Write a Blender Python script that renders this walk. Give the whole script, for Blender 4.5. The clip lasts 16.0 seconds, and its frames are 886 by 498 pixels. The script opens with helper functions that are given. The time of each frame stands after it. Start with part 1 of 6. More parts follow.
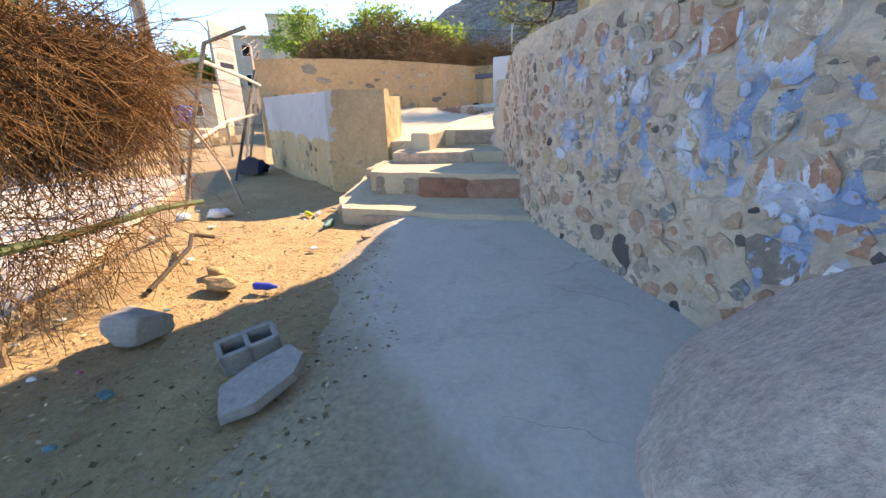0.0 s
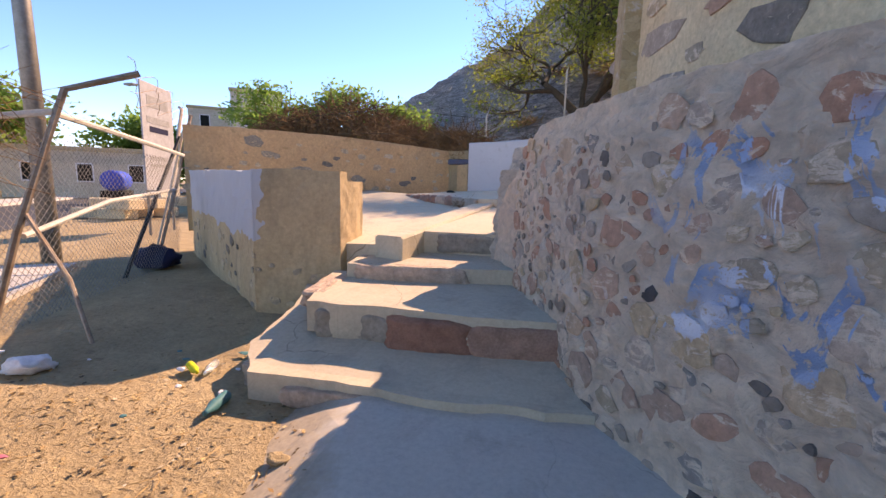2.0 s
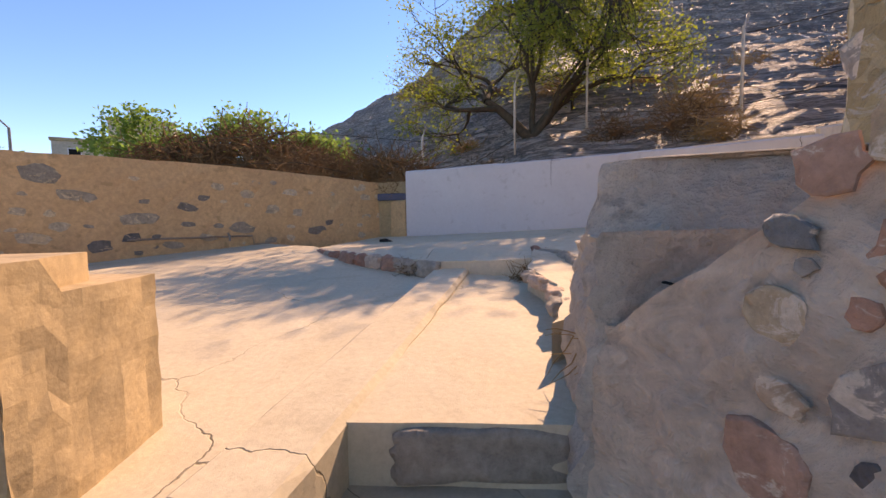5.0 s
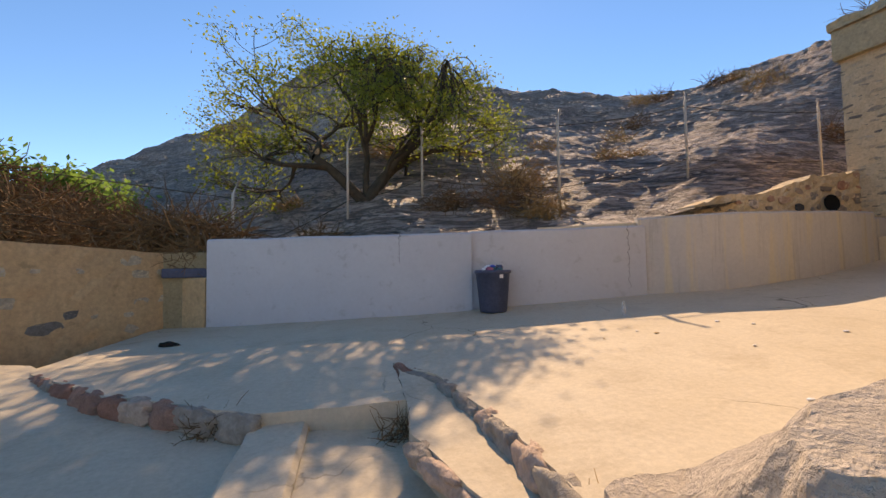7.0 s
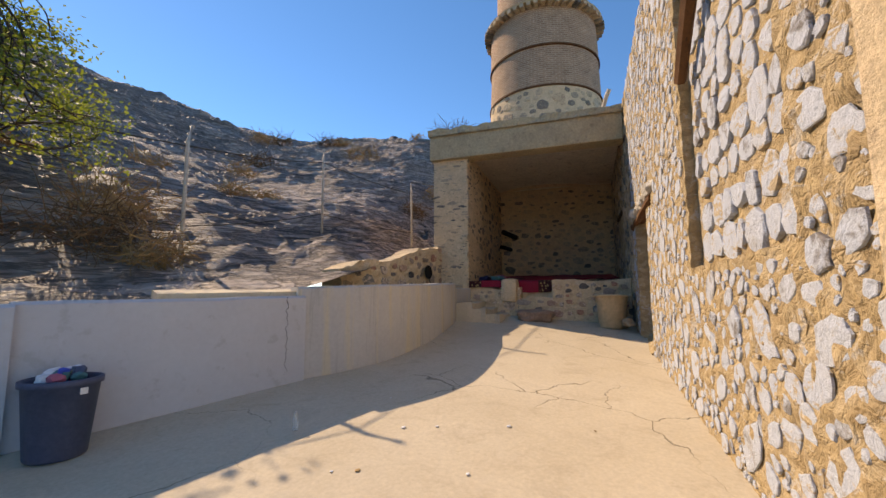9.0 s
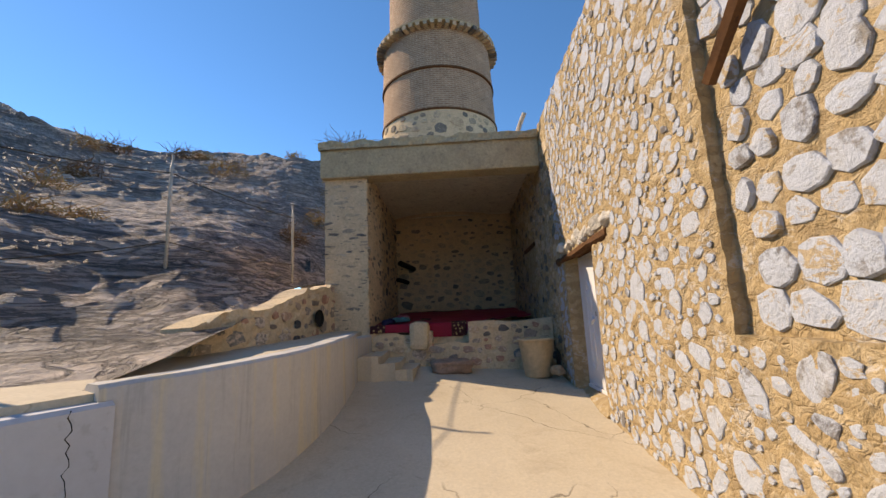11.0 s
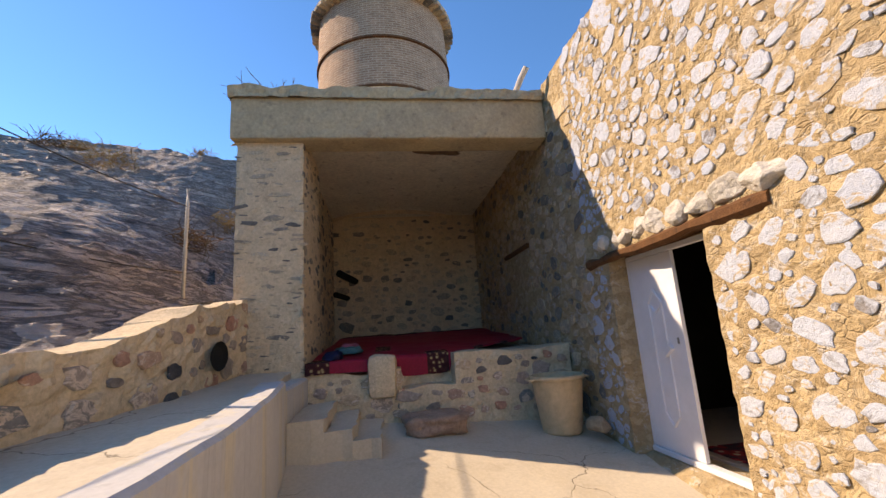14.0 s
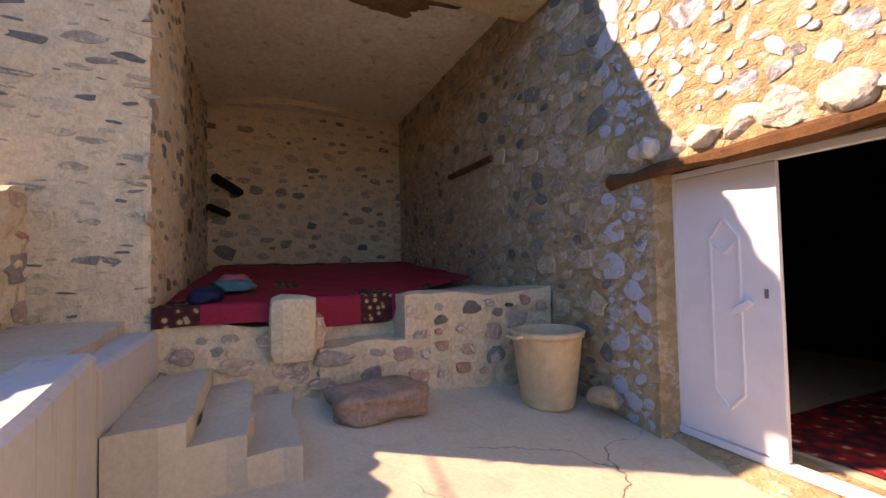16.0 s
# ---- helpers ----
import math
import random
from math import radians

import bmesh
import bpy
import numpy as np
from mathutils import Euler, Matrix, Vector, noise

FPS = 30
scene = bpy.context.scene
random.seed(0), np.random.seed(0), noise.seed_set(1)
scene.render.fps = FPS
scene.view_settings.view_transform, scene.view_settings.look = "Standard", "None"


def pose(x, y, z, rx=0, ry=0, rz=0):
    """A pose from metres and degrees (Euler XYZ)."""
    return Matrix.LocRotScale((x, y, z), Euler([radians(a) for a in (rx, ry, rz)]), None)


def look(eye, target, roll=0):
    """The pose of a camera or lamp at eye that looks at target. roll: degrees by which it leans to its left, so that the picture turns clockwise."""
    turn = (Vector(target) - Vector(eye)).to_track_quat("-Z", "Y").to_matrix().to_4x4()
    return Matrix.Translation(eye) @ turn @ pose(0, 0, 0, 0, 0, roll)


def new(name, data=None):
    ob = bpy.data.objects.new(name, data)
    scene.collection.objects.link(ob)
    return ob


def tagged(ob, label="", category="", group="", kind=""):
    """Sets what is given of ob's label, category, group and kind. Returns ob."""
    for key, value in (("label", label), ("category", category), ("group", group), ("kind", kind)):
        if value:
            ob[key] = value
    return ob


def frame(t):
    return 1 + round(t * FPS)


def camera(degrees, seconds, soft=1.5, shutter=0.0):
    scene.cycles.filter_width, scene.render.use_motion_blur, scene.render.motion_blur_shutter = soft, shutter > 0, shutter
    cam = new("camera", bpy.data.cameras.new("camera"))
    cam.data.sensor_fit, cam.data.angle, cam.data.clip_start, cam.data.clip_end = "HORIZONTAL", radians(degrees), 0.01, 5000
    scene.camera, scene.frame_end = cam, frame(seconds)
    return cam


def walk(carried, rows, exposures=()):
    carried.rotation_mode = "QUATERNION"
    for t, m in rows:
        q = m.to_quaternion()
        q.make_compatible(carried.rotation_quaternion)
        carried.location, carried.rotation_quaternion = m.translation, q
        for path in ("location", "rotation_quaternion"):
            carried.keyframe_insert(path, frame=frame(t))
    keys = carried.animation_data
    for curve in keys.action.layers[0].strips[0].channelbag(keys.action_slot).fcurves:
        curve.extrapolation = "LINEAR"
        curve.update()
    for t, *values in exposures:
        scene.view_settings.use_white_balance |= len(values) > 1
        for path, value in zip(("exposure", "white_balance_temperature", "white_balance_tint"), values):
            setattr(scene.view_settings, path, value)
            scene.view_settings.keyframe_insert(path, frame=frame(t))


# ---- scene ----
cam = camera(93.2, 16.0)
PATH = [
    (0, (0.201, 0.452, 1.205), (-0.466, 2.226, 0.565), -1.9),
    (0.5, (0.011, 0.948, 1.203), (-0.603, 2.73, 0.535), 0.8),
    (1, (-0.183, 1.398, 1.259), (-0.737, 3.28, 0.87), 0.5),
    (1.5, (-0.441, 1.852, 1.266), (-1.042, 3.73, 0.93), 2.4),
    (2, (-0.682, 2.28, 1.349), (-1.174, 4.197, 1.06), 1.5),
    (2.5, (-0.873, 2.764, 1.36), (-1.429, 4.662, 1.061), -0.0),
    (3, (-1.085, 3.211, 1.366), (-1.455, 5.141, 0.993), 0.6),
    (3.5, (-1.192, 3.692, 1.394), (-1.42, 5.66, 1.125), -0.8),
    (3.7, (-1.232, 3.886, 1.443), (-1.45, 5.862, 1.229), -0.9),
    (5.8, (-1.686, 5.621, 1.8), (-1.633, 7.618, 1.702), -0.8),
    (6, (-1.702, 5.682, 1.921), (-1.516, 7.672, 1.855), -0.9),
    (6.5, (-1.687, 5.955, 1.993), (-1.23, 7.901, 2.058), -1.8),
    (7, (-1.691, 6.353, 2.015), (-1.013, 8.232, 2.111), -0.9),
    (7.5, (-1.729, 6.685, 2.193), (-0.754, 8.429, 2.255), 0.8),
    (8, (-1.542, 7.092, 2.24), (-0.253, 8.62, 2.304), -0.5),
    (8.5, (-1.406, 7.42, 2.454), (0.22, 8.578, 2.585), -0.9),
    (9, (-1.267, 7.664, 2.54), (0.611, 8.312, 2.768), -0.3),
    (9.2, (-1.157, 7.738, 2.526), (0.768, 8.218, 2.781), -0.5),
    (11.3, (0.303, 8.647, 3.011), (2.278, 8.698, 3.322), -2.8),
    (11.5, (0.408, 8.721, 3.021), (2.389, 8.771, 3.287), -2.7),
    (12, (0.811, 8.885, 3.017), (2.806, 8.894, 3.166), -2.0),
    (12.5, (1.197, 9.016, 3.045), (3.191, 8.898, 3.154), -2.6),
    (13, (1.685, 8.992, 3.093), (3.662, 8.762, 3.29), -4.3),
    (13.5, (2.164, 9.142, 3.126), (4.12, 8.876, 3.451), -4.4),
    (14, (2.681, 9.298, 3.159), (4.621, 9.011, 3.555), -4.0),
    (14.5, (3.246, 9.389, 3.178), (5.17, 9.022, 3.581), -3.6),
    (15, (3.737, 9.518, 3.196), (5.63, 8.972, 3.543), -2.8),
    (15.5, (4.191, 9.535, 3.176), (6.039, 8.808, 3.413), -2.1),
    (16, (4.691, 9.571, 3.187), (6.53, 8.786, 3.254), -1.2),
]
EXPOSURES = [(0, 2.45, 12600, 24), (1.5, 1.9, 11200, 31), (3.5, 1.75, 11500, 38), (6, 1.35, 12900, 28), (9, 1.15, 10200, 18), (12, 1.2, 9500, 15), (14, 1.55, 9600, 20), (16, 2.2, 10500, 33)]
walk(cam, [(t, look(eye, target, roll)) for t, eye, target, roll in PATH], EXPOSURES)

# ---- sky and sun ----
SUN_AZ, SUN_EL = 67.5, 37.5
to_sun = Vector((math.cos(radians(SUN_EL)) * math.cos(radians(SUN_AZ)), math.cos(radians(SUN_EL)) * math.sin(radians(SUN_AZ)), math.sin(radians(SUN_EL))))
world = bpy.data.worlds.new("world")
world.use_nodes = True
scene.world = world
sky = world.node_tree.nodes.new("ShaderNodeTexSky")
sky.sky_type, sky.sun_disc = "NISHITA", False
sky.sun_elevation, sky.sun_rotation = radians(SUN_EL), radians(90 - SUN_AZ)
sky.air_density, sky.dust_density, sky.ozone_density, sky.altitude = 1.0, 0.1, 6.0, 3000
deep = world.node_tree.nodes.new("ShaderNodeHueSaturation")
deep.inputs["Saturation"].default_value, deep.inputs["Value"].default_value = 1.18, 0.92
world.node_tree.links.new(sky.outputs[0], deep.inputs["Color"])
world.node_tree.links.new(deep.outputs[0], world.node_tree.nodes["Background"].inputs[0])
world.node_tree.nodes["Background"].inputs[1].default_value = 0.15
sun = new("sun", bpy.data.lights.new("sun", "SUN"))
sun.data.energy, sun.data.angle, sun.data.color = 2.4, radians(0.5), (1.0, 0.95, 0.88)
sun.matrix_world = look(to_sun * 60, (0, 0, 0))


# ---- materials ----
class Mat:
    """A small node-material writer."""

    def __init__(self, name, rough=0.9, metal=0.0):
        self.m = bpy.data.materials.new(name)
        self.m.use_nodes = True
        self.t = self.m.node_tree
        self.bsdf = self.t.nodes["Principled BSDF"]
        self.bsdf.inputs["Roughness"].default_value = rough
        self.bsdf.inputs["Metallic"].default_value = metal
        self.bsdf.inputs["Specular IOR Level"].default_value = 0.25

    def node(self, kind, **inputs):
        n = self.t.nodes.new(kind)
        for k, v in inputs.items():
            key = k.replace("_", " ")
            if isinstance(v, bpy.types.NodeSocket):
                self.t.links.new(v, n.inputs[key])
            else:
                n.inputs[key].default_value = v
        return n

    def link(self, a, b):
        self.t.links.new(a, b)

    def pos(self, scale=(1, 1, 1), rot=(0, 0, 0), local=False):
        src = self.t.nodes.new("ShaderNodeTexCoord").outputs["Object"] if local else self.t.nodes.new("ShaderNodeNewGeometry").outputs["Position"]
        mp = self.t.nodes.new("ShaderNodeMapping")
        mp.inputs["Scale"].default_value = scale
        mp.inputs["Rotation"].default_value = [radians(r) for r in rot]
        self.link(src, mp.inputs["Vector"])
        return mp.outputs[0]

    def noise(self, vec, scale, detail=6, rough=0.6, distort=0.0):
        n = self.node("ShaderNodeTexNoise", Vector=vec, Scale=scale, Detail=detail, Roughness=rough, Distortion=distort)
        return n.outputs["Fac"]

    def ramp(self, fac, stops, interp="LINEAR"):
        r = self.t.nodes.new("ShaderNodeValToRGB")
        self.link(fac, r.inputs[0])
        r.color_ramp.interpolation = interp
        el = r.color_ramp.elements
        while len(el) < len(stops):
            el.new(0.5)
        for e, (p, c) in zip(el, stops):
            e.position = p
            e.color = (c, c, c, 1) if isinstance(c, (int, float)) else (*c, 1)
        return r.outputs[0]

    def mix(self, fac, a, b, mode="MIX"):
        n = self.t.nodes.new("ShaderNodeMix")
        n.data_type, n.blend_type = "RGBA", mode
        for sock, v in ((n.inputs[0], fac), (n.inputs[6], a), (n.inputs[7], b)):
            if isinstance(v, bpy.types.NodeSocket):
                self.link(v, sock)
            elif isinstance(v, (int, float)):
                sock.default_value = v
            else:
                sock.default_value = (*v, 1)
        return n.outputs[2]

    def math(self, op, a, b=0.0, clamp=False):
        n = self.t.nodes.new("ShaderNodeMath")
        n.operation, n.use_clamp = op, clamp
        for sock, v in zip(n.inputs, (a, b)):
            if isinstance(v, bpy.types.NodeSocket):
                self.link(v, sock)
            else:
                sock.default_value = v
        return n.outputs[0]

    def base(self, col):
        if isinstance(col, bpy.types.NodeSocket):
            self.link(col, self.bsdf.inputs["Base Color"])
        else:
            self.bsdf.inputs["Base Color"].default_value = (*col, 1)
        return self

    def bump(self, height, strength=0.5, distance=0.02):
        n = self.node("ShaderNodeBump", Height=height, Strength=strength, Distance=distance)
        self.link(n.outputs[0], self.bsdf.inputs["Normal"])
        return self


def varied(name, c1, c2, c3=None, big=1.2, small=25.0, rough=0.9, bump=0.4, dist=0.01, metal=0.0, local=False, grit=0.55):
    """Two-scale mottled surface: broad stains between c1 and c2, fine grain, optional darker flecks c3."""
    m = Mat(name, rough, metal)
    v = m.pos(local=local)
    broad = m.ramp(m.noise(v, big, 5, 0.6, 0.3), [(0.32, 0.0), (0.68, 1.0)])
    col = m.mix(broad, c1, c2)
    fine = m.noise(v, small, 6, 0.7)
    col = m.mix(grit, col, m.ramp(fine, [(0.25, 0.55), (0.75, 1.35)]), "MULTIPLY")
    if c3 is not None:
        fleck = m.ramp(m.noise(v, small * 0.35, 4, 0.6), [(0.6, 0.0), (0.68, 1.0)])
        col = m.mix(m.math("MULTIPLY", fleck, 0.7), col, c3)
    mid = m.noise(v, small * 0.22, 5, 0.65)
    col = m.mix(grit * 0.6, col, m.ramp(mid, [(0.3, 0.72), (0.7, 1.22)]), "MULTIPLY")
    m.base(col).bump(m.math("ADD", fine, m.math("MULTIPLY", mid, 1.6)), bump, dist)
    return m.m


def stone_mat(name, stops, island=False, grain=30.0, wash=None, smear=None, cover=0.0):
    """Stones that differ piece by piece; wash: a pale limewash that clings to part of each face."""
    m = Mat(name, 0.88)
    v = m.pos()
    rnd = m.t.nodes.new("ShaderNodeNewGeometry").outputs["Random Per Island"] if island else m.t.nodes.new("ShaderNodeObjectInfo").outputs["Random"]
    col = m.ramp(rnd, stops)
    n1 = m.noise(v, 9.0, 5, 0.65, 0.4)
    n2 = m.noise(v, grain, 6, 0.7)
    col = m.mix(0.6, col, m.ramp(n1, [(0.25, 0.5), (0.75, 1.4)]), "MULTIPLY")
    col = m.mix(0.5, col, m.ramp(n2, [(0.3, 0.55), (0.7, 1.35)]), "MULTIPLY")
    if wash is not None:
        fac = m.ramp(m.math("ADD", m.noise(v, 6.5, 6, 0.7, 0.6), m.math("MULTIPLY", rnd, 0.28)), [(0.42, 0.0), (0.54, 1.0)])
        pale = m.mix(m.noise(v, 3.0, 2), wash, (0.43, 0.50, 0.61))
        col = m.mix(m.math("MULTIPLY", fac, 0.9), col, pale)
    if smear is not None:
        lap = m.ramp(m.math("ADD", m.noise(m.pos((1.0, 1.0, 1.6)), 8.0, 7, 0.72, 1.0), m.math("MULTIPLY", m.math("SUBTRACT", rnd, 0.5), 0.16)), [(0.57 - cover, 0.0), (0.62 - cover, 1.0)])
        grit = m.mix(0.6, smear, m.ramp(n2, [(0.3, 0.55), (0.7, 1.35)]), "MULTIPLY")
        col = m.mix(m.math("MULTIPLY", lap, 0.88), col, grit)
    m.base(col).bump(m.math("ADD", n1, m.math("MULTIPLY", n2, 0.5)), 0.9, 0.03)
    return m


def blue_paint(m, col):
    """Old pale-blue and white paint, brushed and flaked, on the stretch of the lower wall beside the path."""
    v = m.pos()
    sep = m.t.nodes.new("ShaderNodeSeparateXYZ")
    m.link(m.t.nodes.new("ShaderNodeNewGeometry").outputs["Position"], sep.inputs[0])
    y, z = sep.outputs[1], sep.outputs[2]

    def band(s, lo, hi, soft):
        a = m.ramp(m.math("MULTIPLY", m.math("SUBTRACT", s, lo - soft), 1 / soft), [(0, 0.0), (1, 1.0)])
        b = m.ramp(m.math("MULTIPLY", m.math("SUBTRACT", hi + soft, s), 1 / soft), [(0, 0.0), (1, 1.0)])
        return m.math("MULTIPLY", a, b)

    area = m.math("MULTIPLY", band(y, 2.1, 4.2, 0.3), band(z, 0.95, 1.55, 0.15))
    low = m.math("MULTIPLY", band(y, 2.3, 4.4, 0.25), band(z, 0.78, 0.84, 0.06))
    patch = m.math("MULTIPLY", band(y, 1.9, 2.5, 0.15), band(z, 0.45, 0.85, 0.12))
    stroke = m.noise(m.pos((1.6, 1.6, 0.9)), 3.3, 4, 0.6, 1.3)
    fac = m.ramp(m.math("ADD", stroke, m.math("MULTIPLY", m.math("ADD", m.math("ADD", area, m.math("MULTIPLY", low, 1.2)), m.math("MULTIPLY", patch, 1.0)), 0.14)), [(0.675, 0.0), (0.69, 1.0)])
    inside = m.math("MINIMUM", m.math("ADD", m.math("ADD", area, low), patch), 1.0)
    flake = m.ramp(m.noise(v, 38, 4, 0.7), [(0.36, 0.0), (0.44, 1.0)])
    fac = m.math("MULTIPLY", m.math("MULTIPLY", fac, inside), flake)
    paint = m.mix(m.ramp(m.noise(v, 2.2, 2), [(0.45, 0.0), (0.6, 1.0)]), (0.26, 0.41, 0.60), (0.68, 0.72, 0.78))
    return m.mix(fac, col, paint)


def cracked(name, c1, c2, c3, crack_scale=0.55, rough=0.85, fine=30.0):
    """Old poured concrete: stains, grain, and a thin net of wandering cracks."""
    m = Mat(name, rough)
    v = m.pos()
    col = m.mix(m.ramp(m.noise(v, 0.7, 6, 0.65, 0.5), [(0.3, 0.0), (0.7, 1.0)]), c1, c2)
    col = m.mix(m.ramp(m.noise(v, 2.7, 6, 0.7, 0.8), [(0.52, 0.0), (0.75, 0.7)]), col, c3)
    g = m.noise(v, fine, 8, 0.75)
    col = m.mix(0.45, col, m.ramp(g, [(0.25, 0.6), (0.75, 1.3)]), "MULTIPLY")
    warp = m.t.nodes.new("ShaderNodeTexNoise")
    warp.inputs["Scale"].default_value, warp.inputs["Detail"].default_value = 2.2, 5
    m.link(v, warp.inputs["Vector"])
    vec = m.t.nodes.new("ShaderNodeVectorMath")
    vec.operation = "MULTIPLY_ADD"
    m.link(warp.outputs["Color"], vec.inputs[0])
    vec.inputs[1].default_value = (0.5, 0.5, 0.0)
    m.link(v, vec.inputs[2])
    vo = m.t.nodes.new("ShaderNodeTexVoronoi")
    vo.feature = "DISTANCE_TO_EDGE"
    vo.inputs["Scale"].default_value = crack_scale
    m.link(vec.outputs[0], vo.inputs["Vector"])
    gate = m.ramp(m.noise(v, 0.45, 3), [(0.5, 0.0), (0.58, 1.0)])
    line = m.math("MULTIPLY", m.ramp(vo.outputs["Distance"], [(0.0, 1.0), (0.0028, 0.0)]), gate)
    col = m.mix(m.math("MULTIPLY", line, 0.75), col, (0.06, 0.045, 0.03))
    h = m.math("SUBTRACT", m.math("ADD", m.math("MULTIPLY", g, 0.35), m.noise(v, 4, 4)), line)
    m.base(col).bump(h, 0.45, 0.012)
    return m.m


terrace_mat = cracked("terrace_concrete", (0.53, 0.445, 0.325), (0.61, 0.525, 0.40), (0.43, 0.35, 0.25))
path_mat = cracked("path_concrete", (0.46, 0.43, 0.385), (0.54, 0.495, 0.43), (0.32, 0.29, 0.255), 0.9)


def earth_over_path(mat):
    """Earth blown over the street-side margin of the path."""
    m = Mat("earth_margin")
    m.m, m.t, m.bsdf = mat, mat.node_tree, mat.node_tree.nodes["Principled BSDF"]
    sep = m.t.nodes.new("ShaderNodeSeparateXYZ")
    m.link(m.t.nodes.new("ShaderNodeNewGeometry").outputs["Position"], sep.inputs[0])
    v = m.pos()
    near = m.math("MULTIPLY", m.math("MAXIMUM", m.math("SUBTRACT", 2.36, sep.outputs[1]), 0.0), 1.15)
    off = m.math("MULTIPLY", m.math("MAXIMUM", m.math("SUBTRACT", sep.outputs[1], 2.36), 0.0), -0.38)
    rim = m.math("MINIMUM", m.math("SUBTRACT", m.math("ADD", near, off), 1.02), 0.3)
    ragged = m.math("ADD", m.math("MULTIPLY", m.noise(v, 1.7, 6, 0.7), 0.9), m.math("MULTIPLY", m.noise(v, 14, 4, 0.7), 0.25))
    edge = m.math("SUBTRACT", m.math("ADD", rim, ragged), m.math("ADD", sep.outputs[0], 0.55))
    src = m.bsdf.inputs["Base Color"].links[0].from_socket
    m.base(m.mix(m.ramp(edge, [(0.0, 0.0), (0.22, 0.6), (0.6, 0.93)]), src, m.mix(m.ramp(m.noise(v, 30, 6, 0.75), [(0.35, 0.0), (0.65, 1.0)]), (0.42, 0.32, 0.21), (0.21, 0.16, 0.11))))


earth_over_path(path_mat)
step_mat = cracked("step_concrete", (0.46, 0.39, 0.30), (0.54, 0.46, 0.35), (0.33, 0.28, 0.22), 1.1)
grey_paint = varied("grey_painted_render", (0.46, 0.47, 0.50), (0.52, 0.53, 0.55), (0.40, 0.40, 0.41), 0.5, 18, 0.8, 0.12, 0.004, grit=0.12)
tan_plaster = varied("tan_plaster", (0.63, 0.40, 0.22), (0.55, 0.345, 0.19), (0.38, 0.25, 0.13), 1.1, 20, 0.9, 0.4, 0.01)


def limed_mortar():
    """Ochre mortar with stray brush marks of limewash."""
    m = Mat("ochre_mortar", 0.95)
    v = m.pos()
    col = m.mix(m.ramp(m.noise(v, 2.0, 5, 0.6, 0.3), [(0.32, 0.0), (0.68, 1.0)]), (0.50, 0.365, 0.19), (0.40, 0.29, 0.16))
    fine, mid = m.noise(v, 34, 6, 0.7), m.noise(v, 8, 5, 0.65, 0.9)
    warp = m.t.nodes.new("ShaderNodeTexNoise")
    warp.inputs["Scale"].default_value, warp.inputs["Detail"].default_value = 5.0, 4
    m.link(v, warp.inputs["Vector"])
    bent = m.t.nodes.new("ShaderNodeVectorMath")
    bent.operation = "MULTIPLY_ADD"
    m.link(warp.outputs["Color"], bent.inputs[0])
    bent.inputs[1].default_value = (0.16, 0.16, 0.16)
    m.link(m.pos((1.0, 1.0, 1.6)), bent.inputs[2])
    chips = m.t.nodes.new("ShaderNodeTexVoronoi")
    chips.feature = "DISTANCE_TO_EDGE"
    chips.inputs["Scale"].default_value = 11.0
    m.link(bent.outputs[0], chips.inputs["Vector"])
    cells = m.t.nodes.new("ShaderNodeTexVoronoi")
    cells.inputs["Scale"].default_value = 11.0
    m.link(bent.outputs[0], cells.inputs["Vector"])
    shade = m.ramp(cells.outputs["Color"], [(0.2, (0.34, 0.245, 0.145)), (0.5, (0.48, 0.355, 0.205)), (0.8, (0.58, 0.46, 0.31))])
    col = m.mix(0.5, col, shade)
    # seams between the chips, with crack shadow darkened into the colour
    gap = m.math("MULTIPLY", m.ramp(chips.outputs["Distance"], [(0.0, 1.0), (0.12, 0.0)]), m.ramp(mid, [(0.48, 0.0), (0.62, 1.0)]))
    col = m.mix(m.math("MULTIPLY", gap, 0.3), col, (0.30, 0.21, 0.12))
    col = m.mix(0.4, col, m.ramp(fine, [(0.25, 0.6), (0.75, 1.3)]), "MULTIPLY")
    lime = m.ramp(m.noise(m.pos((1.0, 1.0, 1.5)), 5.5, 6, 0.7, 0.8), [(0.57, 0.0), (0.62, 1.0)])
    col = m.mix(m.math("MULTIPLY", lime, 0.6), col, (0.56, 0.53, 0.49))
    h = m.math("SUBTRACT", m.math("ADD", m.math("MULTIPLY", fine, 0.5), m.math("MULTIPLY", mid, 2.4)), m.math("MULTIPLY", gap, 0.4))
    m.base(col).bump(h, 0.9, 0.035)
    return m.m


yellow_mortar = limed_mortar()
end_mat = varied("rough_dark_concrete", (0.68, 0.585, 0.49), (0.52, 0.45, 0.38), (0.34, 0.30, 0.265), 2.6, 22, 0.95, 1.0, 0.05)
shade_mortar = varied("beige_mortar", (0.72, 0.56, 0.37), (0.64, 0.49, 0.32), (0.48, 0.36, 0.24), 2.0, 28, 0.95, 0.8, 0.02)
beam_concrete = varied("beam_concrete", (0.52, 0.41, 0.25), (0.42, 0.33, 0.21), (0.27, 0.21, 0.14), 1.8, 22, 0.9, 0.4, 0.01)
ceiling_mat = varied("stained_ceiling", (0.82, 0.75, 0.63), (0.74, 0.66, 0.54), (0.46, 0.37, 0.28), 0.9, 14, 0.9, 0.3, 0.01)
dirt_mat = varied("dry_earth", (0.45, 0.335, 0.20), (0.35, 0.255, 0.15), (0.25, 0.18, 0.11), 1.3, 28, 1.0, 0.9, 0.025, grit=0.6)
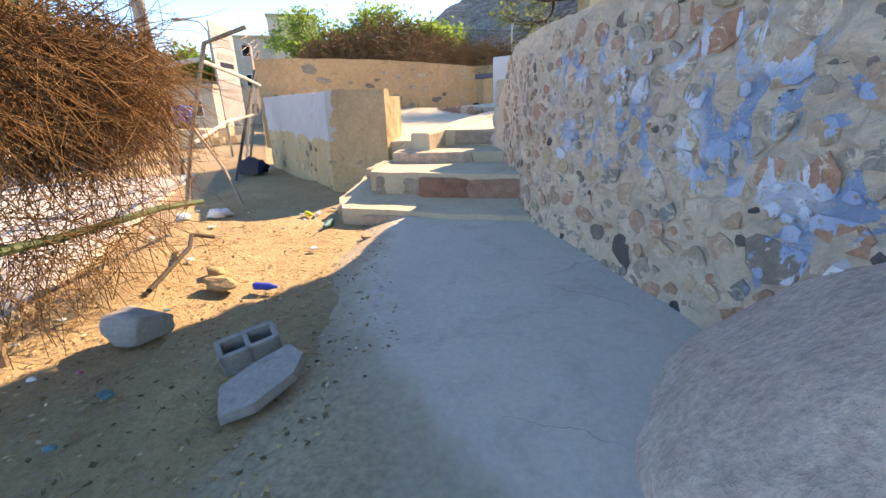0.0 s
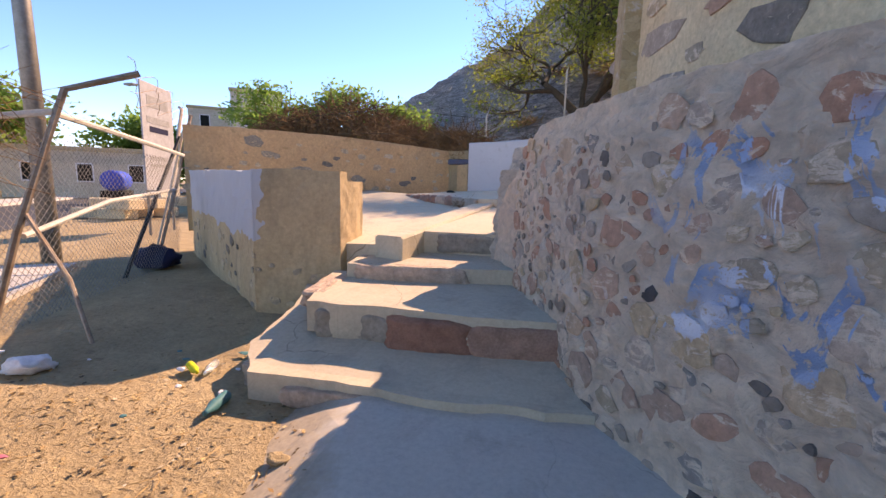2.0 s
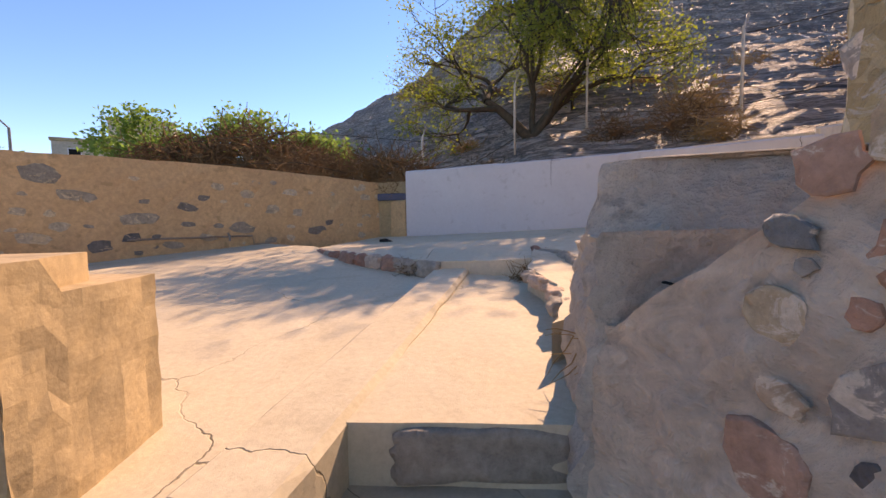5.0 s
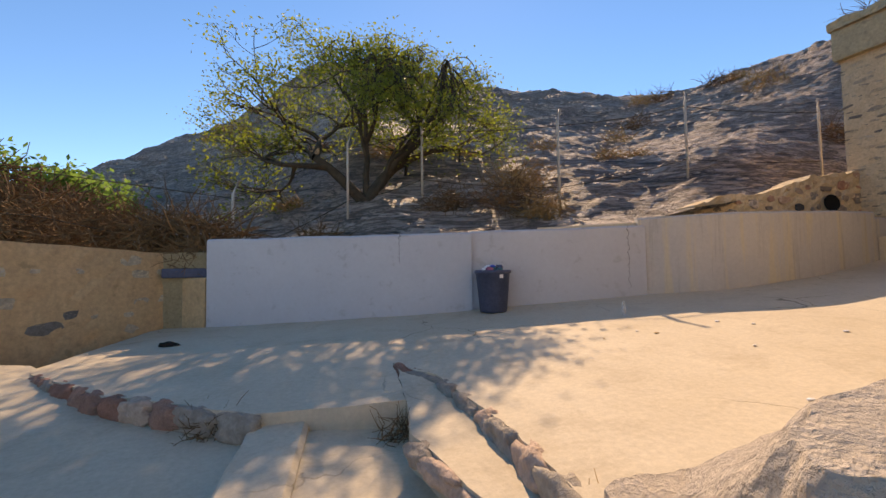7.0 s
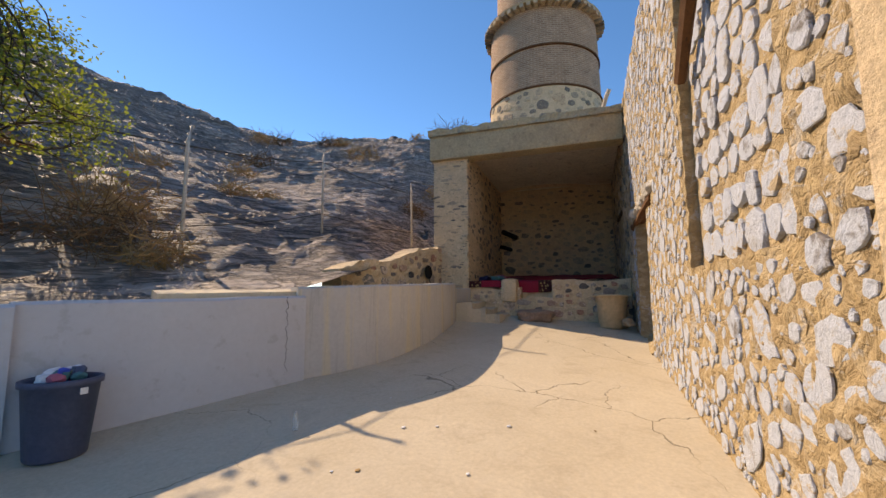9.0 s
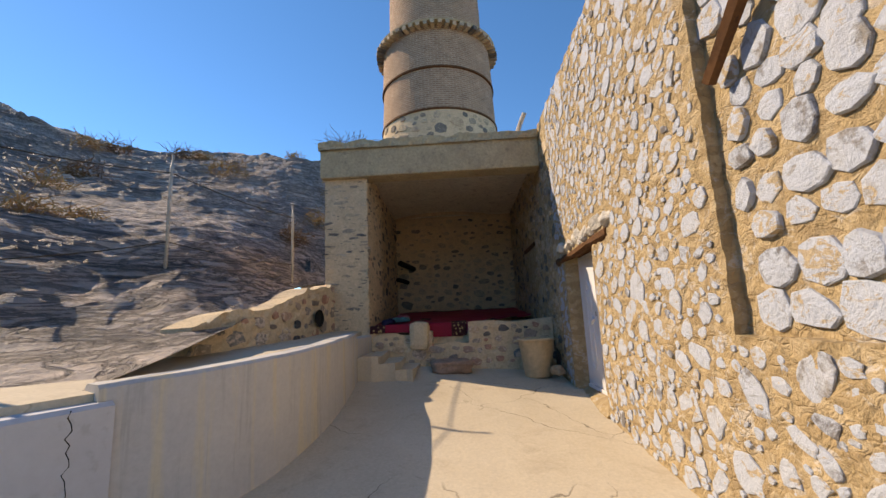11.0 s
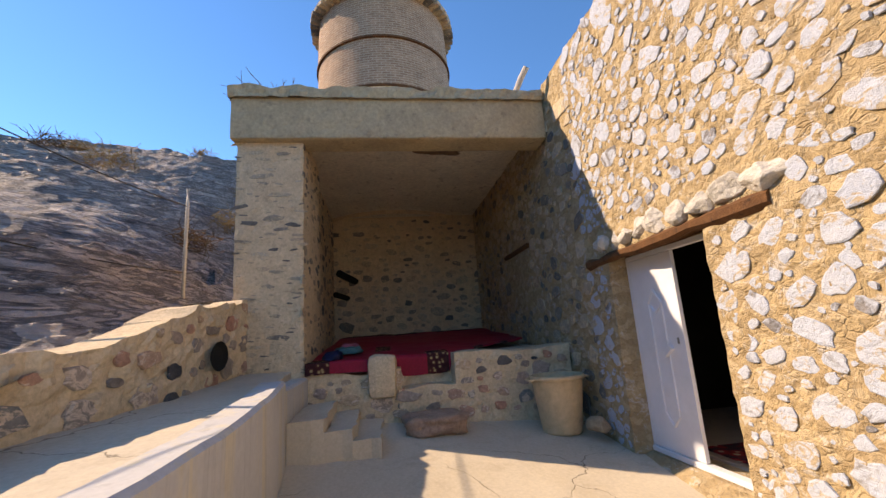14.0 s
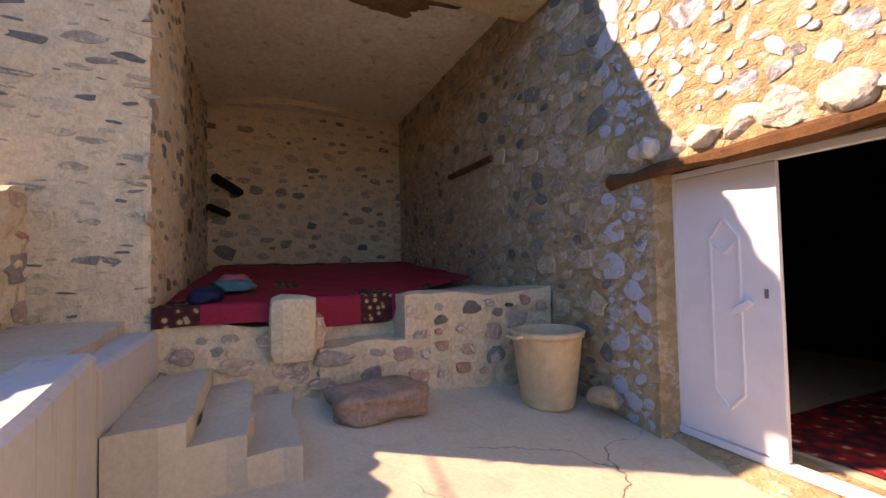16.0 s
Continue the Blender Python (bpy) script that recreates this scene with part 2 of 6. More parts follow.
rubble_mat = varied("grey_block", (0.34, 0.34, 0.34), (0.28, 0.28, 0.28), (0.2, 0.2, 0.2), 4, 40, 0.9, 0.6, 0.01)
asphalt_mat = varied("asphalt", (0.055, 0.055, 0.06), (0.075, 0.075, 0.08), None, 0.3, 40, 0.85, 0.4, 0.01)
pave_mat = varied("dusty_pavement", (0.55, 0.50, 0.45), (0.48, 0.44, 0.40), (0.38, 0.34, 0.30), 0.5, 24, 0.9, 0.3, 0.01)
boulder_mat = varied("pink_granite", (0.78, 0.59, 0.51), (0.66, 0.50, 0.44), (0.46, 0.34, 0.30), 3.5, 34, 0.9, 1.0, 0.03, grit=0.85)
wood_mat = varied("weathered_wood", (0.17, 0.075, 0.03), (0.10, 0.045, 0.02), (0.035, 0.02, 0.014), 5, 45, 0.85, 0.7, 0.01)
spall_mat = varied("rusty_spall", (0.30, 0.18, 0.10), (0.20, 0.12, 0.07), (0.09, 0.06, 0.045), 5, 30, 0.95, 1.0, 0.02)
bark_mat = varied("bark", (0.10, 0.075, 0.05), (0.06, 0.045, 0.03), None, 6, 40, 0.95, 0.9, 0.01)
twig_mat = varied("dry_twigs", (0.24, 0.13, 0.06), (0.14, 0.08, 0.04), None, 1.5, 9, 0.95, 0.2, 0.005)
straw_mat = varied("dry_grass", (0.46, 0.29, 0.13), (0.36, 0.22, 0.10), None, 1.5, 9, 0.95, 0.2, 0.005)
steel_mat = varied("rusty_steel", (0.30, 0.20, 0.14), (0.36, 0.30, 0.25), None, 6, 30, 0.6, 0.3, 0.004, 0.5)
black_steel = varied("black_steel", (0.03, 0.028, 0.026), (0.05, 0.045, 0.04), None, 6, 30, 0.6, 0.3, 0.004)
galv_mat = varied("galvanised_wire", (0.32, 0.30, 0.27), (0.24, 0.21, 0.18), None, 6, 30, 0.5, 0.1, 0.003, 0.6)
pale_post = varied("pale_post_paint", (0.62, 0.56, 0.48), (0.5, 0.45, 0.38), None, 6, 30, 0.6, 0.2, 0.003)
white_paint = varied("white_door_paint", (0.74, 0.74, 0.76), (0.68, 0.68, 0.70), None, 2.0, 10, 0.4, 0.05, 0.003, grit=0.1)
bin_dark = varied("dark_blue_plastic", (0.06, 0.075, 0.125), (0.075, 0.09, 0.14), None, 4, 30, 0.5, 0.1, 0.003)
bucket_mat = varied("cream_plastic", (0.62, 0.46, 0.28), (0.55, 0.40, 0.24), None, 3, 12, 0.5, 0.1, 0.003)
black_mat = varied("matt_black", (0.012, 0.011, 0.01), (0.02, 0.018, 0.016), None, 3, 12, 0.9, 0.1, 0.003)
white_rag = varied("white_plastic", (0.75, 0.75, 0.75), (0.68, 0.68, 0.7), None, 8, 20, 0.6, 0.1, 0.003)
cream_house = varied("cream_render", (0.6, 0.52, 0.42), (0.55, 0.48, 0.38), None, 0.5, 6, 0.9, 0.1, 0.01)


def plain(name, c, rough=0.6):
    return varied(name, c, [0.85 * k for k in c], None, 6, 30, rough, 0.1, 0.003)


blue_plastic, yellow_plastic, red_cloth, navy_cloth, teal_cloth, pink_cloth = (plain(n, c) for n, c in (("blue_plastic", (0.03, 0.09, 0.5)), ("yellow_plastic", (0.6, 0.62, 0.04)), ("crimson_carpet", (0.32, 0.008, 0.03)), ("navy_cloth", (0.01, 0.013, 0.05)), ("teal_cloth", (0.05, 0.2, 0.22)), ("pink_cloth", (0.5, 0.14, 0.2))))
glass = Mat("clear_plastic", 0.15)
glass.bsdf.inputs["Transmission Weight"].default_value = 0.8
glass = glass.base((0.85, 0.88, 0.9)).m

GREYS = [(0.0, (0.17, 0.16, 0.16)), (0.3, (0.30, 0.28, 0.26)), (0.6, (0.36, 0.33, 0.29)), (0.85, (0.25, 0.24, 0.25)), (1.0, (0.42, 0.36, 0.28))]
MIXED = [(0.0, (0.07, 0.07, 0.075)), (0.08, (0.24, 0.20, 0.17)), (0.25, (0.42, 0.34, 0.28)), (0.4, (0.50, 0.24, 0.16)), (0.55, (0.52, 0.33, 0.25)), (0.7, (0.56, 0.40, 0.26)), (0.84, (0.22, 0.22, 0.21)), (1.0, (0.50, 0.37, 0.29))]
DARKS = [(0.0, (0.15, 0.14, 0.13)), (0.25, (0.30, 0.26, 0.21)), (0.6, (0.48, 0.39, 0.28)), (0.85, (0.52, 0.44, 0.34)), (1.0, (0.46, 0.30, 0.20))]
white_stone = stone_mat("limewashed_stone", GREYS, False, 30, (0.50, 0.525, 0.57), (0.44, 0.33, 0.19)).m
white_stone_isl = stone_mat("limewashed_rubble", GREYS, True, 30, (0.50, 0.525, 0.57), (0.44, 0.33, 0.19)).m
lintel_stone_mat = stone_mat("pale_lintel_stone", [(0, (0.46, 0.43, 0.38)), (1, (0.58, 0.54, 0.48))], False, 26).m
dark_stone = stone_mat("dark_rubble", DARKS, smear=(0.62, 0.48, 0.31), cover=0.05).m
dark_stone_isl = stone_mat("dark_small_rubble", DARKS, True, smear=(0.62, 0.48, 0.31), cover=0.05).m


def painted_wall_mats():
    out = []
    for nm, isl in (("mixed_stone", False), ("mixed_small_stone", True)):
        m = stone_mat(nm, MIXED, isl, smear=(0.70, 0.56, 0.44), cover=0.015)
        src = m.bsdf.inputs["Base Color"].links[0].from_socket
        m.base(blue_paint(m, src))
        out.append(m.m)
    m = Mat("grey_beige_mortar", 0.95)
    v = m.pos()
    col = m.mix(m.ramp(m.noise(v, 1.4, 5, 0.6, 0.4), [(0.3, 0.0), (0.7, 1.0)]), (0.80, 0.63, 0.49), (0.72, 0.56, 0.44))
    ripple = m.noise(m.pos((1.0, 1.0, 1.7)), 5.5, 7, 0.68, 1.6)
    f = m.math("ADD", m.noise(v, 26, 7, 0.7), m.math("MULTIPLY", m.math("SUBTRACT", ripple, 0.5), 2.2))
    col = m.mix(m.ramp(m.noise(v, 3.6, 6, 0.7, 0.8), [(0.52, 0.0), (0.66, 0.6)]), col, (0.56, 0.45, 0.36))
    col = m.mix(0.6, col, m.ramp(f, [(0.0, 0.62), (1.0, 1.35)]), "MULTIPLY")
    m.base(blue_paint(m, col)).bump(f, 0.9, 0.03)
    out.append(m.m)
    return out


mixed_stone, mixed_stone_isl, grey_mortar = painted_wall_mats()


def block_material():
    """Tan plaster with a field of old blue-grey paint on the street side."""
    m = Mat("block_plaster", 0.9)
    v = m.pos()
    col = m.mix(m.ramp(m.noise(v, 1.6, 5, 0.6, 0.3), [(0.32, 0.0), (0.68, 1.0)]), (0.57, 0.425, 0.265), (0.47, 0.345, 0.215))
    col = m.mix(m.ramp(m.noise(m.pos((3, 3, 0.8)), 1.5, 5, 0.6), [(0.5, 0.0), (0.7, 0.6)]), col, (0.30, 0.23, 0.15))
    f = m.noise(v, 24, 6, 0.7)
    col = m.mix(0.5, col, m.ramp(f, [(0.25, 0.55), (0.75, 1.35)]), "MULTIPLY")
    sep = m.t.nodes.new("ShaderNodeSeparateXYZ")
    m.link(m.t.nodes.new("ShaderNodeNewGeometry").outputs["Position"], sep.inputs[0])
    wav = m.math("MULTIPLY", m.math("SUBTRACT", m.noise(v, 2.2, 4), 0.5), 0.5)
    left = m.math("LESS_THAN", m.math("ADD", sep.outputs[0], wav), -3.44)
    high = m.math("GREATER_THAN", m.math("ADD", sep.outputs[2], wav), 0.82)
    col = m.mix(m.math("MULTIPLY", left, high), col, m.mix(m.noise(v, 3), (0.40, 0.43, 0.48), (0.5, 0.52, 0.55)))
    m.base(col).bump(f, 0.35, 0.01)
    return m.m


block_plaster = block_material()


def rock_material():
    m = Mat("granite_hill", 0.7)
    m.bsdf.inputs["Specular IOR Level"].default_value = 0.3
    v = m.pos()
    st = m.pos((0.28, 0.5, 3.4), (20, -10, 25))
    n1 = m.noise(v, 0.35, 6, 0.6, 0.4)
    n2 = m.noise(st, 1.3, 8, 0.7, 0.6)
    n3 = m.noise(v, 9, 6, 0.7)
    col = m.mix(m.ramp(n1, [(0.35, 0.0), (0.65, 1.0)]), (0.70, 0.565, 0.48), (0.56, 0.47, 0.415))
    col = m.mix(m.ramp(n2, [(0.37, 0.0), (0.435, 1.0)]), (0.11, 0.09, 0.085), col)
    col = m.mix(m.ramp(m.noise(m.pos((0.2, 0.4, 1.1), (20, -10, 25)), 0.8, 6, 0.65), [(0.55, 0.0), (0.66, 0.65)]), col, (0.27, 0.24, 0.23))
    col = m.mix(m.ramp(m.noise(v, 0.8, 5, 0.7), [(0.6, 0.0), (0.72, 0.7)]), col, (0.44, 0.30, 0.23))
    col = m.mix(0.5, col, m.ramp(n3, [(0.3, 0.6), (0.7, 1.35)]), "MULTIPLY")
    st2 = m.pos((0.35, 0.6, 2.6), (18, -12, 30))
    lines = None
    for scale, width in ((0.9, 0.012), (2.4, 0.02)):
        n4 = m.noise(st2, scale, 7, 0.62, 0.9)
        ln = m.ramp(m.math("ABSOLUTE", m.math("SUBTRACT", n4, 0.5)), [(0.0, 1.0), (width, 0.75), (width * 2.2, 0.0)])
        lines = ln if lines is None else m.math("MAXIMUM", lines, ln)
    col = m.mix(m.math("MULTIPLY", lines, 0.7), col, (0.09, 0.075, 0.07))
    col = m.mix(m.ramp(m.noise(st2, 5.5, 6, 0.7, 0.4), [(0.32, 0.5), (0.55, 0.0)]), col, (0.26, 0.22, 0.20))
    m.base(col).bump(m.math("SUBTRACT", m.math("ADD", n2, m.math("MULTIPLY", n3, 0.3)), m.math("MULTIPLY", lines, 0.35)), 1.0, 0.4)
    return m.m


rock_mat = rock_material()


def brick_material():
    m = Mat("tower_brick", 0.9)
    tc = m.t.nodes.new("ShaderNodeTexCoord").outputs["UV"]
    b = m.t.nodes.new("ShaderNodeTexBrick")
    m.link(tc, b.inputs["Vector"])
    for k, val in (("Scale", 1.0), ("Mortar Size", 0.012), ("Brick Width", 0.24), ("Row Height", 0.075), ("Bias", 0.0), ("Mortar Smooth", 0.2)):
        b.inputs[k].default_value = val
    b.inputs["Color1"].default_value = (0.42, 0.26, 0.165, 1)
    b.inputs["Color2"].default_value = (0.33, 0.20, 0.13, 1)
    b.inputs["Mortar"].default_value = (0.52, 0.40, 0.29, 1)
    v = m.pos()
    col = m.mix(0.5, b.outputs["Color"], m.ramp(m.noise(v, 3.0, 6, 0.7), [(0.3, 0.6), (0.7, 1.3)]), "MULTIPLY")
    m.base(col).bump(m.math("SUBTRACT", m.noise(v, 20, 4), b.outputs["Fac"]), 0.8, 0.02)
    return m.m


brick_mat = brick_material()


def leaf_material(name, c1, c2):
    m = Mat(name, 0.6)
    r = m.t.nodes.new("ShaderNodeNewGeometry").outputs["Random Per Island"]
    m.base(m.ramp(r, [(0.0, c1), (0.6, c2), (1.0, [0.5 * k for k in c1])]))
    tr = m.t.nodes.new("ShaderNodeBsdfTranslucent")
    tr.inputs[0].default_value = (*[2.2 * k for k in c2], 1)
    mx = m.t.nodes.new("ShaderNodeMixShader")
    mx.inputs[0].default_value = 0.4
    m.link(m.bsdf.outputs[0], mx.inputs[1])
    m.link(tr.outputs[0], mx.inputs[2])
    m.link(mx.outputs[0], m.t.nodes["Material Output"].inputs[0])
    return m.m


leaf_mat = leaf_material("tree_leaves", (0.10, 0.12, 0.02), (0.17, 0.20, 0.03))
far_leaf_mat = leaf_material("far_leaves", (0.09, 0.16, 0.03), (0.13, 0.22, 0.05))


def carpet_border():
    m = Mat("carpet_border", 0.95)
    v = m.pos()
    vo = m.t.nodes.new("ShaderNodeTexVoronoi")
    vo.inputs["Scale"].default_value = 16
    m.link(v, vo.inputs["Vector"])
    col = m.ramp(vo.outputs["Distance"], [(0.0, (0.45, 0.33, 0.16)), (0.28, (0.34, 0.24, 0.11)), (0.34, (0.09, 0.025, 0.02)), (0.7, (0.05, 0.012, 0.012))])
    m.base(col).bump(m.noise(v, 80, 3), 0.5, 0.004)
    return m.m


border_mat = carpet_border()


# ---- builders ----
from mathutils.geometry import delaunay_2d_cdt

def mesh_of(bm, name, mat, smooth=False):
    me = bpy.data.meshes.new(name)
    bm.normal_update()
    bm.to_mesh(me)
    bm.free()
    for mt in mat if isinstance(mat, (list, tuple)) else [mat]:
        me.materials.append(mt)
    if smooth:
        me.polygons.foreach_set("use_smooth", [True] * len(me.polygons))
    return me


def part(name, bm, mat, parent, label="", smooth=False):
    """Links a bmesh as one mesh object under a thing or a part, in the parent's space."""
    ob = new(name, mesh_of(bm, name, mat, smooth))
    ob.parent = parent
    if label:
        ob["label"] = label
    return ob


def thing(name, label, category, at=(0, 0, 0), rz=0, group="", kind=""):
    ob = new(name)
    ob.empty_display_size = 0.1
    ob.matrix_basis = pose(*at, 0, 0, rz)
    return tagged(ob, label, category, group, kind)


def solid(name, bm, mat, label, category, kind="", group="", at=(0, 0, 0), rz=0, smooth=False):
    ob = new(name, mesh_of(bm, name, mat, smooth))
    ob.matrix_basis = pose(*at, 0, 0, rz)
    return tagged(ob, label, category, group, kind)


def box(bm, x0, x1, y0, y1, z0, z1, bevel=0.0, m=None):
    r = bmesh.ops.create_cube(bm, size=1.0)
    vs = r["verts"]
    bmesh.ops.transform(bm, verts=vs, matrix=Matrix.Translation(((x0 + x1) / 2, (y0 + y1) / 2, (z0 + z1) / 2)) @ Matrix.Diagonal((x1 - x0, y1 - y0, z1 - z0, 1)))
    if bevel:
        es = list({e for v in vs for e in v.link_edges})
        out = bmesh.ops.bevel(bm, geom=es, offset=bevel, segments=2, affect="EDGES", profile=0.6)
        vs = list({v for f in out["faces"] for v in f.verts} | {v for v in vs if v.is_valid})
    if m is not None:
        bmesh.ops.transform(bm, verts=vs, matrix=m)
    return vs


def tube(bm, pts, radii, n=6, cap=True):
    """A tapered tube along points."""
    pts = [Vector(p) for p in pts]
    if isinstance(radii, (int, float)):
        radii = [radii] * len(pts)
    rings = []
    for i, p in enumerate(pts):
        d = (pts[min(i + 1, len(pts) - 1)] - pts[max(i - 1, 0)]).normalized()
        a = d.orthogonal().normalized() if abs(d.z) > 0.95 else d.cross(Vector((0, 0, 1))).normalized()
        b = d.cross(a)
        rings.append([bm.verts.new(p + radii[i] * (math.cos(2 * math.pi * k / n) * a + math.sin(2 * math.pi * k / n) * b)) for k in range(n)])
    for r0, r1 in zip(rings, rings[1:]):
        for k in range(n):
            bm.faces.new((r0[k], r0[(k + 1) % n], r1[(k + 1) % n], r1[k]))
    if cap and n > 2:
        bm.faces.new(rings[0][::-1])
        bm.faces.new(rings[-1])


def lathe(bm, profile, n=28, at=(0, 0, 0)):
    rings = [[bm.verts.new((at[0] + r * math.cos(2 * math.pi * k / n), at[1] + r * math.sin(2 * math.pi * k / n), at[2] + z)) for k in range(n)] for r, z in profile]
    for a, b in zip(rings, rings[1:]):
        for k in range(n):
            bm.faces.new((a[k], a[(k + 1) % n], b[(k + 1) % n], b[k]))
    return rings


def wob(p, s, amp, seed=0.0):
    """A gentle noise of about +-amp at the scale of s metres."""
    return amp * (noise.noise(Vector((p[0] / s + seed, p[1] / s + seed * 1.7, p[2] / s))) + 0.5 * noise.noise(Vector((p[0] * 2.3 / s, p[1] * 2.3 / s + seed, p[2] * 2.3 / s))))


def strip_wall(bm, line, zlo, zhi, step=0.07, thick=0.4, amp=0.02, batter=0.0):
    """A rough wall whose face follows the plan line (face on the right-hand side of the way along it); zlo, zhi: functions of the distance along."""
    pts = [Vector((*p, 0)) for p in line]
    lens = [0.0]
    for a, b in zip(pts, pts[1:]):
        lens.append(lens[-1] + (b - a).length)
    nu = max(2, int(lens[-1] / step))
    nv = max(2, int((max(zhi(0), zhi(lens[-1] / 2), zhi(lens[-1])) - min(zlo(0), zlo(lens[-1]))) / step))
    front, top_back, low_back = [], [], []
    for i in range(nu + 1):
        u = lens[-1] * i / nu
        p, d = along(line, u)
        n = Vector((d.y, -d.x, 0))
        col = []
        for j in range(nv + 1):
            z = zlo(u) + (zhi(u) - zlo(u)) * j / nv
            q = p - n * batter * (z - zlo(u)) + Vector((0, 0, z))
            q += n * wob(q, 0.13, amp)
            if j == nv:
                q.z += wob(q, 0.3, amp)
            col.append(bm.verts.new(q))
        front.append(col)
        b = p - n * thick
        top_back.append(bm.verts.new((b.x, b.y, zhi(u))))
        low_back.append(bm.verts.new((b.x, b.y, zlo(u))))
    for i in range(nu):
        for j in range(nv):
            bm.faces.new((front[i][j], front[i + 1][j], front[i + 1][j + 1], front[i][j + 1]))
        bm.faces.new((front[i][nv], front[i + 1][nv], top_back[i + 1], top_back[i]))
        bm.faces.new((low_back[i], top_back[i], top_back[i + 1], low_back[i + 1]))
    bm.faces.new([*front[0], top_back[0], low_back[0]])
    bm.faces.new([*front[nu][::-1], low_back[nu], top_back[nu]])


def along(line, u):
    """The point at the distance u along a plan line, and the way it runs there (smoothed at the bends)."""
    pts = [Vector((*p, 0)) for p in line]
    for k, (a, b) in enumerate(zip(pts, pts[1:])):
        l = (b - a).length
        if u <= l + 1e-6 or k == len(pts) - 2:
            return a + (b - a) * (u / l), (b - a).normalized()
        u -= l


def length(line):
    return sum((Vector(b) - Vector(a)).length for a, b in zip(line, line[1:]))


def curve_line(pts, n=6):
    """A plan line smoothed through its points (Catmull-Rom)."""
    p = [Vector((*q, 0)) for q in pts]
    p = [p[0] * 2 - p[1], *p, p[-1] * 2 - p[-2]]
    out = []
    for i in range(1, len(p) - 2):
        for k in range(n):
            t = k / n
            q = 0.5 * (2 * p[i] + (p[i + 1] - p[i - 1]) * t + (2 * p[i - 1] - 5 * p[i] + 4 * p[i + 1] - p[i + 2]) * t * t + (3 * p[i] - p[i - 1] - 3 * p[i + 1] + p[i + 2]) * t ** 3)
            out.append((q.x, q.y))
    out.append((p[-2].x, p[-2].y))
    return out


def slab(name, outline, zf, zlow, mat, label, rough_edge=0.0, cell=0.25, amp=0.006, kind="structure"):
    """A poured slab: an outline in plan, a sloping top, sides down to zlow."""
    pts = []
    for a, b in zip(outline, outline[1:] + outline[:1]):
        a, b = Vector(a), Vector(b)
        n = max(1, int((b - a).length / (0.09 if rough_edge else 0.5)))
        for k in range(n):
            q = a + (b - a) * k / n
            if rough_edge and k:
                d = (b - a).normalized()
                q += Vector((d.y, -d.x)) * wob((q.x, q.y, 0), 0.25, rough_edge)
            pts.append(q)
    n = len(pts)
    xs, ys = [q.x for q in pts], [q.y for q in pts]
    inner = [Vector((min(xs) + cell * (i + 0.5), min(ys) + cell * (j + 0.5))) for i in range(int((max(xs) - min(xs)) / cell)) for j in range(int((max(ys) - min(ys)) / cell))]
    co, _, tris, *_ = delaunay_2d_cdt([q.to_2d() for q in pts] + inner, [], [list(range(n))], 1, 1e-5)
    bm = bmesh.new()
    top = [bm.verts.new((q.x, q.y, zf(q.x, q.y) + wob((q.x, q.y, 3), 0.5, amp))) for q in co]
    for f in tris:
        bm.faces.new([top[k] for k in f])
    rim = [e for e in bm.edges if len(e.link_faces) == 1]
    down = {}
    for e in rim:
        for v in e.verts:
            if v not in down:
                down[v] = bm.verts.new((v.co.x, v.co.y, zlow))
    for e in rim:
        a, b = e.verts
        bm.faces.new((a, b, down[b], down[a]))
    bm.faces.ensure_lookup_table()
    bmesh.ops.recalc_face_normals(bm, faces=bm.faces)
    return solid(name, bm, mat, label, "floor", kind)


def stone_meshes(prefix, mat, count=9, n=9, depth=0.30, flat=0.72):
    """Base shapes for rubble set in a wall: about 1 across, face up along z, back sunk below zero."""
    out = []
    for s in range(count):
        rs = random.Random(100 + s)
        bm = bmesh.new()
        cuts = [(rs.uniform(0, 6.3), rs.uniform(0.36, 0.5)) for _ in range(rs.choice((4, 5, 6)))]
        cuts += [(k * math.pi / 2 + rs.uniform(-0.3, 0.3), rs.uniform(0.42, 0.5)) for k in range(4)]
        angs = [2 * math.pi * (k + rs.uniform(-0.25, 0.25)) / n for k in range(n)]
        rad = []
        for a in angs:
            r = 0.62
            for c, dist in cuts:
                k = math.cos(a - c)
                if k > 0.1:
                    r = min(r, dist / k)
            rad.append(r * rs.uniform(0.84, 1.1))
        rings = []
        for r, z in ((1.0, -0.25), (0.99, 0.45 * depth), (0.5 + flat / 2, depth * 0.85)):
            rings.append([bm.verts.new((r * rad[k] * math.cos(angs[k]), r * rad[k] * math.sin(angs[k]), z + (rs.uniform(-0.06, 0.06) if z > 0 else 0))) for k in range(n)])
        c = bm.verts.new((rs.uniform(-0.15, 0.15), rs.uniform(-0.15, 0.15), depth * rs.uniform(0.75, 1.1)))
        for a, b in zip(rings, rings[1:]):
            for k in range(n):
                bm.faces.new((a[k], a[(k + 1) % n], b[(k + 1) % n], b[k]))
        for k in range(n):
            bm.faces.new((rings[-1][k], rings[-1][(k + 1) % n], c))
        out.append(mesh_of(bm, prefix, mat))
    return out


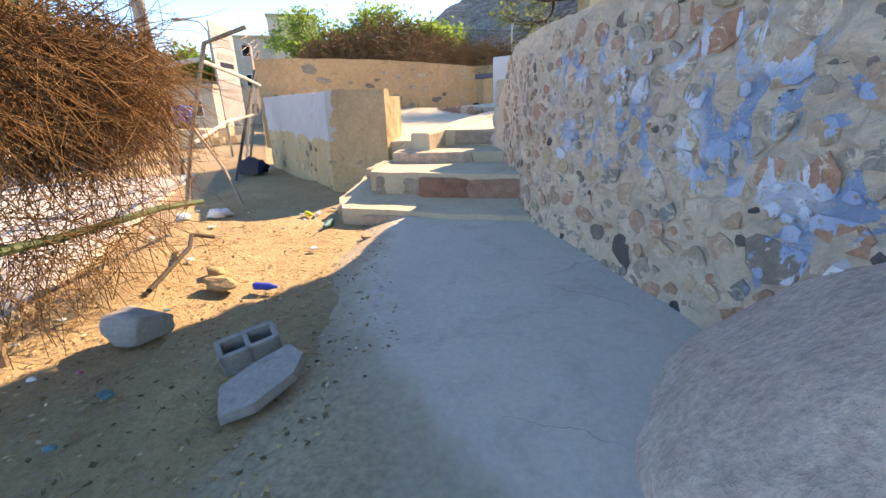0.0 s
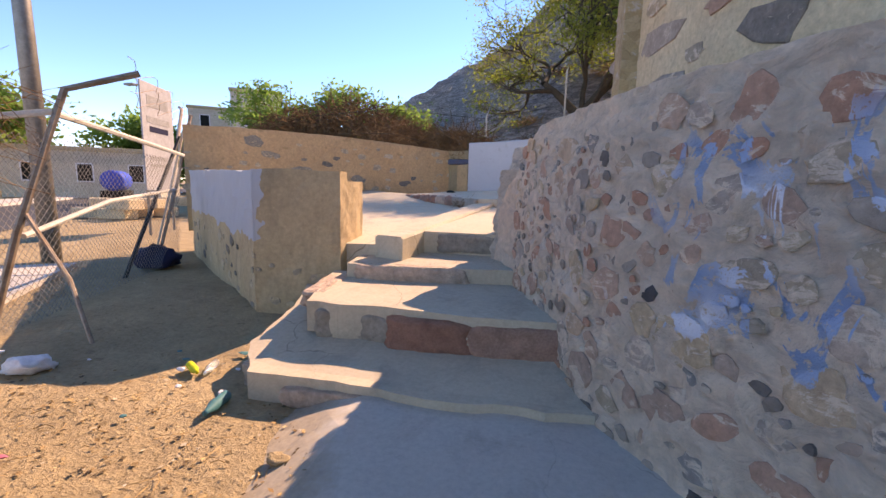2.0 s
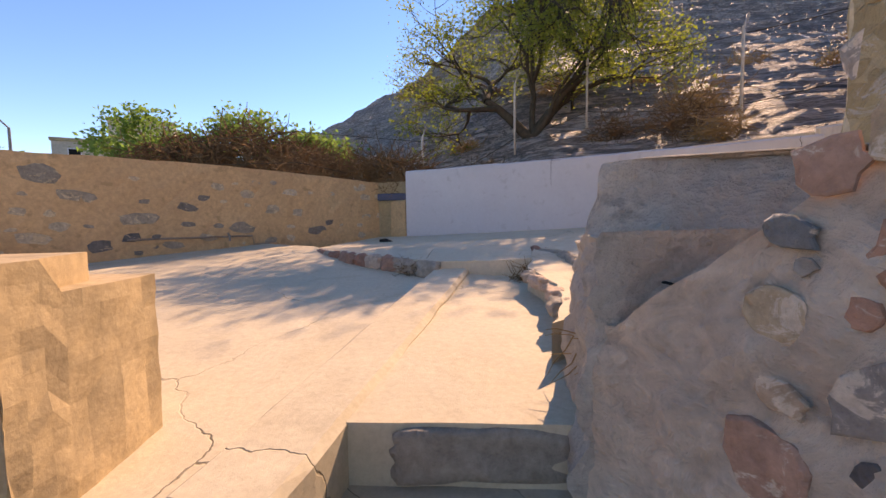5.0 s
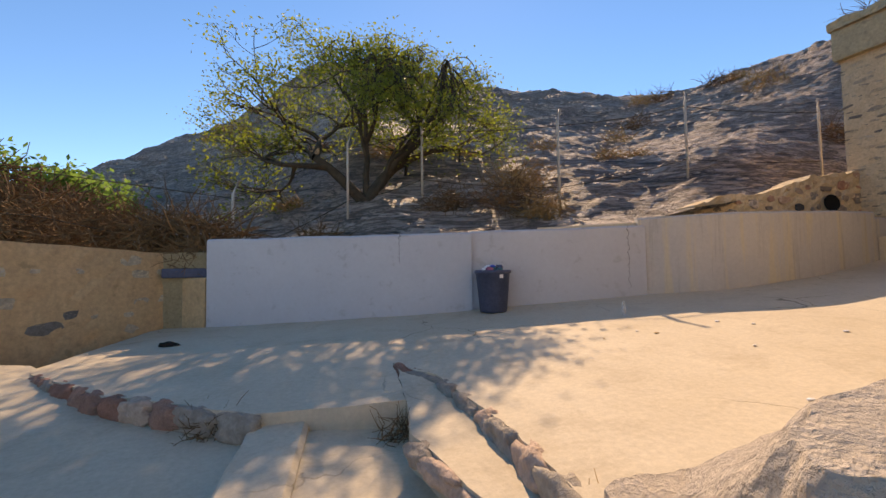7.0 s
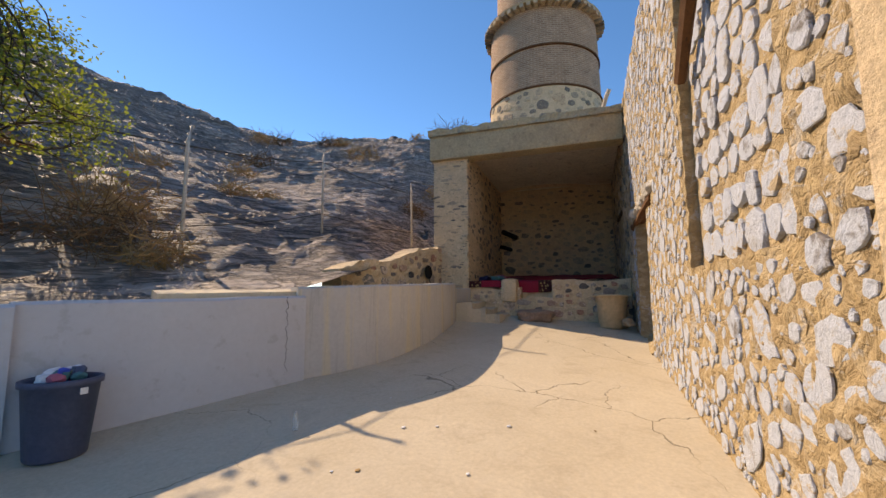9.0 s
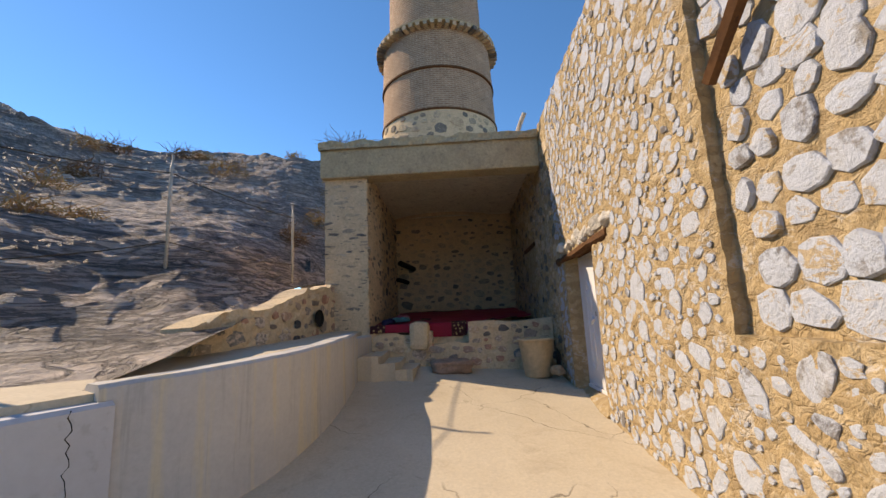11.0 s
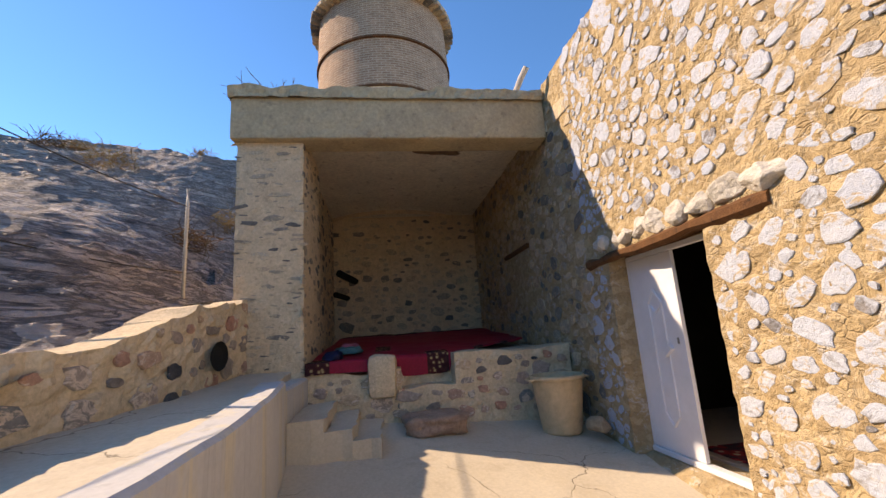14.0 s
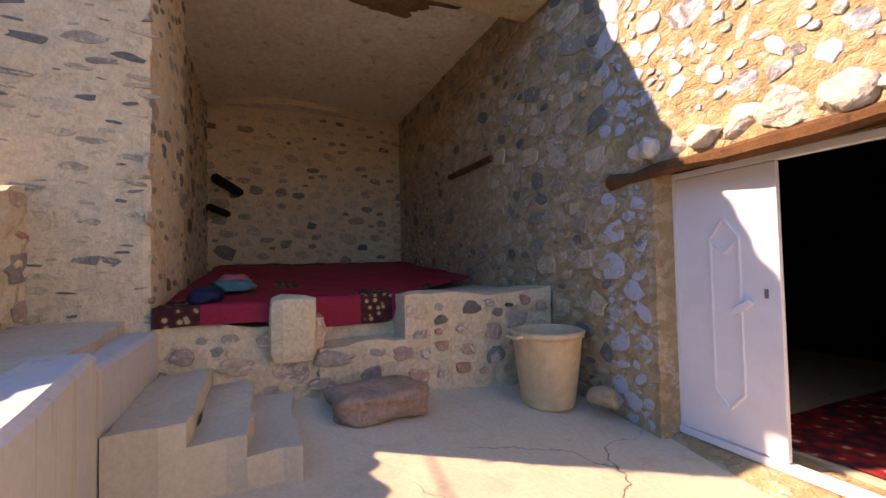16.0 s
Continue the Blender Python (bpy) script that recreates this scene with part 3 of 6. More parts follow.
def pack(w, z0, z1, sizes, seed, keep=None, aspect=1.35, gap=1.0):
    """Random, non-overlapping places (u, v, size) for stones on a wall w wide, largest first."""
    rs = np.random.RandomState(seed)
    got = np.zeros((0, 3))
    for size, tries in sizes:
        for _ in range(tries):
            s = size * rs.uniform(0.75, 1.2)
            u, v = rs.uniform(0, w), rs.uniform(z0, z1)
            if keep is not None and not keep(u, v, s):
                continue
            if len(got):
                d = np.hypot((got[:, 0] - u) / aspect, got[:, 1] - v)
                if np.any(d < gap * 0.5 * (got[:, 2] + s)):
                    continue
            got = np.vstack([got, (u, v, s)])
    return got


def set_stones(wall, places, where, meshes, isl_mat, near, seed, aspect=1.35, depth=0.1, most=300, tilt=18):
    """Stones as parts of the wall where near(u, v) holds, the rest joined. where(u, v): face point, way along, normal."""
    rs = random.Random(seed)
    rest, count = bmesh.new(), 0
    order = sorted(places.tolist(), key=lambda p: -p[2])
    for u, v, s in order:
        p, d, n = where(u, v)
        a = radians(rs.uniform(-tilt, tilt)) + (math.pi if rs.random() < 0.5 else 0)
        up = n.cross(d)
        x, y = d * math.cos(a) + up * math.sin(a), -d * math.sin(a) + up * math.cos(a)
        m = Matrix((x, y, n)).transposed().to_4x4()
        m.translation = p
        m = m @ Matrix.Diagonal((s * aspect * rs.uniform(0.78, 1.12), s * rs.uniform(0.72, 1.12), depth * rs.uniform(0.4, 1.1), 1))
        me = meshes[rs.randrange(len(meshes))]
        if count < most and near(u, v):
            ob = new("stone", me)
            ob.parent = wall
            ob.matrix_local = m
            count += 1
        else:
            vs = [rest.verts.new(m @ q.co) for q in me.vertices]
            for poly in me.polygons:
                f = rest.faces.new([vs[k] for k in poly.vertices])
                f.smooth = False
    if rest.verts:
        tagged(part("rubble_stones", rest, isl_mat, wall), kind="stuff")
    else:
        rest.free()


def rough_block(bm, sx, sy, sz, seed=0.0, amp=0.12, power=5.0):
    """A roughly squared stone, half sizes sx, sy, sz, with worn edges and an uneven face."""
    res = bmesh.ops.create_icosphere(bm, subdivisions=4, radius=1.0)
    for v in res["verts"]:
        p = v.co.copy()
        k = (abs(p.x) ** power + abs(p.y) ** power + abs(p.z) ** power) ** (-1 / power)
        p *= k
        p *= 1 + amp * noise.noise(p * 1.3 + Vector((seed, seed * 2, 0))) + amp * 0.4 * noise.noise(p * 4 + Vector((seed, 0, seed)))
        v.co = Vector((p.x * sx, p.y * sy, p.z * sz))
    return res["verts"]


def lumpy(bm, r, sub=3, amp=0.25, seed=0.0, scale=(1, 1, 1), flat=0.0, s=0.6):
    """A broken-stone shape: a ball cut by random planes and roughened."""
    rs = random.Random(seed)
    res = bmesh.ops.create_icosphere(bm, subdivisions=sub, radius=1.0)
    planes = [(Vector((rs.gauss(0, 1), rs.gauss(0, 1), rs.gauss(0, 1))).normalized(), rs.uniform(0.55, 0.85)) for _ in range(9)]
    for v in res["verts"]:
        p = v.co.copy()
        for n, k in planes:
            e = p.dot(n) - k
            if e > 0:
                p -= n * e * 0.9
        p += p.normalized() * amp * 0.35 * noise.noise(p / s + Vector((seed, seed, 0)))
        p += p.normalized() * amp * 0.10 * noise.noise(p * 5 + Vector((seed, 0, seed)))
        if p.z < -flat and flat:
            p.z = -flat
        v.co = Vector((p.x * scale[0], p.y * scale[1], p.z * scale[2])) * r
    return res["verts"]



# ---- ground, road and the distance ----
def ground():
    def axis(lo, hi, step):
        fine = [lo + step * i for i in range(int((hi - lo) / step) + 1)]
        far, d, out_lo, out_hi = 1.0, step, [], []
        while d < 2500:
            d *= 1.7
            far = d
            out_lo.append(lo - far)
            out_hi.append(hi + far)
        return out_lo[::-1] + fine + out_hi
    xs, ys = axis(-11.0, 3.0, 0.14), axis(-3.0, 10.0, 0.14)
    bm = bmesh.new()
    grid = []
    for x in xs:
        row = []
        for y in ys:
            near = max(0.0, 1 - max(0, abs(x + 4) - 7, abs(y - 3.5) - 6.5) / 4)
            z = near * (wob((x, y, 0), 0.9, 0.03) + wob((x, y, 5), 0.25, 0.012)) - 0.03
            z += near * 0.14 * math.exp(-((x + 4.4) ** 2 + (y - 5.9) ** 2) / 1.2)
            row.append(bm.verts.new((x, y, z)))
        grid.append(row)
    for a, b in zip(grid, grid[1:]):
        for j in range(len(ys) - 1):
            bm.faces.new((a[j], b[j], b[j + 1], a[j + 1]))
    solid("ground", bm, dirt_mat, "bare ochre earth with dry leaf litter", "ground", "structure", smooth=True)


ground()
ROAD_D, ROAD_N = Vector((-0.65, 0.76, 0)), Vector((-0.76, -0.65, 0))


def strip(name, o0, o1, l0, l1, z, mat, label, cat):
    bm = bmesh.new()
    n = 40
    rows = []
    for i in range(n + 1):
        l = l0 + (l1 - l0) * i / n
        rows.append([bm.verts.new(ROAD_D * l + ROAD_N * o + Vector((0, 0, zz))) for o, zz in ((o0, -0.1), (o0, z), (o1, z), (o1, -0.1))])
    for a, b in zip(rows, rows[1:]):
        for k in range(3):
            bm.faces.new((a[k], a[k + 1], b[k + 1], b[k]))
    return solid(name, bm, mat, label, cat, "structure")


strip("pavement", 1.35, 4.4, -20, 10.5, 0.04, pave_mat, "dusty pale concrete pavement behind the fence", "pavement")
strip("road", 4.4, 8.6, -60, 90, 0.0, asphalt_mat, "dark asphalt road with a dusty edge", "road")
strip("pavement_far", 8.6, 10.5, -60, 90, 0.12, pave_mat, "far concrete pavement with a kerb", "pavement")


def hill():
    """The bare granite slope above the terrace, in rings round the terrace."""
    cx, cy = 0.0, 8.0
    crest_at = [(-12, 20.0), (10, 21.0), (22, 22.2), (30, 21.8), (40, 20.6), (50, 21.6), (58, 23.0), (75, 26.5), (88, 27.0), (93, 24.5), (99, 18.5), (106, 14.4), (112, 10.8), (122, 6.5), (135, 4.0)]
    foot_at = [(-12, 19.0), (10, 18.5), (17, 17.0), (22, 13.0), (28, 8.0), (34, 5.6), (42, 4.8), (55, 4.0), (75, 4.4), (90, 5.0), (100, 5.8), (112, 8.0), (122, 11.0), (135, 16.0)]
    footz_at = [(-12, 5.5), (22, 4.2), (30, 3.1), (40, 2.75), (60, 2.35), (90, 2.25), (110, 2.0), (135, 0.5)]
    lerp = lambda tab, a: float(np.mean([np.interp(a + o, [t[0] for t in tab], [t[1] for t in tab]) for o in (-3, -1.5, 0, 1.5, 3)]))
    na, nr = 520, 330
    bm = bmesh.new()
    grid = []
    for i in range(na + 1):
        a = -12 + 147 * i / na
        ca, sa = math.cos(radians(a)), math.sin(radians(a))
        r0, z0 = lerp(foot_at, a), lerp(footz_at, a)
        crest_r = 38 + 6 * noise.noise(Vector((a / 14, 0, 0)))
        zc = 2.3 + crest_r * math.tan(radians(lerp(crest_at, a)))
        row = []
        for j in range(nr + 1):
            k = j / nr
            r = r0 - 0.4 + (58 - r0) * k ** 1.7
            t = (r - r0) / (crest_r - r0)
            if t <= 1:
                z = z0 + (zc - z0) * max(0.0, t) ** 1.12
            else:
                z = zc - (t - 1) ** 1.5 * 8
            x, y = cx + r * ca, cy + r * sa
            w = min(1.0, max(0.0, r - r0) / 2.5)
            far = min(1.0, r / 25)
            # long slanting sheets of rock with broken lips
            s = z * 0.9 - 0.10 * x + 0.06 * y + 0.9 * noise.noise(Vector((x * 0.10, y * 0.10, 1))) + 0.25 * noise.noise(Vector((x * 0.5, y * 0.5, 2)))
            for period, amp in ((1.5, 0.62), (0.61, 0.36), (0.27, 0.2)):
                f = (s / period + 0.35 * noise.noise(Vector((x * 0.35, y * 0.35, period)))) % 1.0
                lip = f if f < 0.92 else (1 - f) / 0.08 * 0.92
                gate = 0.5 + 0.8 * noise.noise(Vector((x * 0.22, y * 0.22, 7 + period)))
                z += w * amp * (lip - 0.45) * max(0.1, gate) * (0.6 + 0.9 * far)
            z += w * (0.4 * noise.noise(Vector((x * 0.16, y * 0.16, 4))) + 0.12 * noise.noise(Vector((x * 0.7, y * 0.7, 9))) + 0.09 * noise.noise(Vector((x * 2.2, y * 2.4, 3))))
            z += 1.1 * far * max(0, noise.noise(Vector((x * 0.12, y * 0.12, 20)))) * (1 if 0.8 < t < 1.1 else 0.3)
            row.append(bm.verts.new((x, y, z)))
        grid.append(row)
    for a, b in zip(grid, grid[1:]):
        for j in range(nr):
            bm.faces.new((a[j], a[j + 1], b[j + 1], b[j]))
    bmesh.ops.recalc_face_normals(bm, faces=bm.faces)
    return solid("rock_slope", bm, rock_mat, "bare sheeted granite hillside, grey and pinkish", "rock hillside", "structure", smooth=False)


hill_ob = hill()
bpy.context.view_layer.update()


def on_hill(x, y):
    hit, loc, *_ = hill_ob.ray_cast(Vector((x, y, 60)), Vector((0, 0, -1)))
    return loc.z if hit else 2.4


# ---- the concrete and earth underfoot ----
def terr(x, y):
    return 1.343 + 0.066 * x + 0.0024 * x * x + (0.0234 + 0.006 * max(0, x)) * (y - 8.5) - 0.07 * math.exp(-((x + 1.5) ** 2 + (y - 8.9) ** 2) / 0.9)


def path_top(x, y):
    left = float(np.interp(y, (-2.5, 1.4, 2.2, 3.25, 4.6), (-0.95, -1.1, -1.35, -1.95, -2.3)))
    k = min(1.0, max(0.0, (x - left) / 0.55))
    z = 0.035 + 0.016 * y + 0.03 * max(0, x)
    return -0.05 + (z + 0.05) * k * k * (3 - 2 * k)


slab("path", [(-0.95, -2.5), (-1.1, 1.4), (-1.35, 2.2), (-1.95, 3.25), (-2.3, 4.6), (-0.3, 4.8), (0.5, 3.4), (1.1, 2.4), (1.9, 0.8), (2.6, -2.5)], path_top, -0.3, path_mat, "worn grey concrete path with cracks", 0.05)
slab("step", [(-2.5, 4.42), (-1.9, 4.46), (-1.3, 4.42), (-0.1, 4.55), (-0.2, 5.2), (-2.3, 5.2), (-2.6, 5.95), (-3.0, 5.9), (-2.82, 5.4), (-2.78, 4.8)], lambda x, y: 0.16 + max(0, y - 4.6) * 0.16, -0.3, step_mat, "low worn concrete step with broken edge", 0.035)
slab("step", [(-2.42, 4.98), (-1.75, 5.02), (-1.1, 5.0), (-0.3, 5.09), (-0.8, 6.1), (-2.75, 6.0), (-2.56, 5.4)], lambda x, y: 0.485 + 0.02 * (y - 5), 0.25, step_mat, "broad concrete step faced with red granite", 0.03)
slab("step_core", [(-2.36, 5.0), (-0.3, 5.1), (-0.8, 6.1), (-2.72, 6.0), (-2.46, 5.4)], lambda x, y: 0.43, -0.3, step_mat, "rough concrete core under the broad step", 0.05)
slab("step", [(-2.5, 5.78), (-1.9, 5.8), (-0.9, 5.98), (-0.9, 6.7), (-2.6, 6.6)], lambda x, y: 0.63 + 0.05 * (y - 5.8), -0.3, step_mat, "concrete step with pale rough stone edge", 0.025)
slab("courtyard_floor", [(-2.75, 6.2), (-2.1, 6.25), (-1.75, 9.15), (-2.9, 9.95), (-3.9, 11.2), (-5.0, 11.6), (-7.3, 9.1), (-6.0, 7.9), (-3.6, 6.1)], lambda x, y: 0.74 + 0.09 * (y - 6), -0.3, terrace_mat, "sunlit beige concrete courtyard floor with fine cracks", 0)
slab("channel_floor", [(-2.0, 6.5), (-0.95, 6.52), (-0.95, 7.2), (-0.95, 8.9), (-1.75, 9.05)], lambda x, y: 0.89 + 0.07 * (y - 6.5), -0.3, terrace_mat, "sunken concrete walkway between kerb and broken ledge", 0.015)
slab("ledge_floor", [(-1.2, 7.0), (-1.08, 7.35), (-1.02, 7.8), (-1.07, 8.1), (-1.13, 8.4), (-1.04, 8.84), (-0.98, 9.3), (-0.85, 9.75), (-0.62, 9.2), (-0.62, 8.4), (-0.65, 7.9), (-0.7, 7.3)], lambda x, y: 1.13 + 0.062 * (y - 7.3), -0.3, terrace_mat, "strip of concrete with a broken stone edge", 0.02)
slab("terrace_floor", [(-3.85, 11.0), (-2.9, 9.83), (-1.9, 9.08), (-1.58, 9.03), (-1.04, 8.86), (-0.94, 9.64), (-0.74, 9.17), (-0.72, 8.4), (-0.75, 7.9), (-0.82, 7.35), (-0.3, 6.6), (8.7, 6.6), (8.7, 10.6), (7, 10.6), (4, 10.6), (2.8, 10.9), (-2.7, 13.0), (-3.4, 13.3)], terr, -0.3, terrace_mat, "sloping beige concrete terrace floor, cracked and stained", 0.02)


def kerb():
    bm = bmesh.new()
    n = 26
    rows = []
    for i in range(n + 1):
        k = i / n
        l, r = Vector((-2.36, 6.12)).lerp(Vector((-1.92, 9.15)), k), Vector((-2.05, 6.05)).lerp(Vector((-1.59, 9.06)), k)
        z = 0.872 + 0.25 * k
        j = [wob((l.x, l.y, q), 0.3, 0.012) for q in range(4)]
        rows.append([bm.verts.new(p) for p in ((l.x + j[0], l.y, 0.3), (l.x + j[0], l.y, z - 0.02), (l.x + 0.025, l.y, z + j[1] * 0.4), (r.x - 0.025, r.y, z + j[2] * 0.4), (r.x + j[3], r.y, z - 0.025), (r.x + j[3], r.y, 0.3))])
    for a, b in zip(rows, rows[1:]):
        for k in range(5):
            bm.faces.new((a[k], a[k + 1], b[k + 1], b[k]))
    bm.faces.new(rows[0][::-1])
    bm.faces.new(rows[-1])
    bmesh.ops.recalc_face_normals(bm, faces=bm.faces)
    solid("kerb", bm, terrace_mat, "low concrete kerb running up beside the walkway", "kerb", "structure")


kerb()

# ---- the lower retaining wall beside the path ----
RET = curve_line([(-1.24, 6.42), (-1.02, 6.0), (-0.64, 5.1), (-0.45, 4.62), (-0.02, 3.98), (0.39, 3.3), (0.95, 2.35), (1.6, 1.1), (2.3, -0.4), (3.2, -3.0)], 5)
RET_L = length(RET)


def ret_zlo(u):
    return -0.2


bm = bmesh.new()
strip_wall(bm, RET, ret_zlo, lambda u: 1.27 + 0.53 * min(1, max(0, (u - 0.1) / 0.75)) + 0.05 * min(1, u), 0.036, 0.55, 0.028, 0.03)
wall_lower = solid("wall_lower", bm, grey_mortar, "rubble retaining wall in grey-beige mortar with flaked blue and white paint", "stone wall", "structure")
bm = bmesh.new()
strip_wall(bm, curve_line([(-0.2, 7.28), (-0.62, 7.42), (-0.98, 7.32), (-1.18, 6.95), (-1.26, 6.4)], 5), lambda u: 0.2, lambda u: 1.36 + 0.1 * u, 0.03, 0.5, 0.05, 0.06)
solid("wall_lower_end", bm, end_mat, "rounded broken stone end of the retaining wall", "stone wall", "structure")
bm = bmesh.new()
low_c, top_c = curve_line([(0.2, 7.5), (-0.55, 7.46), (-0.98, 7.14), (-1.2, 6.6), (-1.0, 6.25), (-0.7, 6.0)], 14), curve_line([(0.2, 6.95), (-0.55, 6.86), (-0.97, 6.78), (-1.07, 6.66), (-0.82, 6.6), (-0.45, 6.55)], 14)
rows = []
for (x0, y0), (x1, y1) in zip(low_c, top_c):
    col = []
    for j in range(21):
        k = j / 20
        q = Vector((x0 + (x1 - x0) * k, y0 + (y1 - y0) * k, 1.22 + 0.55 * k ** 0.85))
        col.append(bm.verts.new(q + Vector((wob(q, 0.14, 0.03, 1), wob(q, 0.14, 0.03, 2), wob(q, 0.2, 0.014)))))
    col.append(bm.verts.new((0.1, 6.3, 1.78)))
    rows.append(col)
for a, b in zip(rows, rows[1:]):
    for j in range(21):
        bm.faces.new((a[j], b[j], b[j + 1], a[j + 1]))
bmesh.ops.remove_doubles(bm, verts=bm.verts, dist=0.0005)
bmesh.ops.recalc_face_normals(bm, faces=bm.faces)
solid("wall_coping", bm, end_mat, "sloped cracked mortar coping at the wall's end", "coping", "structure")
for sd, pts in ((1, ((-0.95, 6.68, 1.72), (-0.8, 6.57, 1.62), (-0.62, 6.48, 1.6), (-0.45, 6.4, 1.58))), (2, ((-1.1, 6.5, 1.4), (-0.95, 6.3, 1.38), (-0.8, 6.15, 1.3)))):
    bm = bmesh.new()
    for a, b in zip(pts, pts[1:]):
        a, b = Vector(a), Vector(b)
        chips = [a.lerp(b, i / 8) + Vector((0, 0, 0.02 * noise.noise(Vector((i * 0.9, sd, a.x * 5))))) for i in range(9)]
        tube(bm, chips, 0.006, 5)
    solid("wall_crack", bm, black_mat, "jagged crack along the mortar coping", "crack", "structure")
slab("wall_top", [(-0.55, 5.95), (-0.40, 5.22), (-0.22, 4.78), (0.2, 4.12), (0.6, 3.45), (1.18, 2.5), (1.85, 1.2), (2.55, -0.3), (3.4, -2.8), (4.2, -2.8), (1.6, 3.0), (0.3, 6.6), (-0.3, 6.5)], lambda x, y: 1.765, 1.0, grey_mortar, "rough mortar top of the retaining wall", 0.0)

# ---- the tall house: west wall and the long wall on the terrace ----
WEST = [(-0.19, 6.80), (0.22, 5.3), (0.75, 3.95), (1.35, 2.9), (2.1, 1.5), (3.0, -0.4), (3.9, -3.0)]
bm = bmesh.new()
strip_wall(bm, WEST, lambda u: 1.6, lambda u: 6.75, 0.09, 0.4, 0.015)
wall_west = solid("wall_west", bm, shade_mortar, "tall house wall of coursed rubble in tan mortar", "stone wall", "structure")

FACE_Y = 6.80
DOOR = (5.58, 7.02, 3.86)
RECESS = (0.95, 2.92, 2.78, 5.35)
bm = bmesh.new()
strip_wall(bm, [(13.7, FACE_Y), (DOOR[1], FACE_Y)], lambda u: 1.2, lambda u: 6.75, 0.08, 0.5, 0.018)
strip_wall(bm, [(DOOR[1], FACE_Y), (DOOR[0], FACE_Y)], lambda u: DOOR[2], lambda u: 6.75, 0.045, 0.5, 0.02)
strip_wall(bm, [(DOOR[0], FACE_Y), (RECESS[1], FACE_Y)], lambda u: 1.2, lambda u: 6.75, 0.045, 0.5, 0.02)
strip_wall(bm, [(RECESS[1], FACE_Y - 0.09), (RECESS[0], FACE_Y - 0.09)], lambda u: RECESS[2] - 0.05, lambda u: RECESS[3] + 0.05, 0.06, 0.4, 0.014)
strip_wall(bm, [(RECESS[1], FACE_Y), (RECESS[0], FACE_Y)], lambda u: 1.2, lambda u: RECESS[2], 0.045, 0.5, 0.02)
strip_wall(bm, [(RECESS[1], FACE_Y), (RECESS[0], FACE_Y)], lambda u: RECESS[3], lambda u: 6.75, 0.045, 0.5, 0.02)
strip_wall(bm, [(RECESS[0], FACE_Y), (-0.19, FACE_Y)], lambda u: 1.2, lambda u: 6.75, 0.06, 0.5, 0.03)
wall_long = solid("wall_long", bm, yellow_mortar, "tall rubble wall, limewashed stones in ochre mortar", "stone wall", "structure")
bm = bmesh.new()
box(bm, -0.1, 13.7, -3.0, 6.4, 6.4, 6.6)
solid("house_roof", bm, beam_concrete, "flat concrete house roof", "roof", "structure")
bm = bmesh.new()
box(bm, 3.8, 14.0, -3.2, -3.0, -0.2, 6.6)
box(bm, 13.7, 13.9, -3.0, 6.5, -0.2, 6.6)
solid("wall_house_back", bm, shade_mortar, "plain rear house wall", "wall", "structure")

# room behind the open door, its unlit interior painted as black walls
bm = bmesh.new()
box(bm, 4.2, 8.4, 2.6, 6.3, 1.6, 1.86)
solid("room_floor", bm, step_mat, "concrete floor of the dark room", "floor", "structure")
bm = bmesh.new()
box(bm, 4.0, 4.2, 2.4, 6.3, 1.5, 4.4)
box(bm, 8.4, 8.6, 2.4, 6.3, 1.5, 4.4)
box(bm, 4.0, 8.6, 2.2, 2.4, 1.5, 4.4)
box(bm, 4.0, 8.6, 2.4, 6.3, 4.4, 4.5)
solid("room_walls", bm, black_mat, "walls and ceiling behind the door, painted black for the unlit room", "wall", "structure")

# ---- the open-fronted shelter ----
SX, SB, SY = 8.3, 13.55, 10.33
bm = bmesh.new()
strip_wall(bm, [(9.7, 11.2), (SX, 11.2), (SX, SY), (9.7, SY)], lambda u: 1.6, lambda u: 6.05, 0.06, 0.3, 0.012)
bm.normal_update()
wall_pier = solid("wall_pier", bm, shade_mortar, "square stone pier with flat slivers of stone in tan mortar", "stone pier", "structure")
bm = bmesh.new()
strip_wall(bm, [(SB, 10.55), (9.7, 10.55)][::-1], lambda u: 1.6, lambda u: 6.35, 0.09, 0.6, 0.015)
wall_shelter_left = solid("wall_shelter_left", bm, shade_mortar, "rubble side wall of the shelter", "stone wall", "structure")
bm = bmesh.new()
strip_wall(bm, [(SB, FACE_Y), (SB, 10.7)][::-1], lambda u: 1.6, lambda u: 6.35, 0.08, 0.4, 0.018)
wall_shelter_back = solid("wall_shelter_back", bm, shade_mortar, "rubble back wall of the shelter, dark stones low down", "stone wall", "structure")
bm = bmesh.new()
box(bm, 8.62, 14.0, 6.6, 11.24, 6.3, 6.5)
solid("ceiling", bm, ceiling_mat, "stained concrete shelter ceiling with soot and spalled patch", "ceiling", "structure")
bm = bmesh.new()
box(bm, 8.19, 8.62, 6.82, 11.24, 5.9, 6.55, 0.02)
strip_wall(bm, [(8.17, 11.25), (8.17, 6.825)], lambda u: 5.91, lambda u: 6.5, 0.06, 0.1, 0.012)
box(bm, 8.14, 8.9, 6.82, 11.27, 6.56, 6.63, 0.02)
strip_wall(bm, [(8.11, 11.28), (8.11, 6.825)], lambda u: 6.49, lambda u: 6.65 + 0.02 * math.sin(9 * u), 0.045, 0.3, 0.035)
solid("roof_beam", bm, beam_concrete, "deep stained concrete beam and slab edge over the shelter", "beam", "structure")
bm = bmesh.new()
box(bm, 8.9, 14.2, 6.4, 11.24, 6.5, 6.62)
solid("shelter_roof", bm, beam_concrete, "flat concrete shelter roof", "roof", "structure")

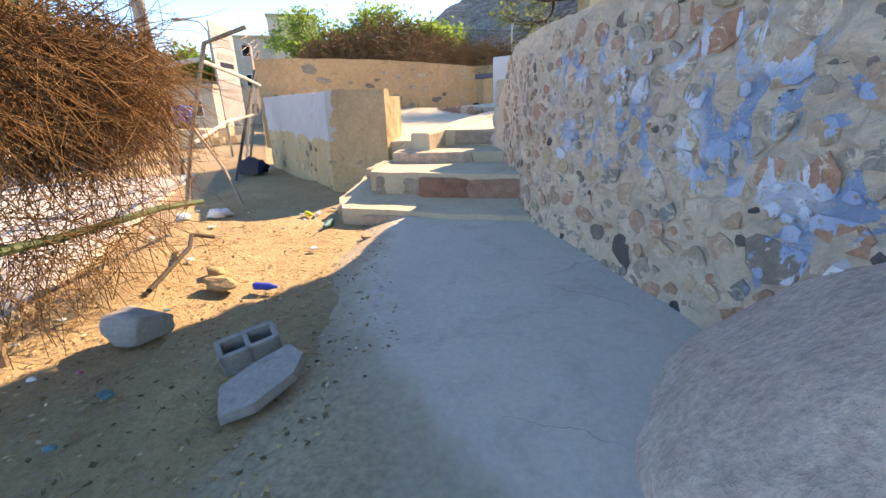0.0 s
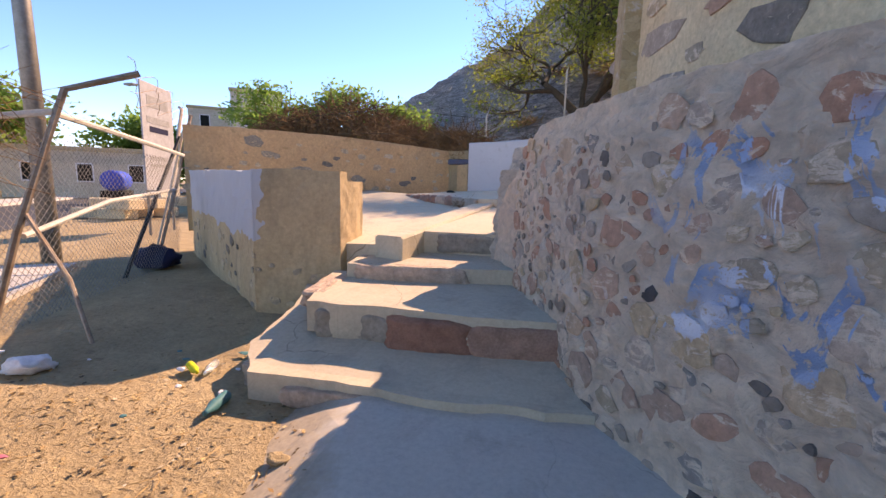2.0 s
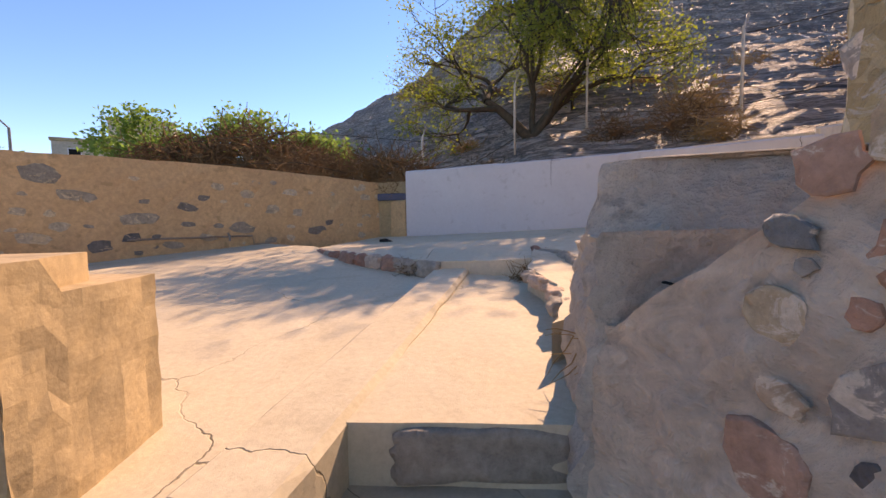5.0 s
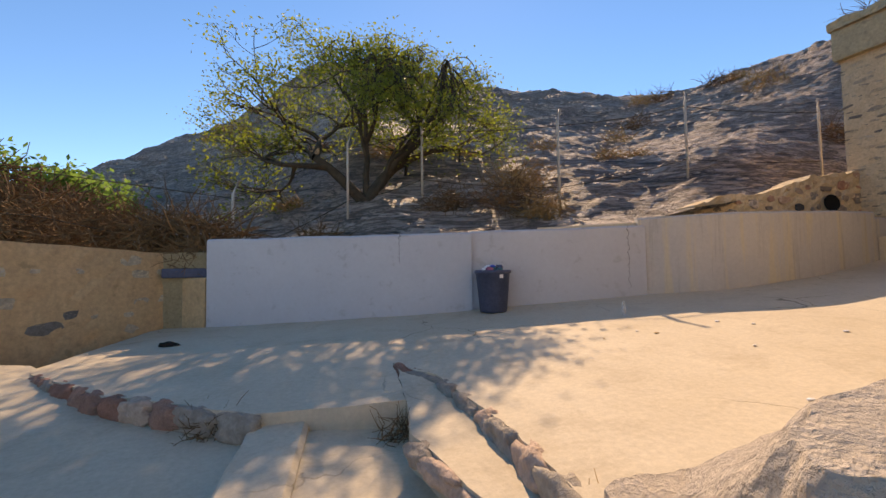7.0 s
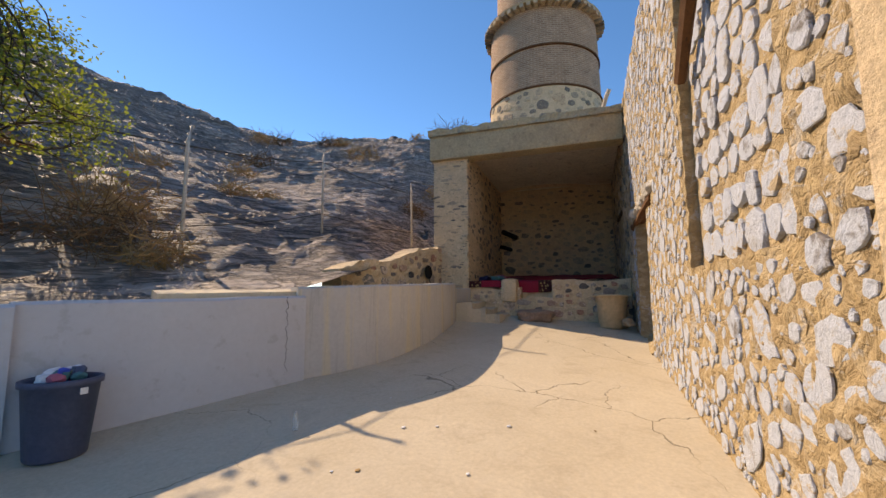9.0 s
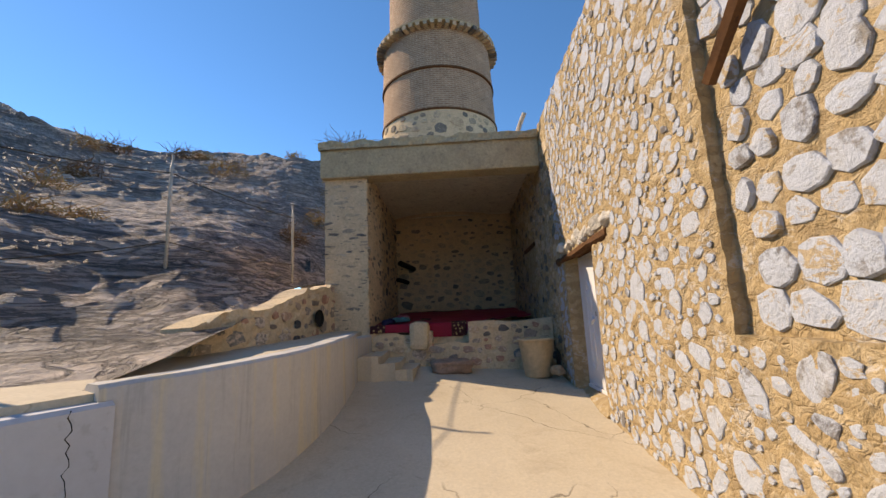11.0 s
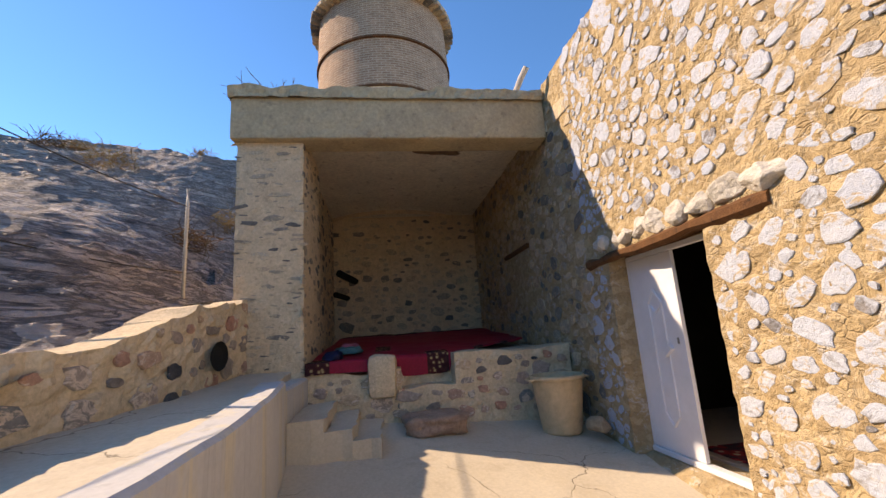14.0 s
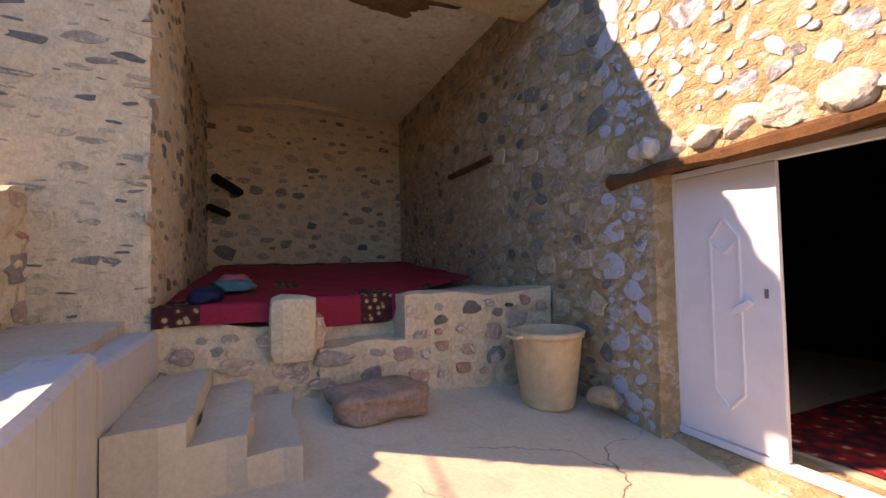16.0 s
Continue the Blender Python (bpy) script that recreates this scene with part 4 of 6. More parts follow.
bm = bmesh.new()
for k, (x, y, sx, sy) in enumerate(((8.95, 8.75, 0.22, 0.75), (9.2, 8.3, 0.3, 0.5), (9.05, 7.75, 0.2, 0.5), (9.45, 8.15, 0.16, 0.3))):
    vs = rough_block(bm, sx, sy, 0.02, 90 + k, 0.5, 2.6)
    bmesh.ops.translate(bm, verts=vs, vec=(x, y, 6.297))
solid("spalled_patch", bm, spall_mat, "rust-brown spalled patch under the shelter ceiling", "ceiling patch", "structure", smooth=True)

# platform with its rough stone front, step notch and block
bm = bmesh.new()
strip_wall(bm, [(8.3, 6.82), (8.28, 8.42)][::-1], lambda u: 1.8, lambda u: 2.90 + 0.02 * math.sin(u * 5), 0.06, 0.4, 0.03)
strip_wall(bm, [(8.3, 9.12), (8.3, 10.33)][::-1], lambda u: 1.8, lambda u: 2.74 + 0.03 * math.sin(u * 7), 0.06, 0.4, 0.03)
strip_wall(bm, [(8.27, 8.40), (8.27, 9.16)][::-1], lambda u: 1.8, lambda u: 2.52, 0.06, 0.5, 0.03)
strip_wall(bm, [(8.62, 8.40), (8.62, 9.16)][::-1], lambda u: 2.4, lambda u: 2.86, 0.06, 0.1, 0.02)
platform_wall = solid("platform_wall", bm, shade_mortar, "low rough stone front of the sitting platform", "stone wall", "structure")
bm = bmesh.new()
box(bm, 8.68, 13.5, 6.82, 10.5, 2.0, 2.87)
solid("platform_floor", bm, step_mat, "raised platform floor under the carpet", "floor", "structure")

# ---- parapets of the terrace ----
def render_wall(name, line, zlo, zhi, thick, mat, label):
    """Smooth rendered wall; the face is to the right of the way along the line."""
    bm = bmesh.new()
    L = length(line)
    n = max(4, int(L / 0.15))
    rows = []
    for i in range(n + 1):
        p, d = along(line, L * i / n)
        nn = Vector((d.y, -d.x, 0))
        z0, z1 = zlo(p), zhi(L * i / n)
        b = p - nn * thick
        j = wob(p, 0.6, 0.012)
        rows.append([bm.verts.new(q) for q in ((p.x, p.y, z0), (p.x, p.y, z1 - 0.025 + j), (p.x - nn.x * 0.03, p.y - nn.y * 0.03, z1 + j), (b.x + nn.x * 0.03, b.y + nn.y * 0.03, z1 + j), (b.x, b.y, z1 - 0.02 + j), (b.x, b.y, z0))])
    for a, b in zip(rows, rows[1:]):
        for k in range(5):
            bm.faces.new((a[k], a[k + 1], b[k + 1], b[k]))
    bm.faces.new(rows[0][::-1])
    bm.faces.new(rows[-1])
    bmesh.ops.recalc_face_normals(bm, faces=bm.faces)
    return solid(name, bm, mat, label, "parapet wall", "structure")


low = lambda p: 0.9
render_wall("parapet_a", [(-2.78, 12.79), (0.57, 11.5)], low, lambda u: 2.47 + 0.01 * u, 0.22, grey_paint, "smooth grey-painted parapet wall")
render_wall("parapet_b", [(0.58, 11.57), (2.76, 10.70)], low, lambda u: 2.52 + 0.02 * u, 0.22, grey_paint, "grey-painted parapet wall with a vertical crack")
def streaked():
    """Grey render with long yellowish and dark runs down the face."""
    m = Mat("streaked_render", 0.85)
    v = m.pos()
    col = m.mix(m.ramp(m.noise(v, 1.1, 5, 0.6, 0.3), [(0.35, 0.0), (0.65, 1.0)]), (0.47, 0.46, 0.45), (0.53, 0.51, 0.48))
    run = m.noise(m.pos((5.0, 5.0, 0.35)), 1.1, 5, 0.6)
    col = m.mix(m.ramp(run, [(0.52, 0.0), (0.62, 0.65)]), col, (0.60, 0.52, 0.36))
    col = m.mix(m.ramp(m.noise(m.pos((9.0, 9.0, 0.5), (0, 0, 40)), 1.3, 5, 0.65), [(0.56, 0.0), (0.66, 0.45)]), col, (0.33, 0.32, 0.30))
    g = m.noise(v, 22, 6, 0.7)
    col = m.mix(0.25, col, m.ramp(g, [(0.25, 0.6), (0.75, 1.3)]), "MULTIPLY")
    m.base(col).bump(g, 0.25, 0.008)
    return m.m


for line, u0, z0, z1, sd in (([(-2.78, 12.79), (0.57, 11.5)], 2.62, 2.49, 2.08, 1), ([(0.58, 11.57), (2.76, 10.70)], 2.12, 2.55, 1.72, 2)):
    p, d = along(line, u0)
    nn = Vector((d.y, -d.x, 0))
    bm = bmesh.new()
    tube(bm, [p + nn * 0.001 + d * (0.05 * noise.noise(Vector((i * 0.6, sd, 0))) + 0.02 * noise.noise(Vector((i * 2.3, sd, 4)))) + Vector((0, 0, z0 + (z1 - z0) * i / 22)) for i in range(23)], [0.0035 * (1 - 0.6 * i / 22) for i in range(23)], 5)
    solid("wall_crack", bm, black_mat, "thin jagged crack down the grey parapet", "crack", "structure")
WALL3 = curve_line([(2.72, 10.78), (3.3, 10.42), (3.95, 10.2), (4.8, 10.12), (5.7, 10.13), (6.5, 10.2), (7.02, 10.26)], 6)
parapet_streak = streaked()
render_wall("parapet_c", WALL3, low, lambda u: 2.667 + 0.035 * u, 0.25, parapet_streak, "curved rendered parapet, grey with yellowish streaks")
render_wall("parapet_end", [(7.02, 10.28), (8.3, 10.28)], low, lambda u: 2.74, 0.25, parapet_streak, "short low rendered wall joining the pier")
slab("upper_slab", [(2.75, 10.85), (3.3, 10.6), (3.95, 10.4), (4.8, 10.33), (5.7, 10.34), (6.5, 10.41), (8.3, 10.48), (8.3, 11.2), (5.2, 11.35), (3.2, 12.2), (2.2, 12.4), (1.6, 11.5)], lambda x, y: 2.60 + 0.04 * (x - 2.7) + (0.03 * (y - 10.5)), 1.0, terrace_mat, "pale concrete apron behind the curved parapet", 0.02)
slab("planting_bed", [(-3.4, 13.1), (-2.8, 12.95), (0.57, 11.7), (1.7, 11.5), (2.2, 12.5), (1.0, 15.0), (-3.5, 15.5)], lambda x, y: 2.3, 1.0, dirt_mat, "dry earth behind the parapet", 0.0)

# stone wall with the hole, running from the pier to the rock
LOWW = [(4.6, 11.45), (6.6, 11.1), (8.3, 11.02)]
bm = bmesh.new()
strip_wall(bm, LOWW, lambda u: 2.4, lambda u: 3.0 + 0.21 * u + 0.05 * math.sin(3.1 * u), 0.06, 0.4, 0.05)
wall_hole = solid("wall_hole", bm, shade_mortar, "low rubble wall in tan mortar with a round drain hole", "stone wall", "structure")

# ---- courtyard walls ----
bm = bmesh.new()
strip_wall(bm, [(-7.45, 8.85), (-3.25, 13.2)], lambda u: 0.4, lambda u: 2.40 + 0.08 * math.sin(u * 0.52) - 0.02 * u, 0.12, 0.35, 0.015)
wall_upper = solid("wall_upper", bm, tan_plaster, "ochre plastered rubble wall with dark stones showing", "plastered wall", "structure")
bm = bmesh.new()
strip_wall(bm, [(-7.4, 8.9), (-3.52, 5.8)], lambda u: -0.2, lambda u: 1.55 - 0.015 * u, 0.1, 0.35, 0.02)
strip_wall(bm, [(-3.53, 5.8), (-2.72, 6.07)], lambda u: -0.1, lambda u: 1.485, 0.06, 0.42, 0.012)
strip_wall(bm, [(-2.72, 6.07), (-2.74, 6.62)], lambda u: -0.1, lambda u: 1.485 if u < 0.14 else 1.39, 0.06, 0.4, 0.01)
wall_block = solid("wall_block", bm, block_plaster, "thick low plastered wall end beside the steps, grey-painted on one face", "plastered wall", "structure")
render_wall("wall_planter", [(-3.28, 13.15), (-2.8, 12.8)], low, lambda u: 1.95, 0.2, tan_plaster, "low plastered wall between two parapets")

# ---- doorway, lintel and door leaves ----
def door():
    d = thing("door", "white-painted double metal door, one leaf shut and one standing open", "door", (0, 0, 0))
    bm = bmesh.new()
    y = FACE_Y - 0.24
    for x0, x1 in ((DOOR[1] - 0.03, DOOR[1] + 0.02), (DOOR[0] - 0.02, DOOR[0] + 0.03)):
        box(bm, x0, x1, y - 0.03, y + 0.03, 1.86, 3.84, 0.006)
    box(bm, DOOR[0], DOOR[1], y - 0.03, y + 0.03, 3.80, 3.85, 0.006)
    box(bm, DOOR[0], DOOR[1], y - 0.035, y + 0.05, 1.84, 1.89, 0.006)
    part("frame", bm, white_paint, d, "white steel door frame")

    def leaf(hinge, turn, hand):
        w = 0.70
        m = pose(hinge, y + 0.005, 1.895, 0, 0, turn)
        bm = bmesh.new()
        box(bm, 0 if hand > 0 else -w, w if hand > 0 else 0, -0.02, 0.02, 0.0, 1.90, 0.006, m)
        lf = part("leaf", bm, white_paint, d)
        cx = 0.36 * hand
        bm = bmesh.new()
        for a, b in (((-0.1, 0.35), (-0.1, 1.42)), ((0.1, 0.35), (0.1, 1.42)), ((-0.1, 1.42), (0.0, 1.56)), ((0.1, 1.42), (0.0, 1.56)), ((-0.1, 1.42), (0.0, 1.32)), ((0.1, 1.42), (0.0, 1.32)), ((-0.1, 0.35), (0, 0.24)), ((0.1, 0.35), (0.0, 0.24))):
            p0, p1 = m @ Vector((cx + a[0], 0.025, a[1])), m @ Vector((cx + b[0], 0.025, b[1]))
            tube(bm, [p0, p1], 0.013, 5)
        part("moulding", bm, white_paint, lf, "raised lozenge moulding")
        bm = bmesh.new()
        box(bm, -0.02, 0.12, 0.02, 0.06, -0.022, 0.022, 0.006, m @ Matrix.Translation((cx + 0.11 * hand - 0.05, 0, 0.98)) @ pose(0, 0, 0, 0, -35 * hand, 0))
        part("pull_bar", bm, white_paint, lf)
        bm = bmesh.new()
        box(bm, 0.62 * hand - 0.012, 0.62 * hand + 0.012, 0.02, 0.028, 1.02, 1.08, 0.003, m)
        part("lock_plate", bm, galv_mat, lf, "small steel lock plate")

    leaf(DOOR[1] - 0.03, 0, -1)
    leaf(DOOR[0] + 0.03, -80, 1)


door()


def lintel():
    bm = bmesh.new()
    rs = random.Random(4)
    for k, (z, yy) in enumerate(((3.89, 0.0), (3.94, -0.1), (3.93, -0.22))):
        pts = [(4.95 + 2.5 * i / 10, FACE_Y - 0.015 + yy + rs.uniform(-0.01, 0.01), z + rs.uniform(-0.012, 0.012) - 0.004 * i) for i in range(11)]
        tube(bm, pts, [0.062 + rs.uniform(-0.02, 0.014) for _ in pts], 7)
    solid("door_lintel", bm, wood_mat, "cracked brown timber lintel over the doorway", "lintel", "structure")


lintel()
rs = random.Random(9)
x = 7.28
for i in range(10):
    w = 0.105 + 0.011 * i + rs.uniform(-0.015, 0.03)
    x -= w
    bm = bmesh.new()
    lumpy(bm, 1.0, 4, 0.5, 60 + i, (w, 0.14, 0.1 + 0.004 * i + rs.uniform(-0.01, 0.02)), 0.0, 0.7)
    solid("lintel_stone", bm, lintel_stone_mat, "rough whitish stone bedded on the timber lintel", "stone", group="stones on the door lintel", at=(x, FACE_Y - 0.045 + rs.uniform(-0.02, 0.02), 4.035 + 0.012 * math.sin(i * 1.7)), rz=rs.uniform(-8, 8))
    x -= w * 0.55
bm = bmesh.new()
tube(bm, [(8.3, 7.2, 6.66), (8.12, 7.12, 6.86), (8.02, 7.06, 6.97)], 0.045, 10)
solid("drain_pipe", bm, pale_post, "short pale pipe stub on the roof edge", "pipe")

slab("door_sill", [(DOOR[0] - 0.02, 6.3), (DOOR[1] + 0.02, 6.3), (DOOR[1] + 0.02, 6.82), (DOOR[0] - 0.02, 6.83)], lambda x, y: 1.835 - 0.8 * max(0, y - 6.68), 1.3, yellow_mortar, "rough mortared threshold under the white door", 0.02, 0.1)

# ---- carpets ----
def carpet():
    c = thing("carpet", "deep crimson carpet with patterned border, spread over the stone platform", "carpet")
    bm = bmesh.new()
    nx, ny = 60, 56
    g = []
    for j in range(ny + 1):
        y = 6.95 + 3.36 * j / ny
        notch = 8.42 < y < 9.2
        front = 8.6 if notch else 8.27 if y >= 8.4 else min(10.2, 8.5 + (8.42 - y) * 0.95)
        drop = 0.27 if notch else 0.15 if y > 9.5 else 0.08 if y >= 8.4 else 0.02
        row = []
        for i in range(nx + 1):
            if i < 5:
                x, k = front - 0.012 * (1 - i / 5), 1 - i / 5
            else:
                x, k = front + (12.9 - front) * (i - 5) / (nx - 5), 0.0
            z = 2.90 + 0.075 * max(0, x - 8.5) + 0.028 * noise.noise(Vector((x * 1.5, y * 1.5, 0))) + 0.016 * noise.noise(Vector((x * 4, y * 4, 2))) - drop * k
            row.append(bm.verts.new((x, y, max(z, 2.886) if not k else z)))
        g.append(row)
    for j in range(ny):
        for i in range(nx):
            f = bm.faces.new((g[j][i], g[j][i + 1], g[j + 1][i + 1], g[j + 1][i]))
            x, y = g[j][i].co.x, 6.95 + 3.36 * (j + 0.5) / ny
            f.material_index = 1 if (y > 9.98 and x < 8.75) or (8.42 < y < 8.78 and x < 8.95) or (y < 8.42 and i < 7 and j % 9 > 5) or i > nx - 5 or (9.3 < x < 9.9 and 9.2 < y < 9.45) else 0
    part("weave", bm, [red_cloth, border_mat], c, smooth=True)


carpet()


def rumpled(name, at, size, mat, label, cat, seed, flat=0.35):
    bm = bmesh.new()
    lumpy(bm, 1.0, 3, 0.9, seed, (size[0], size[1], size[2]), flat, 0.35)
    return solid(name, bm, mat, label, cat, at=(at[0], at[1], at[2] + flat * size[2]), smooth=True)


rumpled("folded_blanket", (8.62, 10.0, 2.91), (0.24, 0.17, 0.10), navy_cloth, "crumpled navy blue cloth on the carpet", "cloth", 3)
rumpled("folded_blanket", (9.3, 9.85, 2.96), (0.28, 0.2, 0.10), teal_cloth, "crumpled teal cloth heap on the carpet", "cloth", 5)
rumpled("folded_blanket", (9.9, 9.9, 3.00), (0.22, 0.18, 0.10), pink_cloth, "crumpled pink cloth on the carpet", "cloth", 8)
bm = bmesh.new()
g = []
for i in range(13):
    g.append([bm.verts.new((4.9 + 1.9 * i / 12, 6.25 - 2.4 * j / 10, 1.875 + 0.01 * noise.noise(Vector((i * 0.7, j * 0.7, 1))))) for j in range(11)])
for i in range(12):
    for j in range(10):
        bm.faces.new((g[i][j], g[i + 1][j], g[i + 1][j + 1], g[i][j + 1]))
rug = Mat("red_figured_rug", 0.95)
vv = rug.pos()
vo = rug.t.nodes.new("ShaderNodeTexVoronoi")
vo.inputs["Scale"].default_value = 9
rug.link(vv, vo.inputs["Vector"])
rug.base(rug.ramp(rug.math("ADD", vo.outputs["Distance"], rug.math("MULTIPLY", rug.noise(vv, 14, 3), 0.5)), [(0.42, (0.5, 0.42, 0.3)), (0.5, (0.32, 0.03, 0.03)), (0.8, (0.22, 0.015, 0.02)), (0.95, (0.05, 0.02, 0.03))])).bump(rug.noise(vv, 90, 3), 0.4, 0.003)
solid("rug", bm, rug.m, "red and cream figured rug inside the doorway", "rug", smooth=True)

# ---- steps, block and loose stones by the platform ----
for k, (y0, y1, z) in enumerate(((9.93, 10.27, 2.42), (9.66, 9.95, 2.29), (9.38, 9.68, 2.17))):
    slab("side_step", [(7.12 + 0.03 * k, y0), (8.32, y0), (8.32, y1), (7.1 + 0.03 * k, y1)], lambda x, y, z=z: z + 0.02 * math.sin(5 * x + 3 * y), 1.6, terrace_mat, "small worn concrete step up to the platform", 0.04, 0.12, 0.012)
bm = bmesh.new()
box(bm, 8.14, 8.5, 9.18, 9.54, 2.42, 2.95, 0.09)
for v in bm.verts:
    v.co += Vector((wob(v.co, 0.2, 0.025, 1), wob(v.co, 0.2, 0.025, 2), wob(v.co, 0.2, 0.02, 3)))
solid("stone_block", bm, shade_mortar, "rounded mortared stone block on the platform edge", "stone block")
bm = bmesh.new()
rough_block(bm, 0.25, 0.36, 0.13, 21, 0.2, 4.5)
solid("flat_stone", bm, stone_mat("reddish_stone", [(0, (0.34, 0.2, 0.14)), (1, (0.38, 0.25, 0.18))]).m, "flat reddish stone slab serving as a step", "stone", at=(7.95, 8.75, 2.13), smooth=True)
bm = bmesh.new()
lumpy(bm, 0.16, 3, 0.3, 33, (1.0, 0.85, 0.65), 0.5)
solid("loose_stone", bm, stone_mat("tan_stone", [(0, (0.42, 0.29, 0.18)), (1, (0.4, 0.27, 0.17))]).m, "rounded tan stone beside the bucket", "stone", at=(7.42, 6.98, 2.03), smooth=True)


def bucket():
    b = thing("bucket", "tall cream plastic bucket with two grips, on the concrete", "bucket", (7.82, 7.24, terr(7.8, 7.2)))
    bm = bmesh.new()
    lathe(bm, [(0.0, 0.0), (0.225, 0.0), (0.235, 0.03), (0.305, 0.60), (0.31, 0.61), (0.325, 0.61), (0.33, 0.655), (0.315, 0.665), (0.30, 0.655), (0.295, 0.6), (0.225, 0.05), (0.0, 0.045)], 36)
    bmesh.ops.recalc_face_normals(bm, faces=bm.faces)
    part("tub", bm, bucket_mat, b, smooth=True)
    for s in (-1, 1):
        bm = bmesh.new()
        tube(bm, [(-0.09, s * 0.315, 0.63), (-0.07, s * 0.37, 0.62), (0.07, s * 0.37, 0.62), (0.09, s * 0.315, 0.63)], 0.016, 8)
        part("grip", bm, bucket_mat, b, smooth=True)


bucket()


def dust_bin():
    b = thing("rubbish_bin", "dark blue plastic bin heaped with crumpled rubbish", "bin", (0.72, 11.18, terr(0.72, 11.18)))
    bm = bmesh.new()
    lathe(bm, [(0.0, 0.0), (0.20, 0.0), (0.21, 0.02), (0.262, 0.56), (0.285, 0.565), (0.285, 0.61), (0.262, 0.615), (0.25, 0.59), (0.2, 0.1), (0.0, 0.1)], 36)
    bmesh.ops.recalc_face_normals(bm, faces=bm.faces)
    part("tub", bm, bin_dark, b, smooth=True)
    bm = bmesh.new()
    box(bm, -0.03, 0.03, -0.292, -0.284, 0.5, 0.55, 0.004)
    part("sticker", bm, white_rag, b, "small white sticker")
    b.scale = (0.82, 0.82, 0.86)
    rs = random.Random(12)
    for i in range(16):
        bm = bmesh.new()
        a, r = rs.uniform(0, 6.3), rs.uniform(0, 0.19)
        lumpy(bm, rs.uniform(0.05, 0.085), 2, 0.8, 200 + i, (1, 0.8, 0.7))
        bmesh.ops.translate(bm, verts=bm.verts, vec=(r * math.cos(a), r * math.sin(a), 0.62 + rs.uniform(-0.02, 0.05)))
        part("rubbish", bm, rs.choice([white_rag, white_rag, blue_plastic, pink_cloth, teal_cloth, bin_dark, glass]), b)


dust_bin()


def bottle(at, rz, mat, label, s=1.0, lying=True):
    bm = bmesh.new()
    lathe(bm, [(0.0, 0.0), (0.03, 0.0), (0.033, 0.02), (0.03, 0.07), (0.033, 0.12), (0.014, 0.18), (0.014, 0.2), (0.0, 0.2)], 14)
    m = pose(0, 0, 0.033 * s, 90, 0, 0) if lying else Matrix()
    bmesh.ops.transform(bm, verts=bm.verts, matrix=m @ Matrix.Scale(s, 4))
    return solid("plastic_bottle", bm, mat, label, "bottle", at=at, rz=rz, smooth=True)


bottle((1.61, 9.9, terr(1.61, 9.9)), 30, glass, "clear crushed plastic bottle on the terrace", 0.7, False)
bottle((-3.2, 4.66, -0.02), 60, yellow_plastic, "bright yellow plastic bottle on the earth", 0.9)
bottle((-3.05, 4.75, -0.02), 20, glass, "clear plastic bottle on the earth", 0.9)
bottle((-2.1, 2.62, -0.02), 100, blue_plastic, "blue plastic bottle on the earth", 0.9)
bottle((-2.6, 4.35, -0.02), 10, teal_cloth, "dusty blue-grey plastic bottle by the step", 1.1)
rumpled("plastic_bag", (-4.2, 4.25, 0.0), (0.2, 0.14, 0.08), white_rag, "crumpled white plastic bag by the fence", "bag", 41)
rumpled("plastic_bag", (-4.55, 4.05, 0.0), (0.1, 0.08, 0.06), white_rag, "small crumpled white plastic bag", "bag", 43)
rumpled("plastic_bag", (-2.35, 1.05, 0.0), (0.14, 0.1, 0.09), white_rag, "crumpled white plastic bag in the litter", "bag", 44)
rumpled("black_shoe", (-2.9, 11.55, terr(-2.9, 11.55)), (0.11, 0.05, 0.04), black_mat, "small black rag on the terrace", "rag", 46)
rumpled("dark_cloth", (-6.7, 7.5, 0.0), (0.35, 0.3, 0.25), navy_cloth, "dark cloth heap against the wall by the fence", "cloth", 47)

# ---- boulder, cinder block, slab and rock by the path ----
bm = bmesh.new()
lumpy(bm, 1.13, 5, 0.18, 51, (0.95, 1.1, 1.02), 0.55, 0.7)
for v in bm.verts:
    v.co += v.co.normalized() * 0.012 * noise.noise(v.co * 9)
solid("boulder", bm, boulder_mat, "large rough pinkish granite boulder by the path", "boulder", at=(1.46, 1.72, 0.2), rz=25, smooth=True)


def cinder():
    c = thing("cinder_block", "broken grey hollow concrete block lying on the earth", "concrete block", (-1.4, 1.86, -0.02), 52)
    c.scale = (0.72, 0.72, 0.72)
    bm = bmesh.new()
    m = pose(0, 0, 0.12, 14, -8, 0)
    for x0, x1 in ((-0.2, -0.165), (-0.02, 0.015), (0.165, 0.2)):
        box(bm, x0, x1, -0.1, 0.1, -0.1, 0.1, 0.006, m)
    for y0, y1 in ((-0.1, -0.065), (0.065, 0.1)):
        box(bm, -0.199, 0.199, y0, y1, -0.1, 0.1, 0.006, m)
    part("shell", bm, rubble_mat, c)


